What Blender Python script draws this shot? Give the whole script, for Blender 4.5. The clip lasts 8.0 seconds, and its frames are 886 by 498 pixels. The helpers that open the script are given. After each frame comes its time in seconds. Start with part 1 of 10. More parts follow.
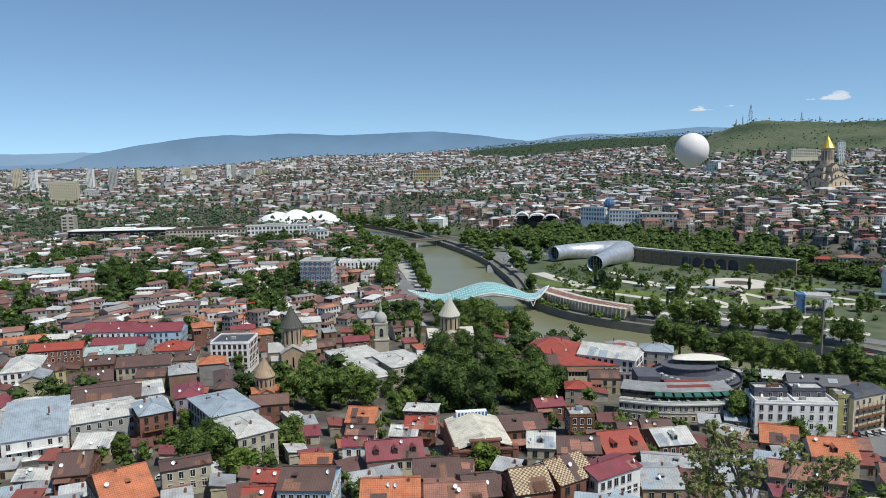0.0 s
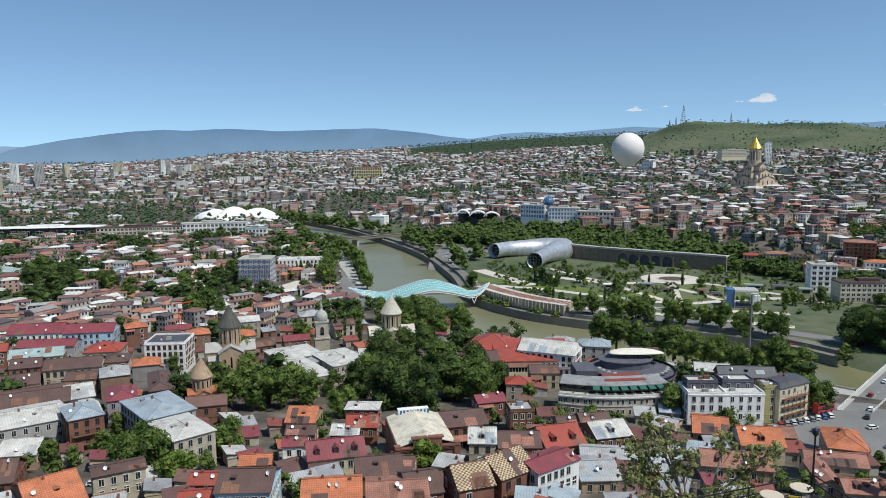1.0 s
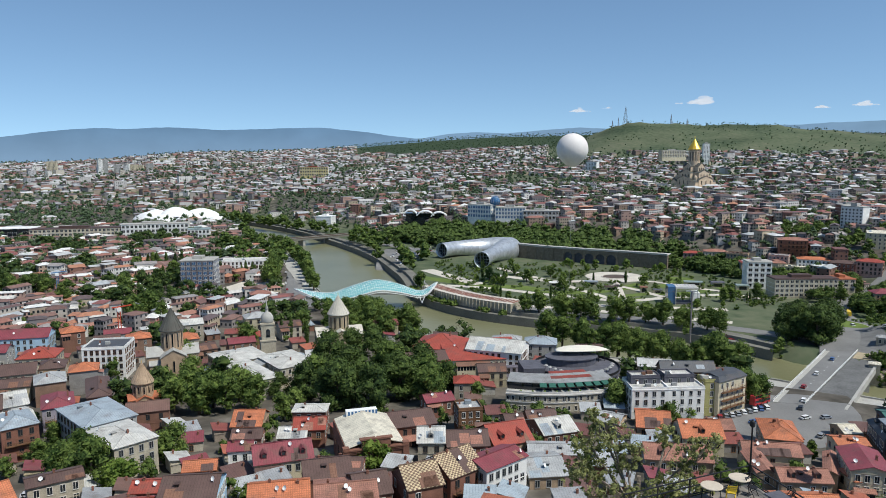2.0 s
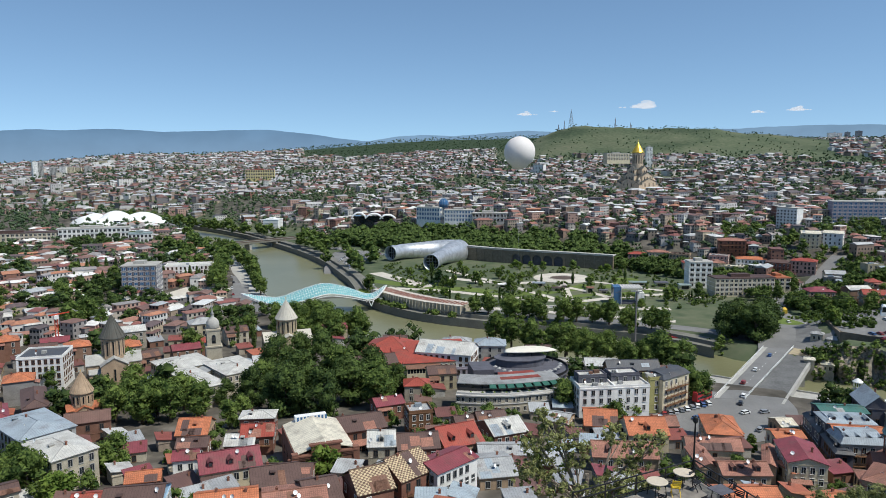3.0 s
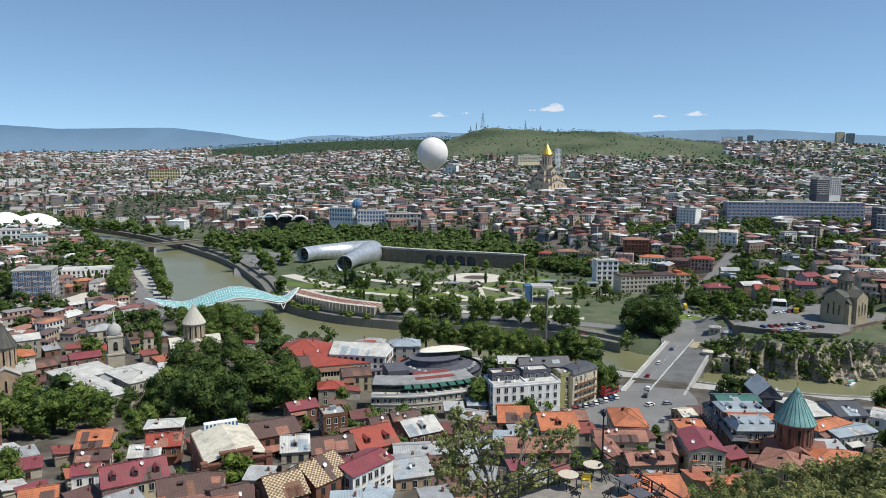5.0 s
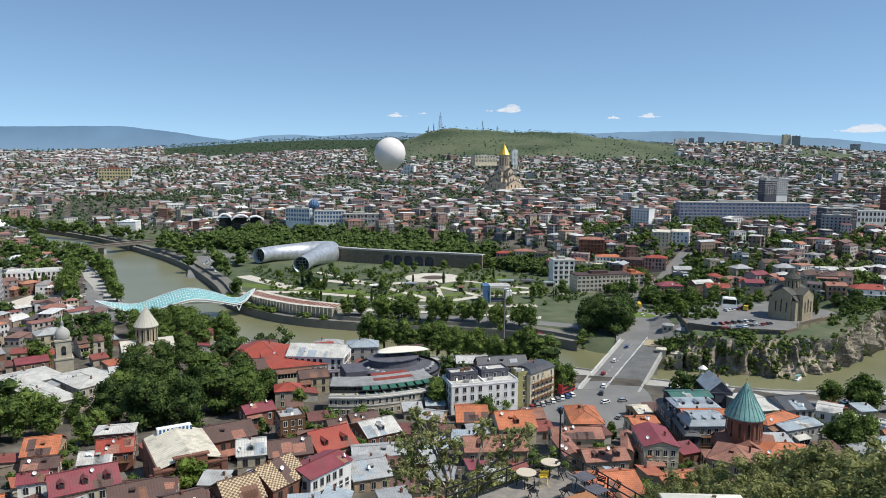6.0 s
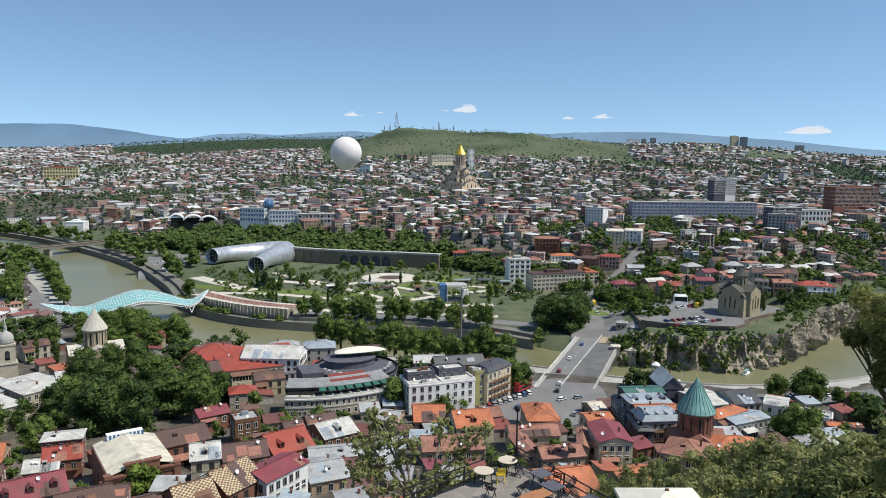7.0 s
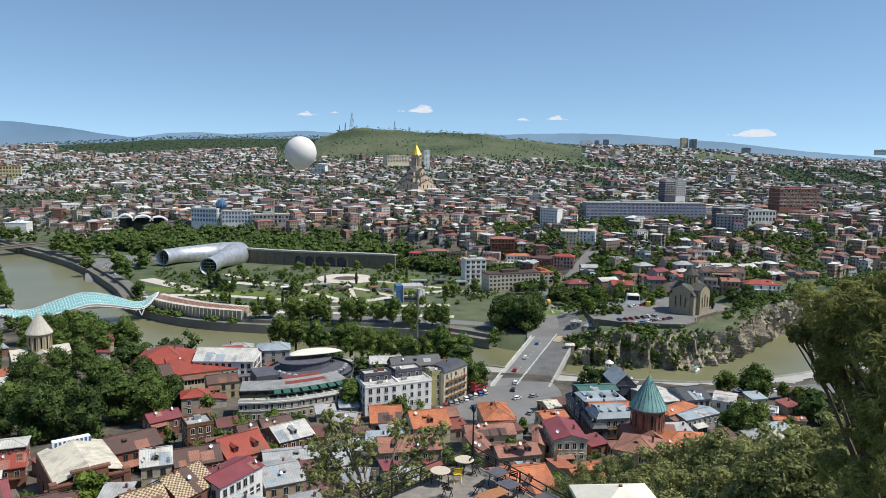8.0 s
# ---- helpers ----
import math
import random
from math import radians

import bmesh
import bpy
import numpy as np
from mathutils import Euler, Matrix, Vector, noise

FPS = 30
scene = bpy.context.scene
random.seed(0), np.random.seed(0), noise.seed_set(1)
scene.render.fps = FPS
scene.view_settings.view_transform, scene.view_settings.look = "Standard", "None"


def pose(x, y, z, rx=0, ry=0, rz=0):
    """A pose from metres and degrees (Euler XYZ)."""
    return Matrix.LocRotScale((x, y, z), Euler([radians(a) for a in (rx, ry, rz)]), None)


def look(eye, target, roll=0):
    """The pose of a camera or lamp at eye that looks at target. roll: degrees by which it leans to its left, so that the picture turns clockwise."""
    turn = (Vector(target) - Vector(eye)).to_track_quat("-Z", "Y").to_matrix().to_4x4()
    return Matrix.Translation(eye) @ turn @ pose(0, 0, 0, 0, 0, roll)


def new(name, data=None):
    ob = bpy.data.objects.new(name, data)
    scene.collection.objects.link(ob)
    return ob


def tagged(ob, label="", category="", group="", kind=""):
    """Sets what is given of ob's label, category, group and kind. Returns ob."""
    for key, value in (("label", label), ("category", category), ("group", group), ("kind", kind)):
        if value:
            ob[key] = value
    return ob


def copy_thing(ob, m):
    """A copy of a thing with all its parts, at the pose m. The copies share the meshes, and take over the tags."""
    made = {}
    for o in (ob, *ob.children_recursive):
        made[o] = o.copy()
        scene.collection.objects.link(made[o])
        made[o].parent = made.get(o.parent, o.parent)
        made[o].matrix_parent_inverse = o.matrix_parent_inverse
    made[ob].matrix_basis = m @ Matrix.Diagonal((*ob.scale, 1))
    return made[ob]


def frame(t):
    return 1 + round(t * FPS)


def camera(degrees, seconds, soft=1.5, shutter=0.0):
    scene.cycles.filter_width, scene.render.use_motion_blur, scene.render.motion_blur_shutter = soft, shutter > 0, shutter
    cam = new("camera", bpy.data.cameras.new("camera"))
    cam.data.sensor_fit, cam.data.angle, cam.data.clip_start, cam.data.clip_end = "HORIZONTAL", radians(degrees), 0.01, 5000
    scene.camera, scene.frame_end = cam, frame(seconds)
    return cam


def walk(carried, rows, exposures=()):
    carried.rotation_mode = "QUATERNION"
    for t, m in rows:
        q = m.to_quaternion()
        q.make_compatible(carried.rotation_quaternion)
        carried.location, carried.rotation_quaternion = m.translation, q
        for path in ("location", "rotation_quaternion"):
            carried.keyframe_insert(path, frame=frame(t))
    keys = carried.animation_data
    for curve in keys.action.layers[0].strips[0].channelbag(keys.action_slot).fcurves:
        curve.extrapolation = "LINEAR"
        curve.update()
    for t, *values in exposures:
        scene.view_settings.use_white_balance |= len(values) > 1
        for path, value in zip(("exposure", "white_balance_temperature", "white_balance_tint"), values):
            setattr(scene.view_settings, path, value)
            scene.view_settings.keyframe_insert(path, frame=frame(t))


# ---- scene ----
# ---- camera: a slow pan from one spot on the fortress slope ----
EYE = 112.0
cam = camera(63.07, 8.0, soft=0.6)
ROWS = [
    (0.0, 82.699, 0.744, -0.095),
    (0.5, 82.565, 0.536, -2.516),
    (1.0, 82.454, 0.287, -4.722),
    (1.5, 82.399, 0.167, -6.813),
    (3.0, 82.632, 0.020, -12.959),
    (3.5, 82.730, -0.067, -14.843),
    (4.0, 82.735, -0.180, -16.568),
    (4.5, 82.711, -0.286, -18.175),
    (6.0, 82.755, -0.616, -23.127),
    (6.5, 82.777, -0.716, -24.844),
    (7.0, 82.769, -0.791, -26.557),
    (7.5, 82.776, -0.920, -28.256),
    (8.0, 82.859, -1.070, -30.034),
]
walk(cam, [(t, pose(0, 0, EYE, rx, ry, rz)) for t, rx, ry, rz in ROWS],
     exposures=[(0.0, -0.04, 6100, 8), (3.5, 0.02, 6160, 8.5), (8.0, 0.12, 6300, 9.5)])

# ---- light: high midday sun from behind on the right, clear sky ----
SUN_EL, SUN_AZ = 57.0, 132.0
world = bpy.data.worlds.new("sky")
scene.world = world
world.use_nodes = True
wn = world.node_tree.nodes
sky = wn.new("ShaderNodeTexSky")
sky.sky_type, sky.sun_disc = "NISHITA", False
sky.sun_elevation, sky.sun_rotation = radians(SUN_EL), radians(SUN_AZ)
sky.air_density, sky.dust_density, sky.ozone_density, sky.altitude = 0.8, 0.1, 1.2, 480
wn["Background"].inputs["Strength"].default_value = 0.145
way, lift = wn.new("ShaderNodeTexCoord"), wn.new("ShaderNodeVectorMath")
lift.operation, lift.inputs[1].default_value = "ADD", (0, 0, 0.10)  # the brightest haze lies hidden below the hills
world.node_tree.links.new(way.outputs["Generated"], lift.inputs[0])
world.node_tree.links.new(lift.outputs[0], sky.inputs["Vector"])
tint = wn.new("ShaderNodeMixRGB")
tint.blend_type, tint.inputs[0].default_value, tint.inputs[2].default_value = "MULTIPLY", 1.0, (0.955, 1.0, 0.94, 1)
world.node_tree.links.new(sky.outputs[0], tint.inputs[1])
world.node_tree.links.new(tint.outputs[0], wn["Background"].inputs["Color"])
sun = new("sun", bpy.data.lights.new("sun", "SUN"))
sun.data.energy, sun.data.angle, sun.data.color = 4.55, radians(0.5), (1.0, 0.93, 0.81)
az, el = radians(SUN_AZ), radians(SUN_EL)
sun.matrix_basis = look((0, 0, 0), (-math.sin(az) * math.cos(el), -math.cos(az) * math.cos(el), -math.sin(el)))

# ---- the lie of the land ----
# river: centre line downstream with half widths; escarpment: foot of the far bank's rise
RIVER = [(-3200, 3900, 26), (-1300, 2300, 26), (-520, 1620, 26), (-300, 1360, 26), (-171, 1176, 28), (-86, 1030, 29), (-40, 900, 35), (-2, 760, 40),
         (18, 630, 39), (30, 530, 33), (62, 455, 35), (120, 402, 36), (182, 362, 37), (221, 317, 27),
         (252, 283, 28), (292, 252, 26), (345, 250, 34), (430, 262, 38), (560, 285, 40), (760, 300, 40)]
SCARP = [(-3150, 3960), (-1262, 2345), (-486, 1655), (-258, 1392), (-118, 1205), (0, 1010), (62, 880), (112, 800), (200, 705), (262, 668),
         (310, 600), (332, 540), (372, 470), (352, 395), (322, 345), (335, 296), (400, 300), (520, 330), (760, 350)]
# height by bearing (rows) and distance (columns) for the country past the river
BEAR = [-60, -20, -8, 5, 15, 25, 45, 60, 75]
DIST = [420, 800, 1400, 2200, 3000, 3800, 4900]
RISE = [[14, 14, 20, 28, 38, 48, 58], [14, 14, 20, 30, 42, 54, 66], [12, 14, 28, 50, 75, 105, 125],
        [12, 24, 44, 62, 90, 122, 150], [12, 36, 52, 80, 118, 152, 178], [14, 38, 58, 95, 142, 172, 185],
        [19, 40, 58, 95, 145, 182, 200], [20, 40, 56, 80, 106, 124, 130], [20, 40, 54, 74, 98, 115, 120]]
# the bare mast hill: how far it stands above that, by bearing
HILL_B = [16.5, 18.9, 20.2, 21.9, 23.6, 26.3, 28.9, 30.7, 33.4, 35.1, 37.8, 40.8, 43.8, 50]
HILL_Z = [0, 22, 50, 82, 92, 84, 77, 79, 73, 58, 47, 27, 18, 0]
# height of the old town's slope by distance from the fortress
NEAR_R = [0, 14, 30, 45, 60, 85, 110, 140, 170, 220, 290, 400, 700]
NEAR_Z = [109.5, 103, 94, 82, 71, 54, 43, 33, 26, 18, 12.5, 10, 12]


def curve_points(pts, step):
    """A smooth line through the points, resampled."""
    P = np.array(pts, float)
    E = np.vstack([2 * P[0] - P[1], P, 2 * P[-1] - P[-2]])
    out = []
    for i in range(1, len(E) - 2):
        n = max(2, int(np.linalg.norm(E[i + 1][:2] - E[i][:2]) / step))
        u = np.linspace(0, 1, n, endpoint=False)[:, None]
        out.append(0.5 * (2 * E[i] + (E[i + 1] - E[i - 1]) * u + (2 * E[i - 1] - 5 * E[i] + 4 * E[i + 1] - E[i + 2]) * u ** 2
                          + (3 * E[i] - E[i - 1] - 3 * E[i + 1] + E[i + 2]) * u ** 3))
    return np.vstack(out + [P[-1:]])


RIV, SCA = curve_points(RIVER, 22), curve_points(SCARP, 30)


def line_side(x, y, line):
    """Distance to a line, positive on its left, and the third value carried along it."""
    if x.size <= 64:
        A, D = line[:-1], line[1:, :2] - line[:-1, :2]
        X, Y = x.ravel()[:, None] - A[None, :, 0], y.ravel()[:, None] - A[None, :, 1]
        U = np.clip((X * D[:, 0] + Y * D[:, 1]) / (D ** 2).sum(1), 0, 1)
        PX, PY = X - U * D[:, 0], Y - U * D[:, 1]
        R2 = PX ** 2 + PY ** 2
        k = R2.argmin(1)
        i = np.arange(len(k))
        s = np.sign(D[k, 0] * PY[i, k] - D[k, 1] * PX[i, k])
        c = A[k, 2] + U[i, k] * (line[k + 1, 2] - A[k, 2]) if line.shape[1] > 2 else np.zeros(len(k))
        return (np.sqrt(R2[i, k]) * np.where(s == 0, 1, s)).reshape(x.shape), c.reshape(x.shape)
    best, side, carry = np.full(x.shape, 1e9), np.zeros(x.shape), np.zeros(x.shape)
    for a, b in zip(line[:-1], line[1:]):
        d = b[:2] - a[:2]
        u = np.clip(((x - a[0]) * d[0] + (y - a[1]) * d[1]) / (d @ d), 0, 1)
        px, py = x - a[0] - u * d[0], y - a[1] - u * d[1]
        r = np.hypot(px, py)
        s = np.sign(d[0] * py - d[1] * px)
        m = r < best
        best, side = np.where(m, r, best), np.where(m, s, side)
        if len(a) > 2:
            carry = np.where(m, a[2] + u * (b[2] - a[2]), carry)
    return best * np.where(side == 0, 1, side), carry


def smooth(a, b, v):
    u = np.clip((v - a) / (b - a), 0, 1)
    return u * u * (3 - 2 * u)


def country(x, y):
    r, b = np.hypot(x, y), np.degrees(np.arctan2(x, y))
    T = np.array(RISE, float)
    bi = np.clip(np.interp(b, BEAR, range(len(BEAR))), 0, len(BEAR) - 1.001)
    ri = np.clip(np.interp(r, DIST, range(len(DIST))), 0, len(DIST) - 1.001)
    i, j = bi.astype(int), ri.astype(int)
    fu, fv = smooth(0, 1, bi - i), ri - j
    z = (T[i, j] * (1 - fu) + T[i + 1, j] * fu) * (1 - fv) + (T[i, j + 1] * (1 - fu) + T[i + 1, j + 1] * fu) * fv
    # the mast hill and the wooded ridge left of it
    hill = np.exp(-((r - 2850) / 420) ** 2) * np.interp(b, HILL_B, HILL_Z)
    z = z + hill * (1 + 0.02 * np.sin(b * 1.9 + 1) + 0.025 * np.sin(b * 5.3 + r / 240))
    ridge = np.exp(-((r - 4100) / 420) ** 2) * smooth(-2, 9, b) * (1 - smooth(20, 30, b))
    z = z + ridge * 42
    return z


def land(x, y):
    """Height of the ground."""
    x, y = np.asarray(x, float), np.asarray(y, float)
    r = np.hypot(x, y)
    dr, hw = line_side(x, y, RIV)
    ds, _ = line_side(x, y, SCA)
    far = country(x, y)
    near = np.interp(r, NEAR_R, NEAR_Z)
    near = near + (far - near) * smooth(550, 1000, r)
    cliff = smooth(395, 330, y) * smooth(250, 300, x)
    wide = 105 * (1 - cliff) + 16 * cliff
    east = 7.2 + (far - 7.2) * smooth(0, 1, ds / wide)
    z = np.where(dr < 0, near, east)
    shelf = smooth(66, 44, np.hypot((x - 346) * 0.9, (y - 326) * 1.2)) * (dr > 0)
    z = z * (1 - shelf) + 17.2 * shelf
    plaza_ = smooth(62, 30, np.hypot(x - 180, y - 240)) * (dr < 0)
    z = z * (1 - plaza_) + 10.5 * plaza_
    bank = np.abs(dr) - hw
    z = np.where(bank < 15, np.where(dr < 0, np.minimum(z, 7.0 + 0 * z), np.where(cliff > 0.3, z, np.minimum(z, 7.0))), z)
    z = np.where(cliff > 0.3, z * smooth(0, 6, bank) - 4 * (1 - smooth(0, 6, bank)), z * smooth(3, 13, bank) - 4 * (1 - smooth(3, 13, bank)))
    return z


def ground_at(x, y):
    return float(land(np.array([x]), np.array([y]))[0])

# ---- materials ----
def node_material(name):
    m = bpy.data.materials.new(name)
    m.use_nodes = True
    nt = m.node_tree
    return m, nt.nodes, nt.links, nt.nodes["Principled BSDF"]


def ramp(nodes, stops, smooth_steps=True):
    r = nodes.new("ShaderNodeValToRGB")
    e = r.color_ramp.elements
    if not smooth_steps:
        r.color_ramp.interpolation = "CONSTANT"
    while len(e) < len(stops):
        e.new(0.5)
    for el_, (p, c) in zip(e, stops):
        el_.position, el_.color = p, (*c, 1)
    return r


def surface(name, colour, rough=0.85, spread=0.25, grain=6.0, stain=0.35, bump=0.15, metal=0.0, palette=None, island=False, spec=0.3):
    """A weathered surface: base colour (or a palette picked by object or island), fine grain, broad stains and relief."""
    m, n, l, b = node_material(name)
    co = n.new("ShaderNodeTexCoord")
    geo = n.new("ShaderNodeNewGeometry")
    info = n.new("ShaderNodeObjectInfo")
    pick = geo.outputs["Random Per Island"] if island else info.outputs["Random"]
    if palette:
        k = len(palette)
        rp = ramp(n, [(i / k, c) for i, c in enumerate(palette)], False)
        l.new(pick, rp.inputs[0])
        base = rp.outputs[0]
    else:
        rgb = n.new("ShaderNodeRGB")
        rgb.outputs[0].default_value = (*colour, 1)
        base = rgb.outputs[0]
    g1, g2 = n.new("ShaderNodeTexNoise"), n.new("ShaderNodeTexNoise")
    for g, sc, dt in ((g1, grain, 6), (g2, stain, 4)):
        g.inputs["Scale"].default_value, g.inputs["Detail"].default_value = sc, dt
        l.new(geo.outputs["Position"], g.inputs["Vector"])
    mx = n.new("ShaderNodeMath")
    mx.operation = "ADD"
    l.new(g1.outputs[0], mx.inputs[0]), l.new(g2.outputs[0], mx.inputs[1])
    mp = n.new("ShaderNodeMapRange")
    mp.inputs["From Min"].default_value, mp.inputs["From Max"].default_value = 0.65, 1.35
    mp.inputs["To Min"].default_value, mp.inputs["To Max"].default_value = 1 - spread, 1 + spread
    l.new(mx.outputs[0], mp.inputs["Value"])
    hs = n.new("ShaderNodeHueSaturation")
    l.new(mp.outputs[0], hs.inputs["Value"]), l.new(base, hs.inputs["Color"])
    l.new(hs.outputs[0], b.inputs["Base Color"])
    b.inputs["Roughness"].default_value, b.inputs["Metallic"].default_value = rough, metal
    b.inputs["Specular IOR Level"].default_value = spec
    if bump:
        bp = n.new("ShaderNodeBump")
        bp.inputs["Strength"].default_value, bp.inputs["Distance"].default_value = bump, 0.15
        l.new(g1.outputs[0], bp.inputs["Height"]), l.new(bp.outputs[0], b.inputs["Normal"])
    return m


def seamed(name, colour, pitch=0.6, rough=0.5, spread=0.22, tile=False, palette=None):
    """Roofing: standing-seam sheet, or rows of tiles, laid along the roof's own slope."""
    m = surface(name, colour, rough, spread, 3.0, 0.25, 0.1, palette=palette)
    n, l = m.node_tree.nodes, m.node_tree.links
    b = n["Principled BSDF"]
    co = n.new("ShaderNodeTexCoord")
    sep = n.new("ShaderNodeSeparateXYZ")
    l.new(co.outputs["UV"], sep.inputs[0])
    old = b.inputs["Base Color"].links[0].from_socket
    waves = []
    for k, axis in enumerate(("X", "Y") if tile else ("X",)):
        mul = n.new("ShaderNodeMath")
        mul.operation = "MULTIPLY"
        mul.inputs[1].default_value = 1 / (pitch * (1.0 if k == 0 else 1.3))
        fr = n.new("ShaderNodeMath")
        fr.operation = "FRACT"
        l.new(sep.outputs[axis], mul.inputs[0]), l.new(mul.outputs[0], fr.inputs[0])
        lt = n.new("ShaderNodeMath")
        lt.operation = "LESS_THAN"
        lt.inputs[1].default_value = 0.22 if tile else 0.13
        l.new(fr.outputs[0], lt.inputs[0])
        waves.append(lt.outputs[0])
    if tile:
        mm = n.new("ShaderNodeMath")
        mm.operation = "MAXIMUM"
        l.new(waves[0], mm.inputs[0]), l.new(waves[1], mm.inputs[1])
        w = mm.outputs[0]
    else:
        w = waves[0]
    hs = n.new("ShaderNodeHueSaturation")
    mr = n.new("ShaderNodeMapRange")
    mr.inputs["To Min"].default_value, mr.inputs["To Max"].default_value = 1.0, 0.72
    l.new(w, mr.inputs["Value"]), l.new(mr.outputs[0], hs.inputs["Value"])
    geo = n.new("ShaderNodeNewGeometry")
    wx, rust = n.new("ShaderNodeTexNoise"), n.new("ShaderNodeMixRGB")
    wx.inputs["Scale"].default_value, wx.inputs["Detail"].default_value, wx.inputs["Roughness"].default_value = 0.22, 9, 0.68
    l.new(geo.outputs["Position"], wx.inputs["Vector"])
    wr = n.new("ShaderNodeMapRange")
    wr.inputs["From Min"].default_value, wr.inputs["From Max"].default_value, wr.inputs["To Max"].default_value = 0.5, 0.78, 0.75
    l.new(wx.outputs[0], wr.inputs["Value"]), l.new(wr.outputs[0], rust.inputs[0])
    rust.inputs[2].default_value = (0.13, 0.095, 0.075, 1)
    l.new(old, rust.inputs[1]), l.new(rust.outputs[0], hs.inputs["Color"]), l.new(hs.outputs[0], b.inputs["Base Color"])
    return m


M = {}
M["roof_grey"] = seamed("roof_grey", (0.38, 0.385, 0.38), 0.7, 0.55, 0.3)
M["roof_white"] = seamed("roof_white", (0.54, 0.53, 0.49), 0.8, 0.6, 0.25)
M["roof_cream"] = seamed("roof_cream", (0.66, 0.61, 0.49), 1.2, 0.6, 0.2)
M["roof_blue"] = seamed("roof_blue", (0.32, 0.37, 0.41), 0.7, 0.55, 0.22)
M["roof_teal"] = seamed("roof_teal", (0.33, 0.42, 0.41), 0.7, 0.5)
M["roof_brown"] = seamed("roof_brown", (0.115, 0.072, 0.062), 0.7, 0.6, 0.25)
M["roof_maroon"] = seamed("roof_maroon", (0.23, 0.058, 0.07), 0.7, 0.55, 0.25)
M["roof_red"] = seamed("roof_red", (0.33, 0.072, 0.05), 0.7, 0.55, 0.25)
M["roof_orange"] = seamed("roof_orange", (0.50, 0.175, 0.085), 0.5, 0.75, 0.34, True)
M["roof_tile"] = seamed("roof_tile", (0.34, 0.165, 0.12), 0.45, 0.8, 0.35, True)
M["roof_rust"] = seamed("roof_rust", (0.20, 0.105, 0.07), 0.7, 0.75, 0.4)
M["roof_green"] = seamed("roof_green", (0.055, 0.15, 0.13), 0.9, 0.7, 0.3)
M["roof_dark"] = seamed("roof_dark", (0.075, 0.08, 0.09), 0.7, 0.5)
M["wall_brick"] = surface("wall_brick", (0.21, 0.10, 0.07), 0.9, 0.35, 9)
M["wall_cream"] = surface("wall_cream", (0.52, 0.46, 0.33), 0.9, 0.22, 5)
M["wall_white"] = surface("wall_white", (0.74, 0.73, 0.70), 0.85, 0.15, 5)
M["wall_grey"] = surface("wall_grey", (0.34, 0.34, 0.33), 0.9, 0.2, 5)
M["wall_lilac"] = surface("wall_lilac", (0.30, 0.28, 0.33), 0.9, 0.2, 5)
M["wall_yellow"] = surface("wall_yellow", (0.50, 0.43, 0.20), 0.9, 0.2, 5)
M["wall_olive"] = surface("wall_olive", (0.33, 0.31, 0.13), 0.9, 0.2, 5)
M["wall_blue"] = surface("wall_blue", (0.36, 0.50, 0.62), 0.85, 0.15, 5)
M["wall_tan"] = surface("wall_tan", (0.38, 0.28, 0.19), 0.9, 0.3, 5)
M["wall_stone"] = surface("wall_stone", (0.40, 0.36, 0.28), 0.9, 0.3, 3)
M["wall_dark"] = surface("wall_dark", (0.10, 0.10, 0.12), 0.8, 0.3, 5)
M["wall_pink"] = surface("wall_pink", (0.46, 0.31, 0.26), 0.9, 0.3, 4)
M["stone_warm"] = surface("stone_warm", (0.58, 0.46, 0.33), 0.85, 0.2, 1.5, 0.3, 0.1)
M["wall_mixed"] = surface("wall_mixed", (0.5, 0.5, 0.5), 0.9, 0.25, 4, palette=[
    (0.34, 0.30, 0.24), (0.19, 0.10, 0.07), (0.38, 0.37, 0.34), (0.29, 0.24, 0.19), (0.44, 0.40, 0.32), (0.24, 0.23, 0.22), (0.22, 0.14, 0.10), (0.40, 0.35, 0.24)])
M["roof_mixed"] = seamed("roof_mixed", (0.4, 0.4, 0.4), 0.7, 0.55, 0.25, palette=[
    (0.40, 0.41, 0.41), (0.14, 0.08, 0.07), (0.24, 0.075, 0.06), (0.50, 0.50, 0.48), (0.16, 0.07, 0.06), (0.30, 0.31, 0.32), (0.36, 0.12, 0.07), (0.22, 0.06, 0.07), (0.34, 0.40, 0.44), (0.17, 0.10, 0.08)])
M["far_wall"] = surface("far_wall", (0.5, 0.5, 0.5), 0.9, 0.15, 2, palette=[
    (0.43, 0.39, 0.34), (0.24, 0.18, 0.14), (0.55, 0.53, 0.50), (0.34, 0.28, 0.22), (0.45, 0.38, 0.28), (0.27, 0.25, 0.24), (0.22, 0.12, 0.09), (0.58, 0.57, 0.54), (0.40, 0.27, 0.22), (0.20, 0.19, 0.19)], island=True, bump=0)
M["far_roof"] = surface("far_roof", (0.440, 0.440, 0.440), 0.6, 0.2, 1, palette=[
    (0.405, 0.405, 0.405), (0.132, 0.088, 0.079), (0.458, 0.458, 0.449), (0.194, 0.079, 0.070), (0.282, 0.282, 0.290), (0.114, 0.097, 0.097), (0.528, 0.528, 0.519), (0.220, 0.114, 0.088),
    (0.352, 0.361, 0.370), (0.088, 0.079, 0.079), (0.422, 0.414, 0.396), (0.246, 0.229, 0.220), (0.158, 0.097, 0.079)], island=True, bump=0)
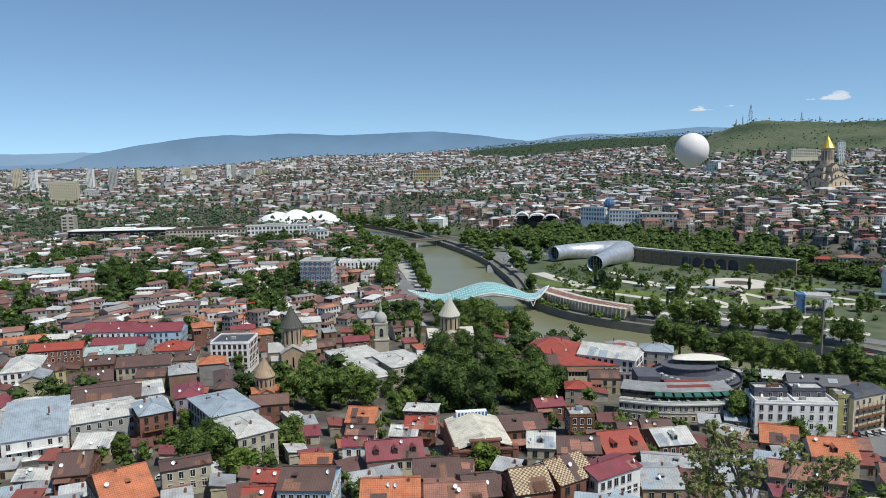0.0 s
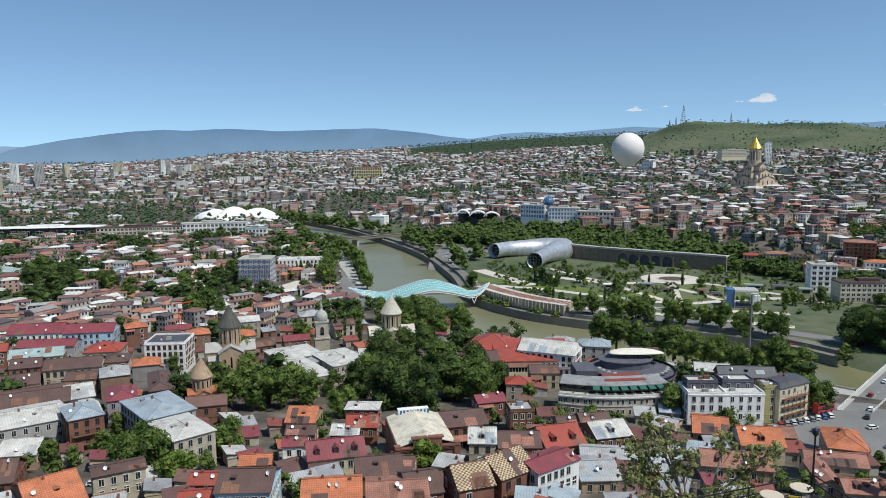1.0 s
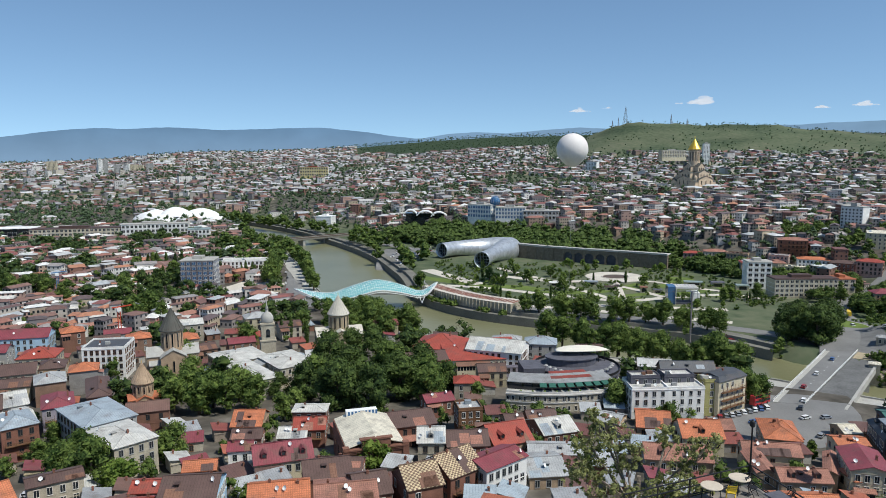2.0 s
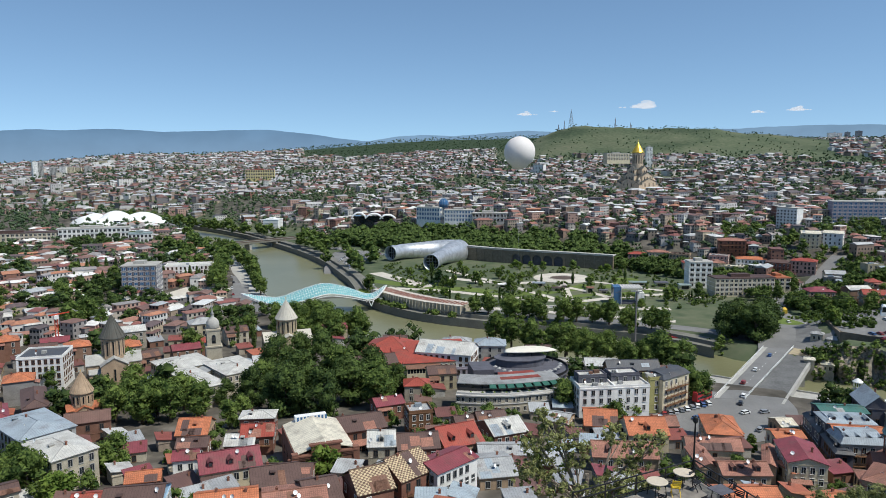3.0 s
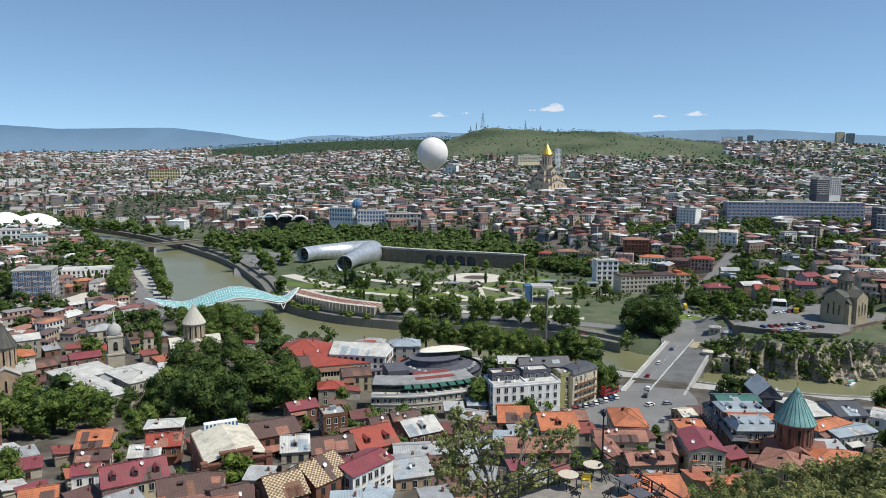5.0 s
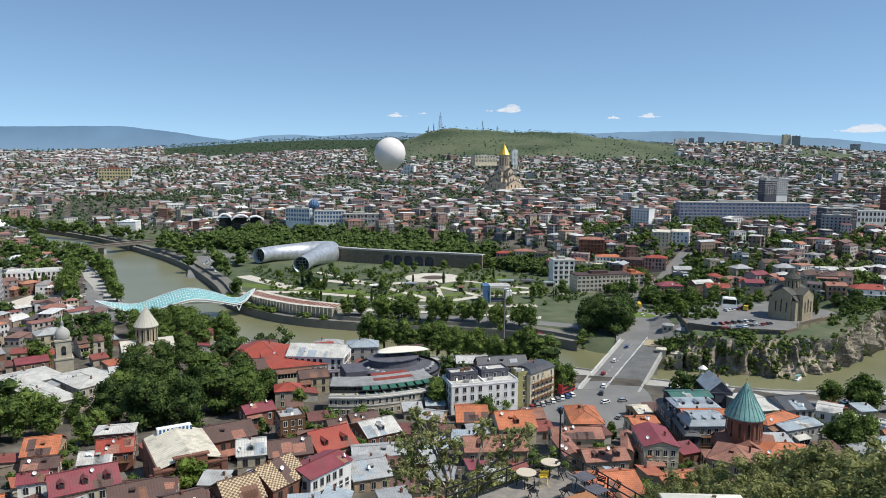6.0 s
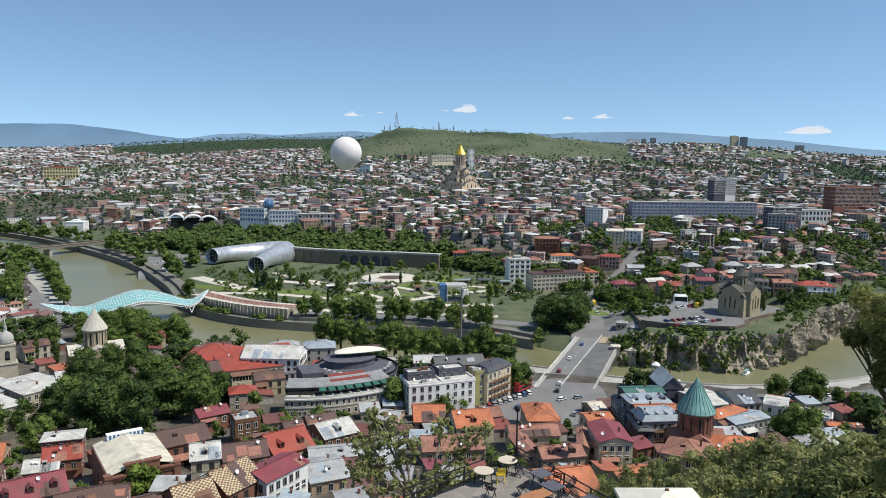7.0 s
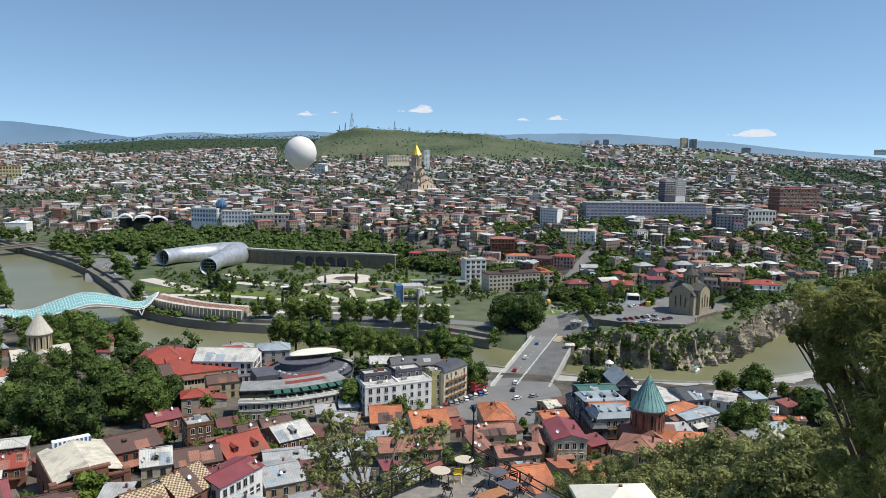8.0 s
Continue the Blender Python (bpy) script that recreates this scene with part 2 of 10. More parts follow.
M["mid_roof"] = surface("mid_roof", (0.5, 0.5, 0.5), 0.65, 0.25, 1, palette=[
    (0.15, 0.09, 0.08), (0.27, 0.13, 0.10), (0.44, 0.44, 0.43), (0.18, 0.11, 0.09), (0.22, 0.09, 0.08), (0.60, 0.60, 0.58), (0.12, 0.09, 0.09), (0.31, 0.16, 0.12),
    (0.20, 0.12, 0.10), (0.36, 0.38, 0.39), (0.17, 0.085, 0.075), (0.38, 0.18, 0.11), (0.27, 0.25, 0.24), (0.64, 0.63, 0.60), (0.52, 0.50, 0.46), (0.10, 0.08, 0.08)], island=True, bump=0)
M["block_wall"] = surface("block_wall", (0.5, 0.5, 0.5), 0.9, 0.12, 2, palette=[
    (0.62, 0.60, 0.56), (0.48, 0.46, 0.44), (0.66, 0.64, 0.58), (0.55, 0.50, 0.42), (0.42, 0.41, 0.41)], island=True, bump=0)
M["trim"] = surface("trim", (0.58, 0.56, 0.52), 0.8, 0.12, 6, bump=0.05)
M["trim_dark"] = surface("trim_dark", (0.10, 0.075, 0.06), 0.7, 0.2, 6, bump=0.05)
M["wood"] = surface("wood", (0.16, 0.085, 0.045), 0.75, 0.35, 8)
M["stone"] = surface("stone", (0.36, 0.30, 0.20), 0.9, 0.25, 2.5, 0.4, 0.2)
M["stone_pale"] = surface("stone_pale", (0.50, 0.47, 0.40), 0.85, 0.15, 2, 0.3, 0.1)
M["stone_dark"] = surface("stone_dark", (0.20, 0.165, 0.12), 0.9, 0.3, 2.5, 0.4, 0.2)
M["concrete"] = surface("concrete", (0.38, 0.37, 0.34), 0.9, 0.2, 2, 0.15)
M["paving"] = surface("paving", (0.54, 0.50, 0.43), 0.9, 0.18, 2, 0.1)
M["asphalt"] = surface("asphalt", (0.185, 0.183, 0.178), 0.85, 0.25, 3, 0.08)
M["white_paint"] = surface("white_paint", (0.78, 0.78, 0.76), 0.5, 0.08, 3, bump=0.02)
M["steel"] = surface("steel", (0.46, 0.47, 0.49), 0.42, 0.14, 1.5, 0.1, 0.03, metal=0.45)
M["black_metal"] = surface("black_metal", (0.02, 0.02, 0.022), 0.5, 0.2, 4, bump=0.02)
M["canvas"] = surface("canvas", (0.72, 0.68, 0.58), 0.9, 0.1, 4)
M["green_canvas"] = surface("green_canvas", (0.035, 0.12, 0.09), 0.8, 0.2, 3)
M["gold"] = surface("gold", (0.86, 0.56, 0.08), 0.38, 0.06, 2, bump=0.02, metal=0.75)
M["verdigris"] = seamed("verdigris", (0.25, 0.47, 0.44), 0.9, 0.6, 0.35)
M["rubber"] = surface("rubber", (0.02, 0.02, 0.02), 0.8, 0.2, 4, bump=0)
M["bark_pale"] = surface("bark_pale", (0.27, 0.225, 0.18), 0.95, 0.45, 9, 0.8, 0.5)
M["terrace_stone"] = surface("terrace_stone", (0.23, 0.21, 0.185), 0.9, 0.3, 3, 0.4, 0.1)
M["bark"] = surface("bark", (0.12, 0.09, 0.065), 0.95, 0.4, 6, 0.8, 0.5)


def glass_material(name, colour, rough=0.12):
    m, n, l, b = node_material(name)
    b.inputs["Base Color"].default_value = (*colour, 1)
    b.inputs["Roughness"].default_value = rough
    b.inputs["Specular IOR Level"].default_value = 0.6
    return m


M["pane"] = glass_material("pane", (0.025, 0.03, 0.035))
M["pane_blue"] = glass_material("pane_blue", (0.05, 0.13, 0.26))
M["pane_dark"] = glass_material("pane_dark", (0.012, 0.016, 0.02), 0.06)


def foliage(name, dark, light, through_light=0.35):
    m, n, l, b = node_material(name)
    geo, info = n.new("ShaderNodeNewGeometry"), n.new("ShaderNodeObjectInfo")
    rp = ramp(n, [(0, dark), (1, light)])
    mx = n.new("ShaderNodeMath")
    mx.operation = "MULTIPLY_ADD"
    mx.inputs[1].default_value = 0.6
    hlf = n.new("ShaderNodeMath")
    hlf.operation = "MULTIPLY"
    hlf.inputs[1].default_value = 0.4
    l.new(info.outputs["Random"], hlf.inputs[0])
    l.new(geo.outputs["Random Per Island"], mx.inputs[0]), l.new(hlf.outputs[0], mx.inputs[2])
    # broad noise puts light and shade between leaf clumps into the colour
    shade_noise, add = n.new("ShaderNodeTexNoise"), n.new("ShaderNodeMath")
    shade_noise.inputs["Scale"].default_value, shade_noise.inputs["Detail"].default_value = 0.33, 3
    l.new(geo.outputs["Position"], shade_noise.inputs["Vector"])
    add.operation = "MULTIPLY_ADD"
    add.inputs[1].default_value, add.inputs[2].default_value = 2.6, -1.3
    l.new(shade_noise.outputs[0], add.inputs[0])
    both = n.new("ShaderNodeMath")
    both.use_clamp = True
    l.new(mx.outputs[0], both.inputs[0]), l.new(add.outputs[0], both.inputs[1])
    l.new(both.outputs[0], rp.inputs[0])
    l.new(rp.outputs[0], b.inputs["Base Color"])
    b.inputs["Roughness"].default_value, b.inputs["Specular IOR Level"].default_value = 0.75, 0.15
    tr, ad = n.new("ShaderNodeBsdfTranslucent"), n.new("ShaderNodeMixShader")
    ad.inputs[0].default_value = through_light
    l.new(rp.outputs[0], tr.inputs[0])
    l.new(b.outputs[0], ad.inputs[1]), l.new(tr.outputs[0], ad.inputs[2])
    l.new(ad.outputs[0], n["Material Output"].inputs[0])
    return m


M["leaf"] = foliage("leaf", (0.032, 0.064, 0.014), (0.185, 0.25, 0.06), 0.28)
M["leaf_bright"] = foliage("leaf_bright", (0.07, 0.12, 0.02), (0.17, 0.235, 0.045), 0.25)
M["leaf_dark"] = foliage("leaf_dark", (0.018, 0.038, 0.012), (0.11, 0.16, 0.04), 0.2)
M["leaf_olive"] = foliage("leaf_olive", (0.125, 0.145, 0.05), (0.40, 0.41, 0.17), 0.4)
M["leaf_pine"] = foliage("leaf_pine", (0.15, 0.16, 0.05), (0.50, 0.49, 0.17), 0.45)
M["leaf_far"] = foliage("leaf_far", (0.036, 0.066, 0.034), (0.10, 0.145, 0.07), 0.15)


def ground_material():
    m, n, l, b = node_material("ground")
    geo = n.new("ShaderNodeNewGeometry")
    big, fine = n.new("ShaderNodeTexNoise"), n.new("ShaderNodeTexNoise")
    big.inputs["Scale"].default_value, big.inputs["Detail"].default_value = 0.006, 8
    fine.inputs["Scale"].default_value, fine.inputs["Detail"].default_value = 0.09, 8
    for g in (big, fine):
        l.new(geo.outputs["Position"], g.inputs["Vector"])
    grass = ramp(n, [(0.32, (0.048, 0.068, 0.042)), (0.46, (0.088, 0.112, 0.064)), (0.58, (0.125, 0.138, 0.085)), (0.7, (0.165, 0.162, 0.11))])
    add = n.new("ShaderNodeMath")
    add.operation = "MULTIPLY_ADD"
    add.inputs[1].default_value = 0.5
    half = n.new("ShaderNodeMath")
    half.operation = "MULTIPLY"
    half.inputs[1].default_value = 0.5
    l.new(fine.outputs[0], half.inputs[0])
    l.new(big.outputs[0], add.inputs[0]), l.new(half.outputs[0], add.inputs[2])
    l.new(add.outputs[0], grass.inputs[0])
    town_mix, zone = n.new("ShaderNodeMixRGB"), n.new("ShaderNodeAttribute")
    zone.attribute_name = "built"
    earth = ramp(n, [(0.3, (0.055, 0.05, 0.042)), (0.5, (0.105, 0.095, 0.08)), (0.7, (0.19, 0.17, 0.145))])
    l.new(fine.outputs[0], earth.inputs[0])
    l.new(zone.outputs["Fac"], town_mix.inputs[0])
    l.new(grass.outputs[0], town_mix.inputs[1]), l.new(earth.outputs[0], town_mix.inputs[2])
    wood_mix, forest, canopy_ = n.new("ShaderNodeMixRGB"), n.new("ShaderNodeAttribute"), ramp(n, [(0.35, (0.022, 0.038, 0.022)), (0.65, (0.06, 0.085, 0.045))])
    forest.attribute_name = "forest"
    l.new(fine.outputs[0], canopy_.inputs[0]), l.new(forest.outputs["Fac"], wood_mix.inputs[0])
    l.new(town_mix.outputs[0], wood_mix.inputs[1]), l.new(canopy_.outputs[0], wood_mix.inputs[2])
    l.new(wood_mix.outputs[0], b.inputs["Base Color"])
    b.inputs["Roughness"].default_value, b.inputs["Specular IOR Level"].default_value = 0.95, 0.1
    bp = n.new("ShaderNodeBump")
    bp.inputs["Strength"].default_value, bp.inputs["Distance"].default_value = 0.5, 1.0
    l.new(fine.outputs[0], bp.inputs["Height"]), l.new(bp.outputs[0], b.inputs["Normal"])
    return m


def water_material():
    m, n, l, b = node_material("river_water")
    geo = n.new("ShaderNodeNewGeometry")
    w1, w2 = n.new("ShaderNodeTexNoise"), n.new("ShaderNodeTexNoise")
    w1.inputs["Scale"].default_value, w1.inputs["Detail"].default_value = 0.35, 5
    w2.inputs["Scale"].default_value, w2.inputs["Detail"].default_value = 0.02, 4
    for g in (w1, w2):
        l.new(geo.outputs["Position"], g.inputs["Vector"])
    rp = ramp(n, [(0.3, (0.165, 0.165, 0.085)), (0.7, (0.215, 0.21, 0.12))])
    l.new(w2.outputs[0], rp.inputs[0]), l.new(rp.outputs[0], b.inputs["Base Color"])
    b.inputs["Roughness"].default_value = 0.28
    bp = n.new("ShaderNodeBump")
    bp.inputs["Strength"].default_value, bp.inputs["Distance"].default_value = 0.35, 0.25
    l.new(w1.outputs[0], bp.inputs["Height"]), l.new(bp.outputs[0], b.inputs["Normal"])
    return m


M["ground"], M["water"] = ground_material(), water_material()
M["lawn"] = surface("lawn", (0.125, 0.17, 0.045), 0.95, 0.25, 1.2, 0.12, 0.3, spec=0.1)
M["rock"] = surface("rock", (0.27, 0.235, 0.18), 0.95, 0.7, 0.9, 0.13, 1.0, spec=0.1)

# ---- mesh helpers ----
def mesh_object(name, bm, material, parent=None, label="", flat=True):
    """One mesh object from a bmesh; material may be a list, faces pick by index."""
    me = bpy.data.meshes.new(name)
    bm.normal_update()
    bm.to_mesh(me)
    bm.free()
    for m in (material if isinstance(material, (list, tuple)) else [material]):
        me.materials.append(M[m])
    if not flat:
        me.polygons.foreach_set("use_smooth", [True] * len(me.polygons))
    ob = new(name, me)
    if parent:
        ob.parent = parent
    if label:
        ob["label"] = label
    return ob


def part(name, bm, material, parent, label="", flat=True):
    return mesh_object(name, bm, material, parent, label, flat)


def share(name, mesh, parent, m):
    """Another object on a mesh that is already there."""
    ob = new(name, mesh)
    ob.parent = parent
    ob.matrix_basis = m
    return ob


def empty(name, x, y, z, yaw=0.0):
    ob = new(name)
    ob.empty_display_size = 0.5
    ob.matrix_basis = pose(x, y, z, 0, 0, yaw)
    return ob


def block(bm, x0, x1, y0, y1, z0, z1, mat=0, taper=0.0):
    t = taper
    v = [bm.verts.new(p) for p in ((x0, y0, z0), (x1, y0, z0), (x1, y1, z0), (x0, y1, z0),
                                   (x0 + t, y0 + t, z1), (x1 - t, y0 + t, z1), (x1 - t, y1 - t, z1), (x0 + t, y1 - t, z1))]
    for i in ((0, 3, 2, 1), (4, 5, 6, 7), (0, 1, 5, 4), (1, 2, 6, 5), (2, 3, 7, 6), (3, 0, 4, 7)):
        bm.faces.new([v[k] for k in i]).material_index = mat
    return v


def beam(bm, a, b, w, h=None, mat=0):
    """A bar of square section from a to b."""
    a, b = Vector(a), Vector(b)
    d = b - a
    q = d.to_track_quat("Z", "Y").to_matrix()
    h = h or w
    u, v = q.col[0] * w / 2, q.col[1] * h / 2
    r = [bm.verts.new(p + s * u + t * v) for p in (a, b) for s, t in ((-1, -1), (1, -1), (1, 1), (-1, 1))]
    for i in ((0, 3, 2, 1), (4, 5, 6, 7), (0, 1, 5, 4), (1, 2, 6, 5), (2, 3, 7, 6), (3, 0, 4, 7)):
        bm.faces.new([r[k] for k in i]).material_index = mat


def lathe(bm, profile, n=24, mat=0, cx=0.0, cy=0.0, a0=0.0, cap=True, wave=0.0, lobes=0):
    """Turns (radius, height) pairs round an upright axis."""
    rings = []
    for r, z in profile:
        ring = []
        for i in range(n):
            a = a0 + 2 * math.pi * i / n
            rr = r * (1 + wave * math.cos(lobes * a)) if lobes else r
            ring.append(bm.verts.new((cx + rr * math.cos(a), cy + rr * math.sin(a), z)))
        rings.append(ring)
    for p, q in zip(rings[:-1], rings[1:]):
        for i in range(n):
            j = (i + 1) % n
            bm.faces.new((p[i], p[j], q[j], q[i])).material_index = mat
    if cap:
        bm.faces.new(list(reversed(rings[0]))).material_index = mat
        bm.faces.new(rings[-1]).material_index = mat
    return rings


def quad(bm, uvl, pts, uvs, mat=0):
    f = bm.faces.new([bm.verts.new(p) for p in pts])
    f.material_index = mat
    for lp, uv in zip(f.loops, uvs):
        lp[uvl].uv = uv
    return f


def roof_mesh(kind, w, d, h, rise, over=0.45, thick=0.18):
    """A roof of its own thickness over a w by d plan, eaves at height h."""
    bm = bmesh.new()
    uvl = bm.loops.layers.uv.new("UVMap")
    X, Y = w / 2 + over, d / 2 + over
    z0, z1 = h, h + rise

    def slope(pts):
        a, b = Vector(pts[0]), Vector(pts[1])
        ux = (b - a).normalized()
        nn = ux.cross(Vector(pts[2]) - a).normalized()
        uy = nn.cross(ux)
        quad(bm, uvl, pts, [((Vector(p) - a).dot(ux), (Vector(p) - a).dot(uy)) for p in pts])

    if kind == "hip":
        k = min(X, Y)
        A, B = (-(X - k), -(Y - k), z1), (X - k, Y - k, z1)
        if X >= Y:
            slope([(-X, -Y, z0), (X, -Y, z0), (B[0], 0, z1), (A[0], 0, z1)])
            slope([(X, Y, z0), (-X, Y, z0), (A[0], 0, z1), (B[0], 0, z1)])
            slope([(X, -Y, z0), (X, Y, z0), (B[0] + 1e-4, 0, z1)])
            slope([(-X, Y, z0), (-X, -Y, z0), (A[0] - 1e-4, 0, z1)])
        else:
            slope([(X, -Y, z0), (X, Y, z0), (0, B[1], z1), (0, A[1], z1)])
            slope([(-X, Y, z0), (-X, -Y, z0), (0, A[1], z1), (0, B[1], z1)])
            slope([(-X, -Y, z0), (X, -Y, z0), (0, A[1] - 1e-4, z1)])
            slope([(X, Y, z0), (-X, Y, z0), (0, B[1] + 1e-4, z1)])
    elif kind == "gable":
        slope([(-X, -Y, z0), (X, -Y, z0), (X, 0, z1), (-X, 0, z1)])
        slope([(X, Y, z0), (-X, Y, z0), (-X, 0, z1), (X, 0, z1)])
    elif kind == "gable_front":
        slope([(X, -Y, z0), (X, Y, z0), (0, Y, z1), (0, -Y, z1)])
        slope([(-X, Y, z0), (-X, -Y, z0), (0, -Y, z1), (0, Y, z1)])
    elif kind == "shed":
        slope([(-X, -Y, z0), (X, -Y, z0), (X, Y, z1), (-X, Y, z1)])
    elif kind == "mansard":
        i = min(1.6, X * 0.3, Y * 0.3)
        zm = h + rise * 0.72
        slope([(-X, -Y, z0), (X, -Y, z0), (X - i, -Y + i, zm), (-X + i, -Y + i, zm)])
        slope([(X, -Y, z0), (X, Y, z0), (X - i, Y - i, zm), (X - i, -Y + i, zm)])
        slope([(X, Y, z0), (-X, Y, z0), (-X + i, Y - i, zm), (X - i, Y - i, zm)])
        slope([(-X, Y, z0), (-X, -Y, z0), (-X + i, -Y + i, zm), (-X + i, Y - i, zm)])
        slope([(-X + i, -Y + i, zm), (X - i, -Y + i, zm), (X - i, 0, z1), (-X + i, 0, z1)])
        slope([(X - i, Y - i, zm), (-X + i, Y - i, zm), (-X + i, 0, z1), (X - i, 0, z1)])
        slope([(X - i, -Y + i, zm), (X - i, Y - i, zm), (X - i, 0, z1)])
        slope([(-X + i, Y - i, zm), (-X + i, -Y + i, zm), (-X + i, 0, z1)])
    else:  # flat, inside a parapet
        slope([(-w / 2 + 0.3, -d / 2 + 0.3, h + 0.02), (w / 2 - 0.3, -d / 2 + 0.3, h + 0.02), (w / 2 - 0.3, d / 2 - 0.3, h + 0.02), (-w / 2 + 0.3, d / 2 - 0.3, h + 0.02)])
    if kind != "flat":
        bmesh.ops.remove_doubles(bm, verts=bm.verts[:], dist=0.002)
        bm.normal_update()
        ext = bmesh.ops.extrude_face_region(bm, geom=bm.faces[:])
        for v in [g for g in ext["geom"] if isinstance(g, bmesh.types.BMVert)]:
            v.co.z += thick
    return bm


def wall_mesh(kind, w, d, h, rise, annex=None):
    bm = bmesh.new()
    if annex:
        x0, x1, dp, hh = annex
        block(bm, x0, x1, -d / 2 - dp, -d / 2 - 0.003, -8, hh - dp * 0.3)
        bay_ = (x1 - x0 - 0.4) / max(2, int((x1 - x0) / 1.3))
        for k in range(max(2, int((x1 - x0) / 1.3))):
            block(bm, x0 + 0.2 + k * bay_ + 0.1, x0 + 0.2 + (k + 1) * bay_ - 0.1, -d / 2 - dp - 0.03, -d / 2 - dp + 0.1, hh - dp * 0.3 - 2.1, hh - dp * 0.3 - 0.35, mat=1)
    base = 8.0  # foundations reach down into the slope
    block(bm, -w / 2, w / 2, -d / 2, d / 2, -base, h)
    block(bm, -w / 2 - 0.18, w / 2 + 0.18, -d / 2 - 0.18, d / 2 + 0.18, h - 0.45, h - 0.12)
    if h > 6:
        block(bm, -w / 2 - 0.1, w / 2 + 0.1, -d / 2 - 0.1, d / 2 + 0.1, 3.2, 3.45)
    if kind == "flat":
        for x0, x1, y0, y1 in ((-w / 2, w / 2, -d / 2, -d / 2 + 0.3), (-w / 2, w / 2, d / 2 - 0.3, d / 2), (-w / 2, -w / 2 + 0.3, -d / 2 + 0.3, d / 2 - 0.3), (w / 2 - 0.3, w / 2, -d / 2 + 0.3, d / 2 - 0.3)):
            block(bm, x0, x1, y0, y1, h + 0.003, h + 0.7)
    if kind in ("gable", "shed", "gable_front"):
        tri = {"gable": [((s * w / 2, -d / 2, h), (s * w / 2, d / 2, h), (s * w / 2, 0, h + rise * d / (d + 0.9))) for s in (-1, 1)],
               "shed": [((s * w / 2, -d / 2, h), (s * w / 2, d / 2, h), (s * w / 2, d / 2, h + rise * 0.94)) for s in (-1, 1)],
               "gable_front": [((-w / 2, s * d / 2, h), (w / 2, s * d / 2, h), (0, s * d / 2, h + rise * w / (w + 0.9))) for s in (-1, 1)]}[kind]
        for t in tri:
            bm.faces.new([bm.verts.new(p) for p in t])
        if kind == "shed":
            bm.faces.new([bm.verts.new(p) for p in ((-w / 2, d / 2, h), (w / 2, d / 2, h), (w / 2, d / 2, h + rise * 0.94), (-w / 2, d / 2, h + rise * 0.94))])
    return bm


def roof_extras(bm, kind, w, d, h, rise, annex, rng, thick=0.18, over=0.45):
    """Ridge cap, mended sheets and the lean-to's roof, laid on the main roof."""
    uvl = bm.loops.layers.uv.verify()

    def sheet(pts, mat):
        a, b = Vector(pts[0]), Vector(pts[1])
        ux = (b - a).normalized()
        uy = ux.cross(Vector(pts[2]) - a).normalized().cross(ux)
        quad(bm, uvl, pts, [((Vector(p) - a).dot(ux), (Vector(p) - a).dot(uy)) for p in pts], mat)

    X, Y = w / 2 + over, d / 2 + over
    if annex:
        x0, x1, dp, hh = annex
        lo_, hi_ = hh - dp * 0.3, hh
        p = [(x0 - 0.3, -d / 2 - dp - 0.4, lo_ - 0.1), (x1 + 0.3, -d / 2 - dp - 0.4, lo_ - 0.1), (x1 + 0.3, -d / 2 - 0.005, hi_), (x0 - 0.3, -d / 2 - 0.005, hi_)]
        sheet([(q[0], q[1], q[2] + 0.16) for q in p], 1)
        sheet([p[3], p[2], p[1], p[0]], 1)
        for i in range(4):
            a, b = p[i], p[(i + 1) % 4]
            sheet([a, b, (b[0], b[1], b[2] + 0.16), (a[0], a[1], a[2] + 0.16)], 1)
    if kind == "gable":
        for k in range(rng.choice([0, 1, 2, 3])):
            u0 = rng.uniform(-0.95, 0.6) * X
            u1 = min(X * 0.97, u0 + rng.uniform(1.2, 4.5))
            v0 = rng.choice([0.0, 0.0, rng.uniform(0, 0.5)])
            v1 = min(0.97, v0 + rng.uniform(0.3, 0.7))
            sheet([(u, -Y * (1 - v), h + rise * v + thick + 0.035) for u, v in ((u0, v0), (u1, v0), (u1, v1), (u0, v1))], 1)
        beam(bm, (-X, 0, h + rise + thick + 0.03), (X, 0, h + rise + thick + 0.03), 0.42, 0.12)
    elif kind == "hip":
        k = min(X, Y)
        A, B = Vector((-(X - k), -(Y - k), h + rise + thick)), Vector((X - k, Y - k, h + rise + thick))
        if X >= Y:
            A.y = B.y = 0
        else:
            A.x = B.x = 0
        beam(bm, A - Vector((0.1, 0.1, 0)), B + Vector((0.1, 0.1, 0)), 0.32, 0.16)
        for c, e in (((-X, -Y), A), ((X, -Y), B if X >= Y else A)):
            beam(bm, (c[0], c[1], h + thick), e, 0.26, 0.12)
    elif kind == "flat":
        for _ in range(rng.choice([1, 2, 3])):
            u, v, s = rng.uniform(-0.35, 0.35) * w, rng.uniform(-0.3, 0.3) * d, rng.uniform(0.5, 1.3)
            block(bm, u - s, u + s, v - s * 0.7, v + s * 0.7, h + 0.02, h + 0.5 + s * 0.7, mat=1)


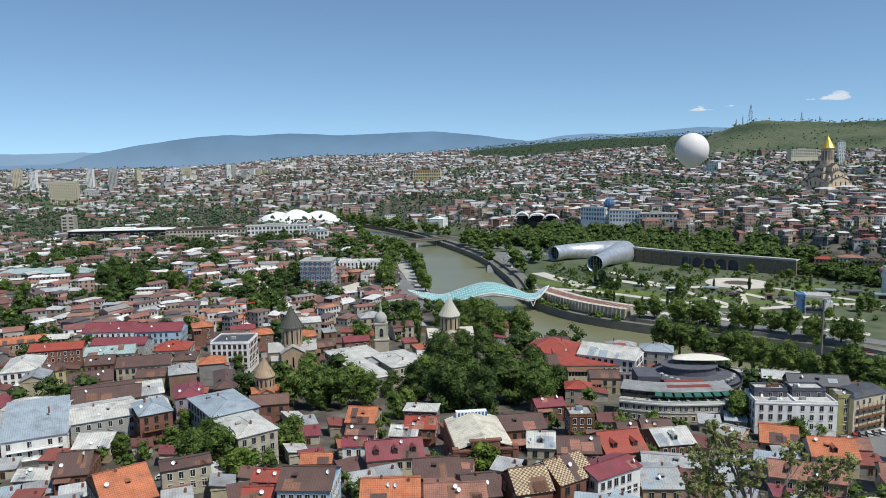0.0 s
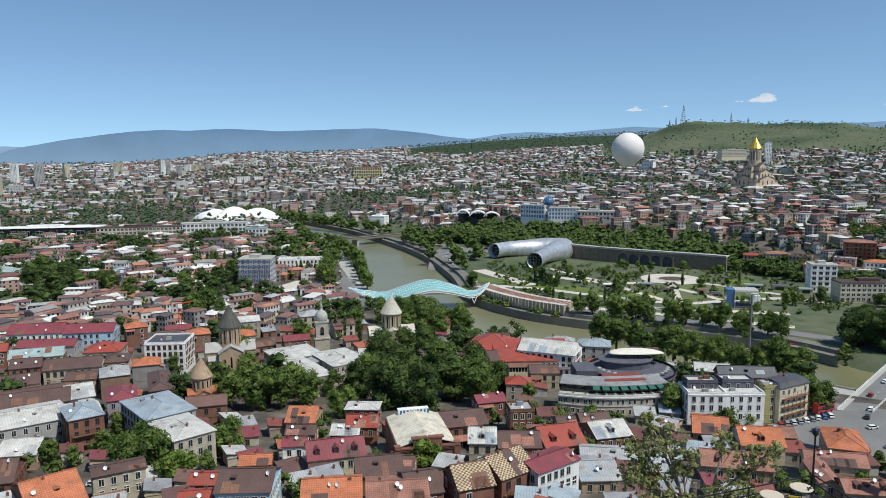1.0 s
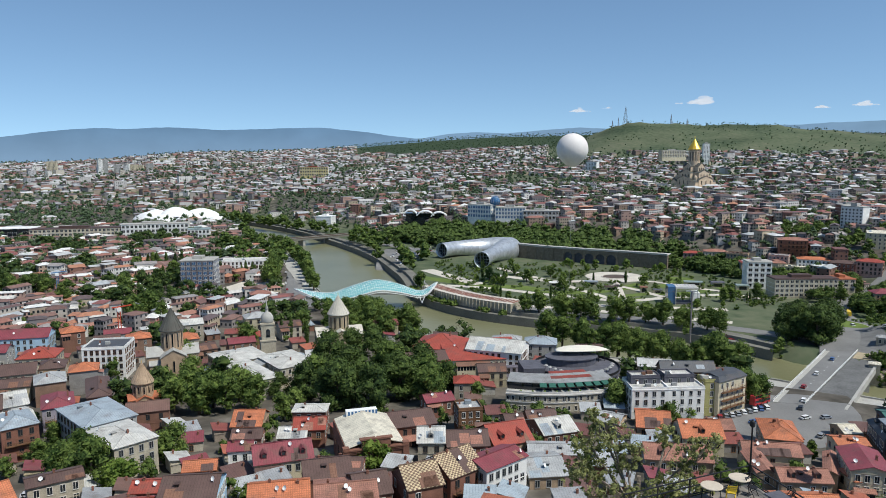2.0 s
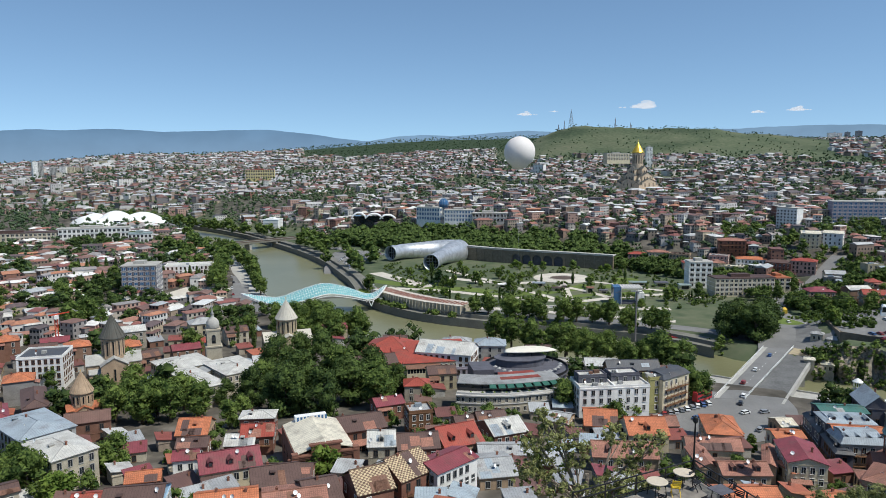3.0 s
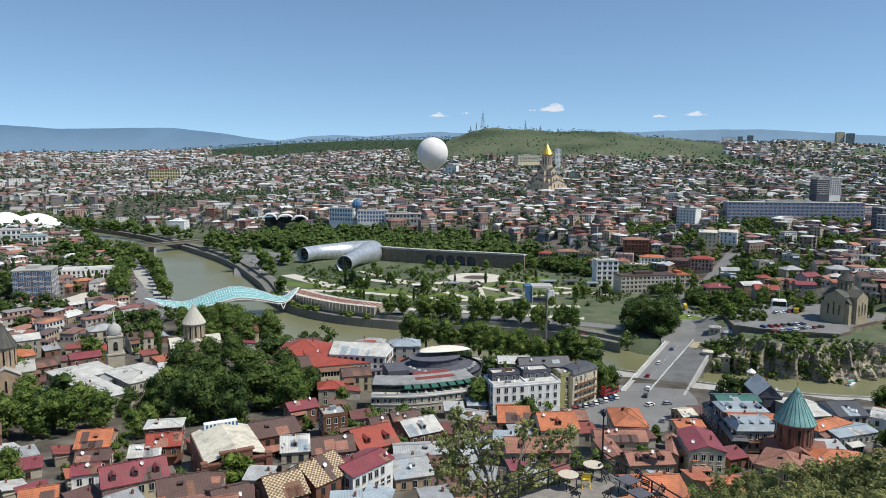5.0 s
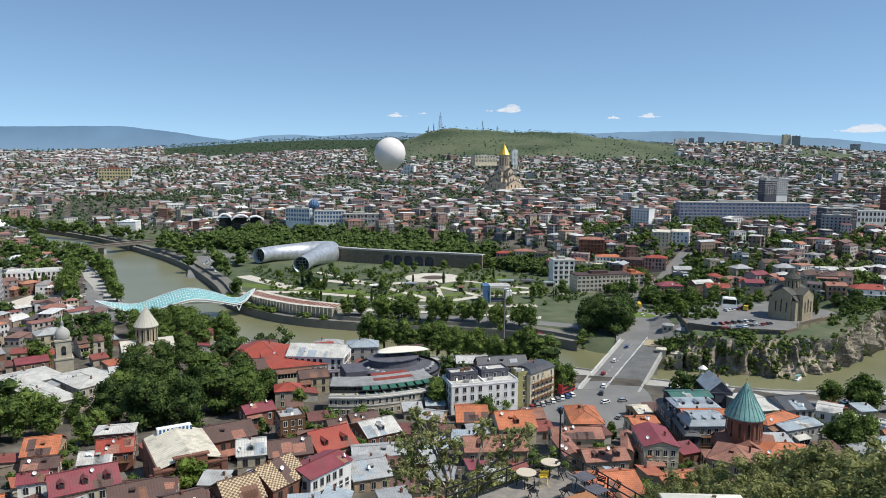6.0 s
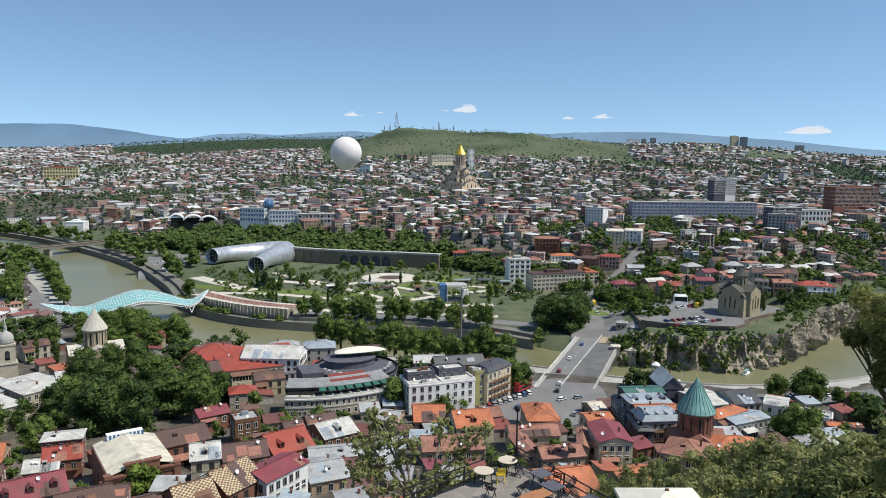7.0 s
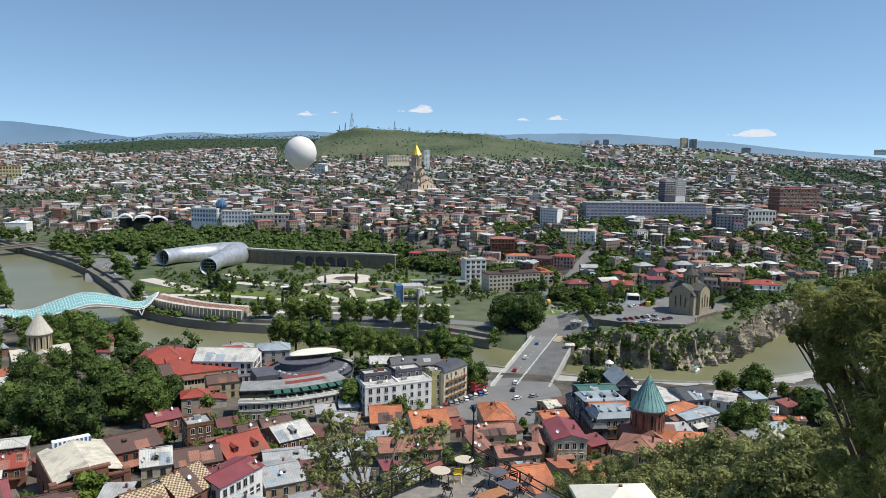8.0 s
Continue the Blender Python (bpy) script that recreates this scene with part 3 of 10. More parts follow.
def relief(xs, zs, cell):
    """One welded sheet of cells on the plane y = 0, each standing out towards -y by its own depth; cell gives depth and material."""
    bm, made = bmesh.new(), {}

    def vert(i, j, d):
        key = (i, j, round(d, 4))
        if key not in made:
            made[key] = bm.verts.new((xs[i], -d, zs[j]))
        return made[key]

    nx, nz = len(xs) - 1, len(zs) - 1
    depth = lambda i, j: cell(i, j)[0] if 0 <= i < nx and 0 <= j < nz else -0.04
    for i in range(nx):
        for j in range(nz):
            d, m = cell(i, j)
            bm.faces.new([vert(i, j, d), vert(i + 1, j, d), vert(i + 1, j + 1, d), vert(i, j + 1, d)]).material_index = m
    for i in range(nx + 1):
        for j in range(nz):
            a, b = depth(i - 1, j), depth(i, j)
            if abs(a - b) > 1e-4:
                bm.faces.new([vert(i, j, a), vert(i, j, b), vert(i, j + 1, b), vert(i, j + 1, a)])
    for i in range(nx):
        for j in range(nz + 1):
            a, b = depth(i, j - 1), depth(i, j)
            if abs(a - b) > 1e-4 and 0 < j:
                bm.faces.new([vert(i, j, a), vert(i + 1, j, a), vert(i + 1, j, b), vert(i, j, b)])
    return bm


WINDOW_MESH = {}


def window_mesh(w, h, frame_mat="trim"):
    """Surround, mullions and a pane set back between them; stands on the wall plane y = 0, facing -y."""
    key = (round(w, 2), round(h, 2), frame_mat)
    if key not in WINDOW_MESH:
        bm = relief([-w / 2 - 0.12, -w / 2, -0.04, 0.04, w / 2, w / 2 + 0.12], [-0.14, 0, h, h + 0.14],
                    lambda i, j: (0.19, 0) if j == 0 else (0.15, 0) if j == 2 else (0.10, 0) if i in (0, 4) else (0.055, 0) if i == 2 else (0.02, 1))
        me = bpy.data.meshes.new("window")
        bm.to_mesh(me)
        bm.free()
        me.materials.append(M[frame_mat]), me.materials.append(M["pane"])
        WINDOW_MESH[key] = me
    return WINDOW_MESH[key]


def window_rows(parent, w, d, h, sides="fl r", bay=3.0, ww=1.15, wh=1.9, frame_mat="trim", z0=1.1, storey=3.2, skip=0.0, rng=random):
    """Windows bay by bay and storey by storey on the named sides (f, l, r, b)."""
    me = window_mesh(ww, wh, frame_mat)
    floors = max(1, int((h - 0.5) / storey))
    for s in sides.replace(" ", ""):
        span = w if s in "fb" else d
        n = max(1, int((span - 1.2) / bay))
        for k in range(n):
            u = (k + 0.5) / n * (span - 1.0) - (span - 1.0) / 2
            for fl in range(floors):
                if rng.random() < skip:
                    continue
                z = h - wh - 0.95 - fl * storey
                if z < -1.5:
                    continue
                m = {"f": pose(u, -d / 2, z), "b": pose(u, d / 2, z, 0, 0, 180), "r": pose(w / 2, u, z, 0, 0, 90), "l": pose(-w / 2, u, z, 0, 0, -90)}[s]
                share("window", me, parent, m)


CHIMNEY = []


def chimney_mesh():
    if not CHIMNEY:
        bm = bmesh.new()
        block(bm, -0.28, 0.28, -0.24, 0.24, -1.2, 0.75)
        block(bm, -0.35, 0.35, -0.31, 0.31, 0.75, 0.9)
        block(bm, -0.1, 0.1, -0.1, 0.1, 0.9, 1.15)
        me = bpy.data.meshes.new("chimney")
        bm.to_mesh(me)
        bm.free()
        me.materials.append(M["wall_brick"])
        CHIMNEY.append(me)
    return CHIMNEY[0]


DISH = []


def dish_mesh():
    if not DISH:
        bm = bmesh.new()
        rings = lathe(bm, [(0.05, 0.0), (0.3, 0.05), (0.55, 0.18)], 14, cap=False)
        bmesh.ops.rotate(bm, verts=bm.verts[:], matrix=Matrix.Rotation(radians(62), 3, "X"))
        bmesh.ops.translate(bm, verts=bm.verts[:], vec=(0, 0, 1.0))
        beam(bm, (0, 0.05, -0.6), (0, 0.05, 1.0), 0.07)
        me = bpy.data.meshes.new("satellite_dish")
        bm.to_mesh(me)
        bm.free()
        me.materials.append(M["white_paint"])
        DISH.append(me)
    return DISH[0]


FOOT = {}  # plans already taken, filed by 40 m cells: x, y, half length, half width, turn


def taken(x, y, r):
    for fx, fy, fw, fd, c, s in FOOT.get((int(x // 40), int(y // 40)), ()):
        dx, dy = x - fx, y - fy
        if abs(dx * c + dy * s) < fw + r and abs(-dx * s + dy * c) < fd + r:
            return True
    return False


def claim(x, y, w, d, yaw=0.0):
    item = (x, y, w / 2, d / 2, math.cos(radians(yaw)), math.sin(radians(yaw)))
    reach = math.hypot(w, d) / 2 + 12
    for i in range(int((x - reach) // 40), int((x + reach) // 40) + 1):
        for j in range(int((y - reach) // 40), int((y + reach) // 40) + 1):
            FOOT.setdefault((i, j), []).append(item)


ROOF_WORDS = {"roof_cream": "cream sheet-metal roof", "roof_grey": "grey sheet-metal roof", "roof_white": "pale sheet-metal roof", "roof_blue": "blue-grey metal roof", "roof_teal": "grey-green metal roof",
              "roof_brown": "dark brown metal roof", "roof_maroon": "maroon metal roof", "roof_red": "red metal roof", "roof_orange": "orange tiled roof",
              "roof_tile": "weathered clay-tile roof", "roof_dark": "dark slate-grey roof", "roof_green": "dark green awning roof", "roof_shingle": "chequered two-tone tile roof", "roof_mixed": "sheet-metal roof"}
WALL_WORDS = {"wall_pink": "rose-pink plaster", "wall_brick": "brick", "wall_cream": "cream plaster", "wall_white": "white plaster", "wall_grey": "grey plaster", "wall_lilac": "lilac-grey plaster",
              "wall_yellow": "yellow plaster", "wall_olive": "olive-yellow plaster", "wall_blue": "pale blue plaster", "wall_tan": "tan brick", "wall_stone": "pale stone",
              "wall_dark": "dark grey plaster", "wood": "timber-clad", "wall_mixed": "plastered brick"}


def house(x, y, z, w, d, h, yaw, roof="hip", cover="roof_grey", wall="wall_cream", slope=0.42, sides="flrb", bay=2.6, chimneys=1, frame_mat="trim", dormers=0, balcony=False, group="old town houses"):
    """A town house: walls, roof, windows one by one, chimneys, dormers, a balcony."""
    ob = empty("house", x, y, z, yaw)
    claim(x, y, w, d, yaw)
    rng = random.Random(int(x * 13 + y * 7))
    short = min(w, d) if roof in ("hip", "mansard") else (d if roof == "gable" else w)
    rise = {"flat": 0.0, "shed": d * slope * 0.5}.get(roof, (short / 2 + 0.45) * slope)
    annex = None
    if w > 7 and h > 5 and not balcony and group == "old town houses" and wall not in ("wall_dark", "wall_white") and roof != "mansard" and rng.random() < 0.6:
        aw = rng.uniform(0.3, 0.62) * w
        ax = rng.choice([-w / 2 + 0.1, w / 2 - aw - 0.1, rng.uniform(-w / 2, w / 2 - aw)])
        annex = (ax, ax + aw, rng.uniform(1.5, 3.2), rng.choice([3.0, 3.3, h - 0.7]))
    part("wall", wall_mesh(roof, w, d, h, rise, annex), [wall, "pane_dark"], ob)
    rm = roof_mesh(roof, w, d, h, rise)
    roof_extras(rm, roof, w, d, h, rise, annex, rng)
    warm = cover in ("roof_orange", "roof_tile", "roof_red", "roof_maroon", "roof_shingle", "roof_brown")
    second = rng.choice([c for c in (("roof_tile", "roof_rust", "roof_brown", "roof_rust") if warm else ("roof_grey", "roof_rust", "roof_white", "roof_blue")) if c != cover])
    part("roof", rm, [cover, second], ob, ROOF_WORDS[cover])
    if frame_mat == "trim":
        frame_mat = rng.choice(["trim", "trim", "trim_dark", "wood", "wall_grey"])
    away = Vector((x, y)).normalized()
    turn = {"f": -90, "r": 0, "b": 90, "l": 180}
    open_sides = [s for s in sides.replace(" ", "") if Vector((math.cos(radians(yaw + turn[s])), math.sin(radians(yaw + turn[s])))).dot(away) < 0.1]
    window_rows(ob, w, d, h, "".join(open_sides) or "f", bay, frame_mat=frame_mat, skip=0.08, rng=rng)
    for k in range(chimneys):
        u, v = rng.uniform(-0.35, 0.35) * w, rng.uniform(-0.1, 0.3) * d
        zz = h + (0.8 if roof == "flat" else rise * (1 - abs(v) / (d / 2)) * 0.9 + 0.3)
        share("chimney", chimney_mesh(), ob, pose(u, v, zz))
    for k in range(dormers):
        u = (k + 0.5) / dormers * w - w / 2
        bm = bmesh.new()
        zc = h + rise * 0.32
        block(bm, u - 0.7, u + 0.7, -d / 2 + d * 0.10, -d / 2 + d * 0.34, zc, zc + 1.35)
        for s in (-1, 1):
            bm.faces.new([bm.verts.new(p) for p in ((u + s * 0.85, -d / 2 + d * 0.08, zc + 1.3), (u + s * 0.85, -d / 2 + d * 0.4, zc + 1.3), (u, -d / 2 + d * 0.4, zc + 1.85), (u, -d / 2 + d * 0.08, zc + 1.85))])
        dm = part("dormer", bm, cover, ob)
        bm = bmesh.new()
        block(bm, u - 0.45, u + 0.45, -d / 2 + d * 0.10 - 0.05, -d / 2 + d * 0.10 + 0.02, zc + 0.35, zc + 1.2)
        part("pane", bm, "pane", dm)
    if balcony:
        for fl in range(1, max(2, int(h / 3.2))):
            bm = bmesh.new()
            zz, y0 = fl * 3.2 + 0.1, -d / 2
            block(bm, -w * 0.42, w * 0.42, y0 - 1.3, y0, zz - 0.15, zz)
            timber = "wood" if wall != "wall_white" else "white_paint"
            bal = part("balcony", bm, timber, ob, "carved balcony with slim posts")
            bm = bmesh.new()
            for sx in np.linspace(-w * 0.42, w * 0.42, max(3, int(w / 2.2))):
                block(bm, sx - 0.06, sx + 0.06, y0 - 1.28, y0 - 1.16, zz, zz + 2.5)
            block(bm, -w * 0.42, w * 0.42, y0 - 1.26, y0 - 1.2, zz + 0.9, zz + 1.0)
            for sx in np.arange(-w * 0.42, w * 0.42, 0.35):
                block(bm, sx - 0.02, sx + 0.02, y0 - 1.25, y0 - 1.21, zz, zz + 0.9)
            part("balustrade", bm, timber, bal)
    if group == "old town houses" and sides == "flrb":
        for k in range(rng.choice([0, 1, 1, 2])):
            u, v = rng.uniform(-0.42, 0.42) * w, rng.uniform(-0.42, -0.1) * d
            zz = h + (0.05 if roof == "flat" else rise * (1 - abs(v) / (d / 2 + 0.45)) if roof in ("gable", "shed") else rise * 0.2)
            share("satellite_dish", dish_mesh(), ob, pose(u, v, zz, 0, 0, rng.uniform(-50, 50)))
        if roof in ("gable", "hip") and w > 8 and rng.random() < 0.6:
            bm = bmesh.new()
            u, v = rng.uniform(-0.25, 0.25) * w, -d * 0.22
            zz = h + rise * 0.5
            block(bm, u - 0.55, u + 0.55, v - 0.5, v + 0.9, zz - 0.5, zz + 0.85)
            block(bm, u - 0.38, u + 0.38, v - 0.55, v - 0.48, zz + 0.05, zz + 0.65, mat=1)
            block(bm, u - 0.7, u + 0.7, v - 0.65, v + 0.9, zz + 0.85, zz + 0.97)
            part("roof_hatch", bm, [cover, "pane_dark"], ob)
    words = WALL_WORDS[wall] + " town house with a " + ROOF_WORDS[cover]
    return tagged(ob, words, "house", group)


# ---- ground, water, quays ----
def build_ground():
    fine = np.arange(-42, 76.01, 0.5)
    b = np.radians(np.concatenate([np.arange(-180, -42, 6.0), fine, np.arange(80, 180, 6.0)]))
    r = [2.0]
    while r[-1] < 4880:
        r.append(r[-1] * 1.0 + min(max(2.2, r[-1] * 0.021), 60))
    r = np.array(r)
    B, R_ = np.meshgrid(b, r)
    x, y = R_ * np.sin(B), R_ * np.cos(B)
    z = land(x, y)
    nb, nr = len(b), len(r)
    verts = np.column_stack([x.ravel(), y.ravel(), z.ravel()])
    i, j = np.meshgrid(np.arange(nr - 1), np.arange(nb), indexing="ij")
    j2 = (j + 1) % nb
    faces = np.stack([i * nb + j, (i + 1) * nb + j, (i + 1) * nb + j2, i * nb + j2], -1).reshape(-1, 4)
    top = len(verts)
    verts = np.vstack([verts, [[0, 0, 109.5]]])
    tris = [(int(k), top, int((k + 1) % nb)) for k in range(nb)]
    me = bpy.data.meshes.new("ground")
    me.from_pydata(verts.tolist(), [], [tuple(f) for f in faces[:, ::-1].tolist()] + tris)
    me.materials.append(M["ground"])
    dr, hw = line_side(verts[:, 0], verts[:, 1], RIV)
    ds, _ = line_side(verts[:, 0], verts[:, 1], SCA)
    rr = np.hypot(verts[:, 0], verts[:, 1])
    built = np.where(dr < 0, smooth(120, 165, rr), smooth(20, 60, ds)) * (1 - smooth(1100, 1800, rr))
    zone = me.attributes.new("built", "FLOAT", "POINT")
    zone.data.foreach_set("value", built.astype(np.float32))
    gb = np.degrees(np.arctan2(verts[:, 0], verts[:, 1]))
    patch = np.array([noise.noise(Vector((p[0] / 260, p[1] / 260, 5.0))) for p in verts])
    wooded = smooth(3250, 3400, rr) * smooth(1, 3, gb) * (1 - smooth(36, 40, gb)) + smooth(1700, 1800, rr) * (1 - smooth(2600, 2750, rr)) * smooth(52.5, 54, gb) * (1 - smooth(63, 65, gb))
    scrub = smooth(2250, 2350, rr) * (1 - smooth(3200, 3300, rr)) * smooth(16, 18, gb) * (1 - smooth(40, 46, gb)) * smooth(-0.05, 0.25, patch) * 0.8
    trees_ = me.attributes.new("forest", "FLOAT", "POINT")
    trees_.data.foreach_set("value", np.clip(wooded + scrub, 0, 1).astype(np.float32))
    me.polygons.foreach_set("use_smooth", [True] * len(me.polygons))
    return tagged(new("ground", me), "grassy hilly city ground reaching the horizon", "ground", kind="structure")


def strip(name, line, rows_, material, label, category):
    """A band along a line: rows_ are (offset to the left, height) pairs, joined in order."""
    d = np.gradient(line[:, :2], axis=0)
    nrm = np.column_stack([-d[:, 1], d[:, 0]]) / np.linalg.norm(d, axis=1)[:, None]
    verts, faces, k = [], [], len(rows_)
    for p, n_, ex in zip(line, nrm, line[:, 2] if line.shape[1] > 2 else np.zeros(len(line))):
        for off, zz in rows_:
            o = off + (ex if off > 0 else -ex) if line.shape[1] > 2 else off
            verts.append((p[0] + n_[0] * o, p[1] + n_[1] * o, zz))
    for i in range(len(line) - 1):
        for a in range(k - 1):
            faces.append((i * k + a, i * k + a + 1, (i + 1) * k + a + 1, (i + 1) * k + a))
    me = bpy.data.meshes.new(name)
    me.from_pydata(verts, [], faces)
    me.materials.append(M[material])
    return tagged(new(name, me), label, category, kind="structure")


M["embankment_stone"] = surface("embankment_stone", (0.17, 0.165, 0.14), 0.9, 0.25, 1.5, 0.1)
build_ground()
riv = curve_points(RIVER, 8)
strip("water", riv, [(-9, 0.0), (-0.01, 0.0), (0.01, 0.0), (9, 0.0)], "water", "murky grey-green river water", "river")
qw = riv[riv[:, 1] < 2000]
strip("embankment_near", qw, [(-0.1, -3), (-0.6, 7.9), (-1.2, 7.9), (-1.25, 7.15), (-15, 7.25), (-15.5, 5.0)], "concrete", "concrete river embankment wall and quay", "embankment")
east_top = qw[(qw[:, 0] < 216)]
strip("embankment_far", east_top, [(0.1, -3), (0.6, 5.6), (1.2, 5.6), (1.25, 5.0), (7, 5.1), (7.3, 7.3), (15, 7.3), (15.5, 5.0)], "embankment_stone", "concrete river embankment wall and quay", "embankment")

# ---- trees ----
OCTA = np.array([[[1, 0, 0], [0, 1, 0], [0, 0, 1]], [[0, 1, 0], [-1, 0, 0], [0, 0, 1]], [[-1, 0, 0], [0, -1, 0], [0, 0, 1]], [[0, -1, 0], [1, 0, 0], [0, 0, 1]],
                 [[0, 1, 0], [1, 0, 0], [0, 0, -1]], [[-1, 0, 0], [0, 1, 0], [0, 0, -1]], [[0, -1, 0], [-1, 0, 0], [0, 0, -1]], [[1, 0, 0], [0, -1, 0], [0, 0, -1]]], float)


def cores(centres, radii, squash, fill, rng):
    """The dense heart of each clump: an uneven eight-sided mass that shades what lies behind it."""
    C, R_ = np.asarray(centres, float), np.asarray(radii, float)
    a = rng.random(len(C)) * 6.283
    c, s = np.cos(a)[:, None, None], np.sin(a)[:, None, None]
    T = np.repeat(OCTA[None], len(C), 0)
    T = np.stack([T[..., 0] * c - T[..., 1] * s, T[..., 0] * s + T[..., 1] * c, T[..., 2] * squash], -1)
    return (C[:, None, None] + T * (R_ * fill * (0.85 + 0.3 * rng.random(len(C))))[:, None, None, None]).reshape(-1, 3)


def leaves(centres, radii, per, size, seed, squash=0.8, corners=3, fill=0.0):
    """Leaf tufts: small blades spread over and in round clumps, each its own island, turned at random, round a dense heart."""
    rng = np.random.default_rng(seed)
    heart = cores(centres, radii, squash, fill, rng) if fill else np.zeros((0, 3))
    C = np.repeat(np.asarray(centres, float), per, 0)
    Rr = np.repeat(np.asarray(radii, float), per)
    n = len(C)
    v = rng.normal(size=(n, 3))
    v /= np.linalg.norm(v, axis=1)[:, None]
    rad = Rr * (0.7 + 0.36 * rng.random(n) ** 0.7)
    p = C + v * rad[:, None] * np.array([1, 1, squash])
    nn = v + rng.normal(size=(n, 3)) * 0.4 + np.array([0, 0, 0.25])
    nn /= np.linalg.norm(nn, axis=1)[:, None]
    a = np.cross(nn, rng.normal(size=(n, 3)))
    a /= np.linalg.norm(a, axis=1)[:, None]
    b = np.cross(nn, a)
    s = size * (0.6 + 0.8 * rng.random(n))[:, None]
    q = np.stack([p - a * s * 0.5, p - b * s * 0.32 + nn * s * 0.08, p + a * s * 0.5, p + b * s * 0.32 + nn * s * 0.08], 1)
    if corners == 3:
        q = np.stack([p - a * s * 0.62 - b * s * 0.28, p + a * s * 0.62 - b * s * 0.28, p + b * s * 0.62 + nn * s * 0.1], 1)
    return np.vstack([q.reshape(-1, 3), heart])


def quads_mesh(name, V, material, k=4):
    me = bpy.data.meshes.new(name)
    n = len(V) // k
    me.vertices.add(len(V))
    me.vertices.foreach_set("co", np.ascontiguousarray(V, np.float32).ravel())
    me.loops.add(n * k)
    me.loops.foreach_set("vertex_index", np.arange(n * k, dtype=np.int32))
    me.polygons.add(n)
    me.polygons.foreach_set("loop_start", np.arange(0, n * k, k, dtype=np.int32))
    me.materials.append(M[material])
    me.update(calc_edges=True)
    return me


def tree_proto(name, height, spread, clumps, per, leaf, material, seed, form="round", bare=0.25):
    """A tapered trunk with limbs and a crown of leaf clumps."""
    rng = np.random.default_rng(seed)
    ob = new(name)
    bm = bmesh.new()
    rt = height * 0.022 + 0.08
    lean = rng.normal(size=2) * height * 0.02
    pts = [Vector((lean[0] * k, lean[1] * k, height * 0.72 * k)) for k in (0, 0.25, 0.5, 0.8, 1.0)]
    for k in range(4):
        beam(bm, pts[k] - Vector((0, 0, 0.8 if k == 0 else 0)), pts[k + 1], 2 * rt * (1 - 0.2 * k))
    centres, radii = [], []
    if form == "cypress":
        for k in range(clumps):
            u = (k + 0.5) / clumps
            w = spread * (math.sin(math.pi * min(1, u * 0.9 + 0.12)) ** 0.7) * 0.5
            centres.append((rng.normal() * 0.1, rng.normal() * 0.1, height * (0.06 + 0.92 * u)))
            radii.append(max(0.25, w))
    else:
        for k in range(clumps):
            u = rng.random() * 2 * math.pi
            e = bare + (1 - bare) * (k + 0.5) / clumps
            prof = math.sin(math.pi * min(0.98, (e - bare) / (1 - bare) * 0.82 + 0.16)) ** 0.6
            rr = spread * 0.5 * prof * (0.35 + 0.5 * rng.random())
            c = Vector((math.cos(u) * rr, math.sin(u) * rr, height * (e * 0.93)))
            centres.append(c)
            radii.append(spread * (0.12 * (48 / clumps) ** 0.4 + 0.12 * rng.random()))
            if k % 3 == 0:
                base = pts[1].lerp(pts[4], min(1, max(0, (e - 0.25) * 1.1)))
                beam(bm, base, c, rt * 0.55)
    part("trunk", bm, "bark", ob)
    crown = new("crown", quads_mesh("crown", leaves(centres, radii, per, leaf, seed + 1, 1.25 if form == "cypress" else 0.85, 3, 0.72), material, 3))
    crown.parent = ob
    return ob


PROTO, PLACED = {}, {}
KINDS = {  # height, spread, clumps, leaves per clump, leaf size, material, form, words
    "plane": (16, 13, 26, 84, 0.68, "leaf", "round", "broad leafy plane tree with a rounded crown"),
    "lime": (14, 10, 20, 64, 0.62, "leaf", "round", "tall leafy green town tree"),
    "acacia": (9, 8, 26, 28, 0.62, "leaf_bright", "round", "light green garden tree"),
    "elm": (22, 19, 30, 170, 0.8, "leaf_dark", "round", "large old dark green tree with a heavy crown"),
    "cypress": (13, 3.2, 22, 40, 0.55, "leaf_dark", "cypress", "slender dark green cypress tree"),
    "bush": (3.2, 4.2, 10, 22, 0.55, "leaf", "round", "rounded green shrub in the open"),
}


def tree(kind, x, y, size=1.0, z=None, group="town trees"):
    h, sp, cl, per, lf, mat, form, words = KINDS[kind]
    zz = ground_at(x, y) if z is None else z
    k = PLACED[kind] = PLACED.get(kind, -1) + 1
    turn = (k * 137.5) % 360
    if kind == "elm":
        size *= 0.72 + 0.36 * ((k * 0.377) % 1)
    m = pose(x, y, zz, 0, 0, turn) @ Matrix.Diagonal((size, size, size * (0.92 + 0.16 * ((k * 0.618) % 1)), 1))
    variant = (kind, k % 3)
    if variant not in PROTO:
        ob = PROTO[variant] = tree_proto("tree" if kind != "bush" else "shrub", h, sp, cl, per, lf, mat, 11 * (k % 3) + len(kind), form, 0.12 if kind in ("bush", "elm") else 0.25)
        ob.matrix_basis = m
        tagged(ob, words, "tree" if kind != "bush" else "shrub", group)
    else:
        ob = PROTO[variant]
        sc = ob.matrix_basis.to_scale()
        ob = copy_thing(ob, m @ Matrix.Diagonal((1 / sc[0], 1 / sc[1], 1 / sc[2], 1)))
    return ob


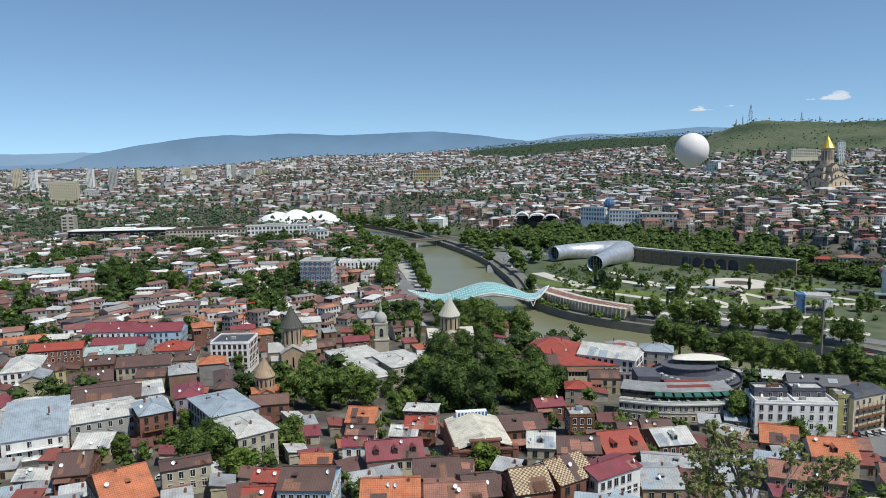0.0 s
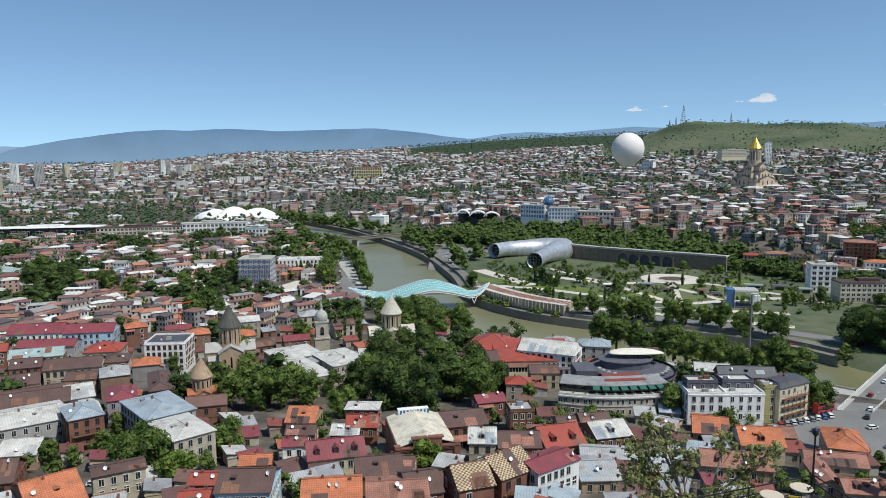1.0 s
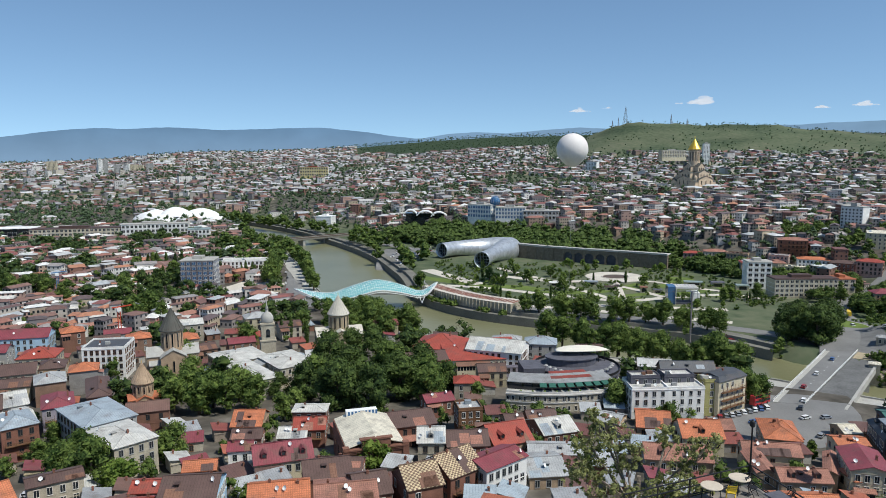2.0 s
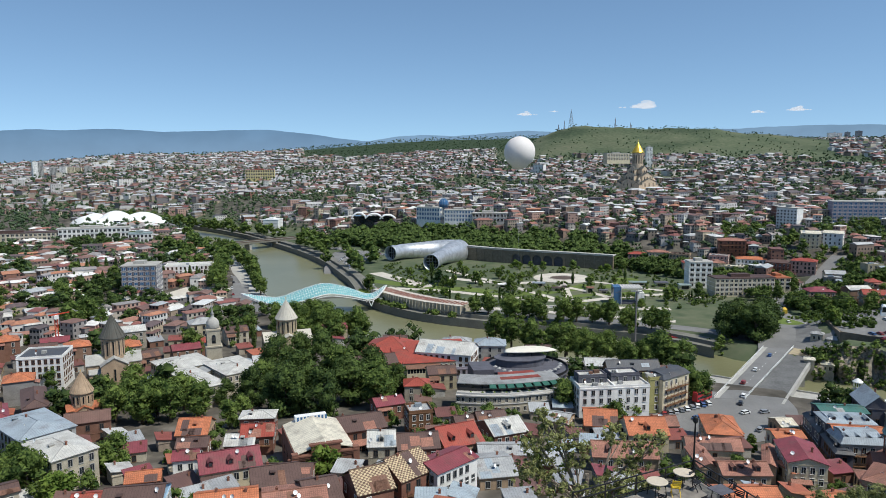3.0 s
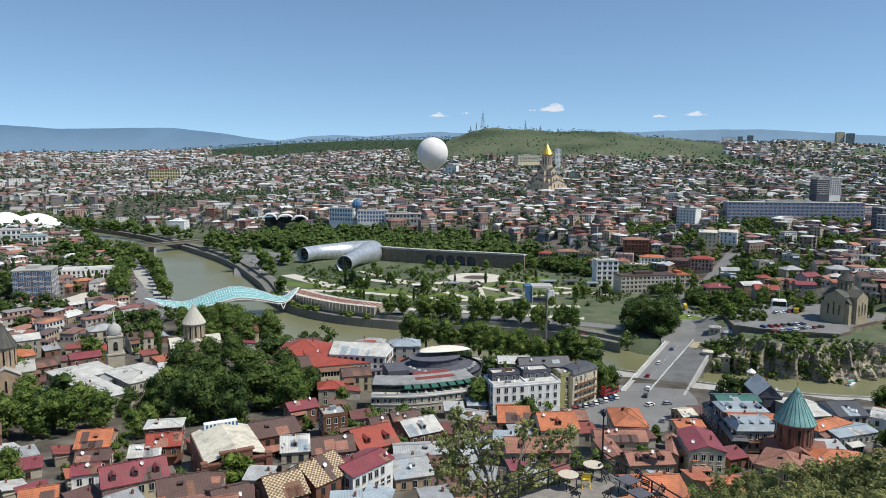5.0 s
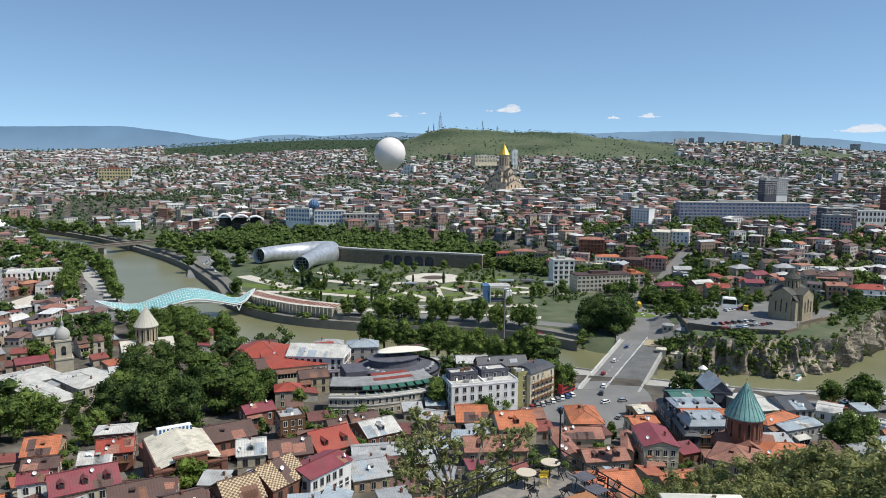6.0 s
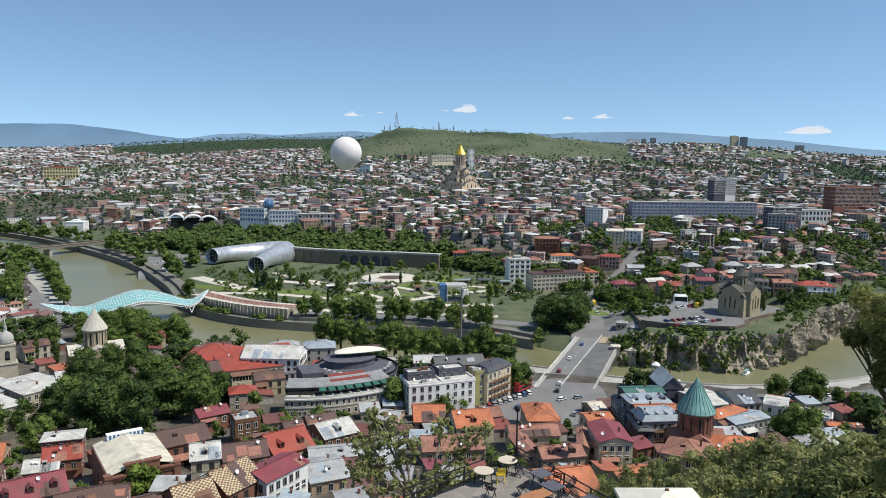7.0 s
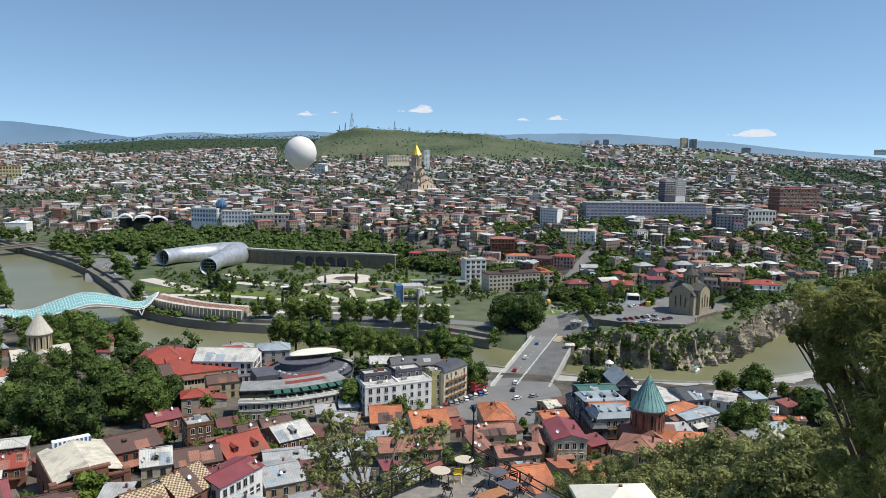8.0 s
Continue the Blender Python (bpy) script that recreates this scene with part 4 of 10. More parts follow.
def woods(name, xy, heights, spread, clumps, per, leaf, material, seed, label, z=None):
    """Uncountable trees as one mesh of leaf clumps."""
    rng = np.random.default_rng(seed)
    xy, heights = np.asarray(xy, float), np.asarray(heights, float)
    z = land(xy[:, 0], xy[:, 1]) if z is None else z
    n = len(xy)
    C = np.repeat(np.column_stack([xy, z]), clumps, 0)
    H = np.repeat(heights, clumps)
    u = rng.random(n * clumps)
    a = rng.random(n * clumps) * 2 * np.pi
    rr = H * spread * 0.5 * np.sqrt(rng.random(n * clumps)) * np.sin(np.pi * (0.15 + 0.75 * u))
    C = C + np.column_stack([rr * np.cos(a), rr * np.sin(a), H * (0.2 + 0.68 * u)])
    V = leaves(C, H * spread * (0.2 + 0.08 * rng.random(n * clumps)), per, leaf, seed + 5, 0.85, 3, 0.8)
    return tagged(new(name, quads_mesh(name, V, material, 3)), label, "trees", kind="stuff")


# ---- houses by the thousand on the far slopes ----
def town(name, x, y, w, d, h, yaw, rise, wall, roof, label, windows=True, flat=None):
    """Many small houses: walls, roofs and windows as three meshes, each house an island of its own."""
    n = len(x)
    z = land(x, y)
    c, s = np.cos(yaw), np.sin(yaw)

    def world(lx, ly, lz):
        return np.stack([x + lx * c - ly * s, y + lx * s + ly * c, z + lz], -1)

    W, D = w / 2, d / 2
    low, top = np.full(n, -6.0), h
    box = np.stack([world(a * W, b * D, zz) for zz in (low, top) for a, b in ((-1, -1), (1, -1), (1, 1), (-1, 1))], 1)
    base = (np.arange(n) * 8)[:, None, None]
    f = base + np.array([[0, 1, 5, 4], [1, 2, 6, 5], [2, 3, 7, 6], [3, 0, 4, 7]])[None]
    me = bpy.data.meshes.new(name + "_walls")
    me.from_pydata(box.reshape(-1, 3).tolist(), [], f.reshape(-1, 4).tolist())
    me.materials.append(M[wall])
    tagged(new(name + "_walls", me), label + ", walls", "houses", kind="stuff")
    o = 0.4
    flat = np.zeros(n) if flat is None else flat
    gab = (np.abs(np.sin(x * 1.7 + y * 0.9)) < 0.55) * (1 - flat)
    k = (np.maximum(0, W - D * 0.9) * (1 - gab) + (W + o) * gab) * (1 - flat) + flat * W
    kd = flat * D
    up = h + rise * (1 - flat) + 0.25 * flat
    eav = [world(a * (W + o), b * (D + o), h - 0.02) for a, b in ((-1, -1), (1, -1), (1, 1), (-1, 1))]
    rid = [world(a * k, b * kd, up) for a, b in ((-1, -1), (1, -1), (1, 1), (-1, 1))]
    rv = np.stack(eav + rid, 1)
    rf = base + np.array([[0, 1, 5, 4], [1, 2, 6, 5], [2, 3, 7, 6], [3, 0, 4, 7], [4, 5, 6, 7]])[None]
    me = bpy.data.meshes.new(name + "_roofs")
    me.from_pydata(rv.reshape(-1, 3).tolist(), [], rf.reshape(-1, 4).tolist())
    me.materials.append(M[roof])
    tagged(new(name + "_roofs", me), label + ", roofs", "houses", kind="stuff")
    if not windows:
        return
    V = []
    for side in range(4):
        nx, ny = ((s, -c), (c, s), (-s, c), (-c, -s))[side]
        see = (nx * x + ny * y) < 0
        half = W if side in (0, 2) else D
        out = D if side in (0, 2) else W
        for fl in range(8):
            zz = 1.2 + 3.1 * fl
            for u in (-0.72, -0.36, 0.0, 0.36, 0.72):
                m = see & (zz + 1.5 < h) & ((half > 6) | (np.abs(u) != 0.36)) & (np.random.rand(n) < 0.9)
                if not m.any():
                    continue
                ww, hh, off = 0.6, 1.5, 0.06
                uu = u * half
                pts = []
                for du, dz in ((-ww, 0), (ww, 0), (ww, hh), (-ww, hh)):
                    if side == 0:
                        q = world(uu + du, -(out + off), zz + dz)
                    elif side == 2:
                        q = world(uu + du, out + off, zz + dz)
                    elif side == 1:
                        q = world(out + off, uu + du, zz + dz)
                    else:
                        q = world(-(out + off), uu + du, zz + dz)
                    pts.append(q[m])
                V.append(np.stack(pts, 1).reshape(-1, 3))
    if V:
        tagged(new(name + "_windows", quads_mesh(name + "_windows", np.vstack(V), "pane")), label + ", windows", "houses", kind="stuff")


def grove(x, y):
    """How leafy the old town is at a place; above about 0.2 stand clumps of tall trees."""
    x, y = np.atleast_1d(np.asarray(x, float)), np.atleast_1d(np.asarray(y, float))
    g = np.array([noise.noise(Vector((a / 48, b / 48, 1.7))) for a, b in zip(x, y)])
    far = smooth(820, 1000, np.hypot(x, y)) * (np.degrees(np.arctan2(x, y)) < -3)
    return g + 0.08 * far


def scatter(r0, r1, b0, b1, cell, growth, seed):
    """Jittered places in a sector; the cells grow with distance."""
    rng = np.random.default_rng(seed)
    X, Y, S = [], [], []
    r = r0
    while r < r1:
        s = cell + growth * (r - r0)
        nb = int(r * radians(b1 - b0) / s)
        bb = radians(b0) + (np.arange(nb) + 0.5 + rng.uniform(-0.42, 0.42, nb)) / nb * radians(b1 - b0)
        rr = r + rng.uniform(-0.45, 0.45, nb) * s
        X.append(rr * np.sin(bb)), Y.append(rr * np.cos(bb)), S.append(np.full(nb, s))
        r += s
    return np.concatenate(X), np.concatenate(Y), np.concatenate(S)

# ---- old town houses near the fortress ----
def shingle_material():
    m, n, l, b = node_material("roof_shingle")
    co = n.new("ShaderNodeTexCoord")
    br, mp = n.new("ShaderNodeTexChecker"), n.new("ShaderNodeMapping")
    br.inputs["Color1"].default_value, br.inputs["Color2"].default_value = (0.52, 0.42, 0.26, 1), (0.17, 0.105, 0.07, 1)
    br.inputs["Scale"].default_value = 1.0
    mp.inputs["Scale"].default_value = (1.85, 2.2, 0.001)
    mp.inputs["Location"].default_value = (0.013, 0.017, 0.5)
    l.new(co.outputs["UV"], mp.inputs[0]), l.new(mp.outputs[0], br.inputs["Vector"])
    geo, dirt, hs, mr = n.new("ShaderNodeNewGeometry"), n.new("ShaderNodeTexNoise"), n.new("ShaderNodeHueSaturation"), n.new("ShaderNodeMapRange")
    dirt.inputs["Scale"].default_value, dirt.inputs["Detail"].default_value = 1.3, 7
    l.new(geo.outputs["Position"], dirt.inputs["Vector"]), l.new(dirt.outputs[0], mr.inputs["Value"])
    mr.inputs["From Min"].default_value, mr.inputs["From Max"].default_value, mr.inputs["To Min"].default_value, mr.inputs["To Max"].default_value = 0.3, 0.7, 0.6, 1.25
    l.new(br.outputs["Color"], hs.inputs["Color"]), l.new(mr.outputs[0], hs.inputs["Value"]), l.new(hs.outputs[0], b.inputs["Base Color"])
    bp = n.new("ShaderNodeBump")
    bp.inputs["Strength"].default_value, bp.inputs["Distance"].default_value = 0.6, 0.05
    l.new(br.outputs["Fac"], bp.inputs["Height"]), l.new(bp.outputs[0], b.inputs["Normal"])
    b.inputs["Roughness"].default_value = 0.8
    return m


M["roof_shingle"] = shingle_material()
house(-194.6, 355.0, 10.0, 24.2, 11.5, 9, 15, 'gable', 'roof_red', 'wall_brick')
house(-184.4, 393.6, 10.2, 26.8, 16.8, 9, 5, 'gable', 'roof_maroon', 'wall_white')
house(-155.4, 388.7, 10.1, 24.2, 14.9, 10, 6, 'gable', 'roof_maroon', 'wall_blue')
house(-168.3, 367.9, 10.0, 27.2, 11.5, 8, 2, 'gable', 'roof_maroon', 'wall_grey')
house(-136.6, 356.3, 10.4, 16.3, 16.0, 8, 5, 'hip', 'roof_red', 'wall_cream')
house(-164.9, 348.5, 10.3, 22.5, 12.9, 8, 15, 'gable', 'roof_teal', 'wall_cream')
house(-161.0, 329.8, 10.7, 12.0, 12.5, 8, 15, 'gable', 'roof_brown', 'wall_brick', balcony=True)
house(-139.0, 326.5, 11.0, 22.9, 14.1, 8, 13, 'gable', 'roof_brown', 'wall_stone')
house(-125.3, 338.6, 10.9, 11.4, 13.3, 7, 12, 'hip', 'roof_brown', 'wall_tan')
house(-222.5, 372.9, 10.2, 20.5, 10.9, 8, 27, 'gable', 'roof_orange', 'wall_tan')
house(-193.5, 323.5, 10.5, 15.0, 25.6, 9, 21, 'hip', 'roof_white', 'wall_white', balcony=True)
house(-179.3, 322.2, 10.7, 9.0, 9.7, 7, 26, 'gable', 'roof_brown', 'wall_yellow')
house(-154.0, 305.0, 11.3, 17.4, 13.7, 7, 24, 'gable', 'roof_brown', 'wall_cream')
house(-154.5, 263.7, 12.1, 20.5, 12.1, 9, 8, 'hip', 'roof_white', 'wall_white')
house(-145.7, 247.3, 12.7, 20.1, 17.4, 9, 26, 'gable', 'roof_grey', 'wall_grey')
house(-137.4, 233.8, 14.0, 18.7, 25.0, 10, 25, 'shed', 'roof_blue', 'wall_white', balcony=True)
house(-102.4, 243.0, 14.6, 10.6, 15.5, 12, 32, 'hip', 'roof_blue', 'wall_brick', balcony=True)
house(-133.4, 276.2, 12.1, 24.5, 14.9, 8, 20, 'gable', 'roof_brown', 'wall_tan')
house(-119.9, 283.1, 12.1, 9.4, 15.7, 8, 28, 'gable', 'roof_white', 'wall_grey')
house(-98.7, 269.5, 12.7, 10.0, 16.4, 11, 20, 'hip', 'roof_maroon', 'wall_lilac', balcony=True)
house(-77.0, 241.4, 15.4, 24.4, 16.2, 13, -53, 'hip', 'roof_blue', 'wall_grey', slope=0.22)
house(-62.9, 217.8, 17.5, 20.0, 12.7, 12, -52, 'hip', 'roof_white', 'wall_stone', slope=0.2)
house(-101.4, 340.9, 11.0, 18.1, 17.1, 15, 0, 'flat', 'roof_dark', 'wall_white', bay=2.4)
house(-91.7, 291.8, 12.1, 8.2, 26.0, 9, 18, 'hip', 'roof_brown', 'wall_brick')
house(-43.2, 332.0, 11.5, 20.1, 21.2, 9, -62, 'hip', 'roof_white', 'wall_stone', slope=0.15)
house(-34.7, 305.1, 12.1, 31.6, 11.0, 9, -60, 'hip', 'roof_white', 'wall_stone', slope=0.15)
house(-21.1, 320.7, 11.8, 25.3, 17.1, 9, -62, 'hip', 'roof_white', 'wall_stone', slope=0.15)
house(106.7, 221.9, 16.5, 10.8, 13.8, 5.0, -21, 'gable', 'roof_orange', 'wall_tan', slope=0.50)
house(116.2, 208.9, 17.1, 12.7, 14.0, 5.5, -13, 'gable', 'roof_orange', 'wall_cream', slope=0.50, dormers=1)
house(129.3, 218.6, 15.5, 7.4, 9.2, 4.5, -13, 'gable', 'roof_tile', 'wall_tan')
house(149.8, 214.7, 12.5, 10.9, 10.3, 5.0, -19, 'hip', 'roof_orange', 'wall_tan', slope=0.75)
house(98.9, 189.6, 20.0, 18.6, 12.1, 4.5, -18, 'gable', 'roof_tile', 'wall_tan', slope=0.40, dormers=2)
house(129.2, 190.2, 17.6, 16.0, 9.2, 5.5, -20, 'gable', 'roof_tile', 'wall_cream', slope=0.45)
house(117.9, 177.9, 20.2, 5.2, 14.0, 5.0, -15, 'gable_front', 'roof_tile', 'wall_tan', slope=0.45)
house(123.8, 167.9, 20.5, 12.9, 8.6, 5.0, -14, 'gable', 'roof_tile', 'wall_tan', slope=0.45, dormers=2)
house(140.6, 178.1, 18.2, 3.5, 15.8, 5.0, -36, 'gable_front', 'roof_tile', 'wall_tan', slope=0.45)
house(146.1, 171.9, 18.4, 10.3, 16.1, 8.0, -25, 'gable_front', 'roof_maroon', 'wall_cream', slope=0.30, bay=2.2, dormers=0)
house(155.5, 190.1, 16.2, 9.1, 7.8, 8.0, -14, 'gable', 'roof_orange', 'wall_cream', slope=0.25)
house(143.6, 169.7, 18.3, 8.2, 8.2, 5.0, -8, 'hip', 'roof_orange', 'wall_cream', slope=0.50)
house(105.1, 140.4, 26.6, 13.7, 16.4, 5.0, -12, 'gable', 'roof_orange', 'wall_tan', slope=0.40, chimneys=2)
house(161.3, 156.9, 18.1, 13.2, 10.4, 5.0, -30, 'hip', 'roof_tile', 'wall_tan', slope=0.35)
house(131.1, 144.4, 22.7, 11.5, 9.8, 4.0, -4, 'gable', 'roof_orange', 'wall_tan', slope=0.35)
house(180.1, 222.0, 10.5, 5.8, 9.4, 3.6, -8, 'gable', 'roof_cream', 'wall_tan', slope=0.30, chimneys=0)
house(24.3, 232.0, 17.5, 15.4, 13.8, 6.0, 9, 'gable', 'roof_brown', 'wall_brick', slope=0.40)
house(28.3, 204.9, 20.8, 7.8, 7.3, 6.5, -8, 'gable', 'roof_white', 'wall_stone', slope=0.90, dormers=1)
house(39.1, 205.3, 20.8, 12.2, 11.8, 5.5, -4, 'gable', 'roof_brown', 'wall_brick', slope=0.45)
house(45.8, 237.0, 16.7, 8.4, 8.6, 8.5, 1, 'flat', 'roof_grey', 'wood', balcony=True, bay=2.4)
house(51.5, 208.6, 20.0, 12.8, 15.1, 5.5, 12, 'gable', 'roof_red', 'wall_tan', slope=0.50, dormers=2)
house(28.8, 171.8, 26.2, 11.1, 12.3, 7.5, 32, 'gable', 'roof_shingle', 'wall_brick', slope=0.60, balcony=True)
house(18.8, 160.2, 29.4, 8.5, 11.2, 7.0, 14, 'gable', 'roof_shingle', 'wall_brick', slope=0.60)
house(40.5, 173.9, 25.2, 14.6, 9.3, 8.5, 32, 'gable', 'roof_maroon', 'wall_white', slope=0.30, bay=2.2, chimneys=1)
house(55.6, 181.7, 24.0, 10.3, 15.4, 3.5, -2, 'gable', 'roof_grey', 'wall_tan', slope=0.25)
house(63.7, 195.8, 21.1, 15.3, 9.3, 4.5, -12, 'gable', 'roof_grey', 'wall_tan', slope=0.25)
house(69.6, 217.3, 17.9, 11.7, 13.8, 6.0, 9, 'gable', 'roof_white', 'wall_brick', slope=0.40, dormers=1)
house(70.0, 232.1, 16.6, 9.9, 8.6, 5.0, 1, 'gable', 'roof_brown', 'wall_brick', slope=0.50)
house(60.0, 230.3, 17.0, 6.1, 10.3, 4.5, -0, 'gable', 'roof_brown', 'wall_tan', slope=0.40)
house(1.0, 185.7, 24.2, 12.4, 8.8, 5.5, -11, 'gable', 'roof_brown', 'wall_brick', slope=0.40)
house(38.8, 261.8, 14.7, 7.6, 5.9, 5.0, 7, 'gable', 'roof_maroon', 'wall_brick', slope=0.35)
house(94.3, 227.2, 16.4, 7.5, 10.4, 5.0, -38, 'gable', 'roof_grey', 'wall_tan', slope=0.30)
house(-28.7, 245.3, 16.4, 9.9, 13.2, 5.0, -7, 'gable', 'roof_orange', 'wall_tan', slope=0.50)
house(-8.0, 232.1, 17.5, 9.9, 10.2, 6.0, -4, 'gable', 'roof_red', 'wall_brick', slope=0.45, balcony=True)
house(-8.2, 245.5, 16.3, 11.4, 8.0, 8.0, -8, 'hip', 'roof_white', 'wall_brick', slope=0.25)
house(-27.7, 229.3, 17.5, 9.2, 8.2, 5.0, -4, 'gable', 'roof_brown', 'wall_brick', slope=0.40)
house(-13.3, 229.0, 17.7, 8.8, 9.4, 4.5, -6, 'gable', 'roof_white', 'wall_brick', slope=0.40)
house(-14.9, 197.8, 22.4, 15.7, 11.0, 6.0, 10, 'gable', 'roof_maroon', 'wall_cream', slope=0.60, dormers=3, bay=2.2)
house(-27.2, 207.8, 20.3, 6.7, 6.9, 7.0, 0, 'gable', 'roof_maroon', 'wall_white', slope=0.40, balcony=True)
house(-33.4, 168.4, 27.2, 12.6, 13.4, 7.0, -3, 'gable', 'roof_brown', 'wall_blue', slope=0.40, bay=1.8)
house(-12.9, 159.8, 30.1, 13.1, 15.2, 4.5, 2, 'gable', 'roof_orange', 'wall_tan', slope=0.40, chimneys=2)
house(-2.6, 183.3, 24.9, 11.9, 12.5, 5.0, 6, 'gable', 'roof_brown', 'wall_brick', slope=0.40)
house(7.5, 162.1, 29.4, 7.9, 12.8, 5.5, 10, 'gable', 'roof_brown', 'wall_brick', slope=0.40)
house(2.0, 158.2, 30.5, 13.6, 14.4, 4.5, 2, 'gable', 'roof_tile', 'wall_tan', slope=0.30)
house(-46.9, 182.4, 23.7, 6.9, 7.9, 5.0, -5, 'gable', 'roof_red', 'wall_brick', slope=0.35)
house(-45.4, 166.8, 26.3, 7.3, 7.8, 5.0, 3, 'gable', 'roof_red', 'wall_brick', slope=0.35)
house(-37.1, 198.8, 21.4, 8.5, 6.4, 4.5, 2, 'gable', 'roof_orange', 'wall_brick', slope=0.50)
house(-81.2, 171.3, 24.6, 11.8, 20.9, 6.5, 37, 'gable', 'roof_orange', 'wall_brick', slope=0.45, chimneys=3)
house(-106.0, 198.2, 18.4, 8.8, 14.8, 7.0, 12, 'gable', 'roof_brown', 'wall_brick', slope=0.50)
house(-71.9, 190.2, 21.3, 12.8, 7.3, 8.0, 25, 'gable', 'roof_brown', 'wall_stone', slope=0.25)
house(-123.3, 249.9, 14.3, 21.2, 21.7, 9.0, 30, 'gable', 'roof_white', 'wall_grey', slope=0.20, bay=3.2)
house(-106.7, 253.5, 14.4, 10.1, 18.1, 9.0, 31, 'gable', 'roof_white', 'wall_brick', slope=0.20, balcony=True)
house(-139.1, 237.8, 14.3, 22.1, 16.6, 8.0, 12, 'gable', 'roof_blue', 'wall_dark', slope=0.20, balcony=True)
house(-150.3, 255.5, 12.8, 22.8, 20.2, 8.0, 21, 'gable', 'roof_white', 'wall_stone', slope=0.20)
house(-118.0, 198.8, 17.5, 9.8, 8.4, 5.0, 6, 'gable', 'roof_white', 'wall_tan', slope=0.40)
house(-114.0, 227.6, 15.8, 11.2, 13.4, 5.0, 4, 'gable', 'roof_white', 'wall_tan', slope=0.40)
house(-137.0, 281.6, 12.2, 22.5, 20.9, 8.0, 27, 'gable', 'roof_brown', 'wall_stone', slope=0.25)
house(38.0, 258.7, 14.7, 10.8, 8.5, 6, 11, 'gable', 'roof_maroon', 'wall_brick')
house(51.5, 334.0, 11.4, 23.1, 22.6, 10, -22, 'hip', 'roof_red', 'wall_brick')
house(41.0, 315.7, 11.9, 18.0, 13.3, 8, 8, 'gable', 'roof_brown', 'wall_brick')
house(67.0, 319.6, 11.7, 34.1, 21.2, 8, -2, 'shed', 'roof_red', 'wall_cream', bay=2.2, chimneys=0)
house(64.0, 311.0, 11.9, 36.6, 6.8, 5, -6, 'flat', 'roof_white', 'wall_lilac', bay=2.4, chimneys=0)
house(75.5, 318.8, 11.6, 25.8, 16.8, 11, -28, 'gable', 'roof_white', 'wall_white', slope=0.45, chimneys=0)
house(115.6, 247.9, 13.8, 13.6, 13.0, 12, -7, 'flat', 'roof_white', 'wall_white', bay=2.8)
house(129.4, 248.1, 12.6, 13.7, 14.9, 13, -5, 'flat', 'roof_white', 'wall_white', bay=2.8)
house(140.0, 263.4, 11.4, 21.2, 7.7, 14, -10, 'gable', 'roof_dark', 'wood', slope=0.8)
house(144.0, 253.1, 10.8, 5.6, 6.9, 14, -2, 'flat', 'roof_grey', 'wall_olive', bay=2.8)
house(151.6, 255.7, 10.5, 16.9, 9.3, 14, 24, 'mansard', 'roof_dark', 'wall_cream', bay=2.8, balcony=True)
house(148.9, 214.7, 11.5, 11.2, 18.6, 7, -24, 'hip', 'roof_orange', 'wall_tan')
house(162.4, 154.9, 17.7, 12.9, 14.5, 7, -55, 'hip', 'roof_tile', 'wall_tan')
house(180.2, 153.3, 16.7, 15.9, 11.9, 7, -31, 'hip', 'roof_orange', 'wall_tan')
house(116, 250.5, 25.85, 11, 6, 2.6, -7, 'flat', 'roof_white', 'wall_dark', chimneys=0)
house(129.5, 251, 25.65, 11.5, 7, 2.6, -5, 'flat', 'roof_white', 'wall_dark', chimneys=0)
house(190.1, 206.4, 12.0, 15.3, 9.0, 12.0, -19, 'gable', 'roof_green', 'wall_dark', slope=0.2, bay=2.4)
house(184.6, 197.7, 12.5, 15.7, 10.2, 11.5, -20, 'mansard', 'roof_blue', 'wall_dark', slope=0.2, bay=2.4, dormers=3)
house(180.8, 188.5, 13.0, 15.5, 5.9, 11.3, -23, 'gable', 'roof_orange', 'wall_dark', slope=0.25, bay=2.4)
house(177.2, 184.4, 13.0, 13.5, 10.6, 10.0, -20, 'mansard', 'roof_blue', 'wall_grey', slope=0.5, bay=2.2, dormers=4, balcony=True)
house(181.3, 204.2, 12.0, 18.3, 6.7, 8.0, -114, 'mansard', 'roof_dark', 'wall_dark', slope=0.4, bay=2.4, dormers=2, balcony=True)
house(171.9, 186.5, 13.0, 15.9, 5.0, 7.5, -116, 'mansard', 'roof_dark', 'wall_dark', slope=0.4, bay=2.4, dormers=2, balcony=True)
house(215.8, 219.3, 10.5, 9.4, 14.8, 9.5, -25, 'gable_front', 'roof_blue', 'wall_dark', slope=0.9, bay=2.2)
house(219.6, 203.8, 10.5, 12.5, 20.4, 7.5, -11, 'gable', 'roof_white', 'wall_grey', slope=0.12, chimneys=0)
house(230.9, 196.5, 10.5, 11.6, 16.1, 8.0, -14, 'gable', 'roof_dark', 'wall_grey', slope=0.35, chimneys=0)
house(244.1, 188.3, 10.5, 8.3, 12.8, 7.0, -56, 'gable', 'roof_white', 'wall_white', slope=0.12, chimneys=0)
house(209.2, 183.0, 13.0, 18.0, 6.7, 7.0, 8, 'hip', 'roof_orange', 'wall_grey')
house(213.6, 178.3, 13.5, 17.2, 9.2, 5.5, -1, 'gable', 'roof_blue', 'wall_grey', slope=0.2)
house(252.9, 177.2, 10.0, 11.5, 9.0, 4.5, -57, 'flat', 'roof_white', 'wall_white', chimneys=0)
house(248.2, 162.7, 12.0, 11.7, 4.3, 4.0, -33, 'gable', 'roof_orange', 'wall_tan', slope=0.3)
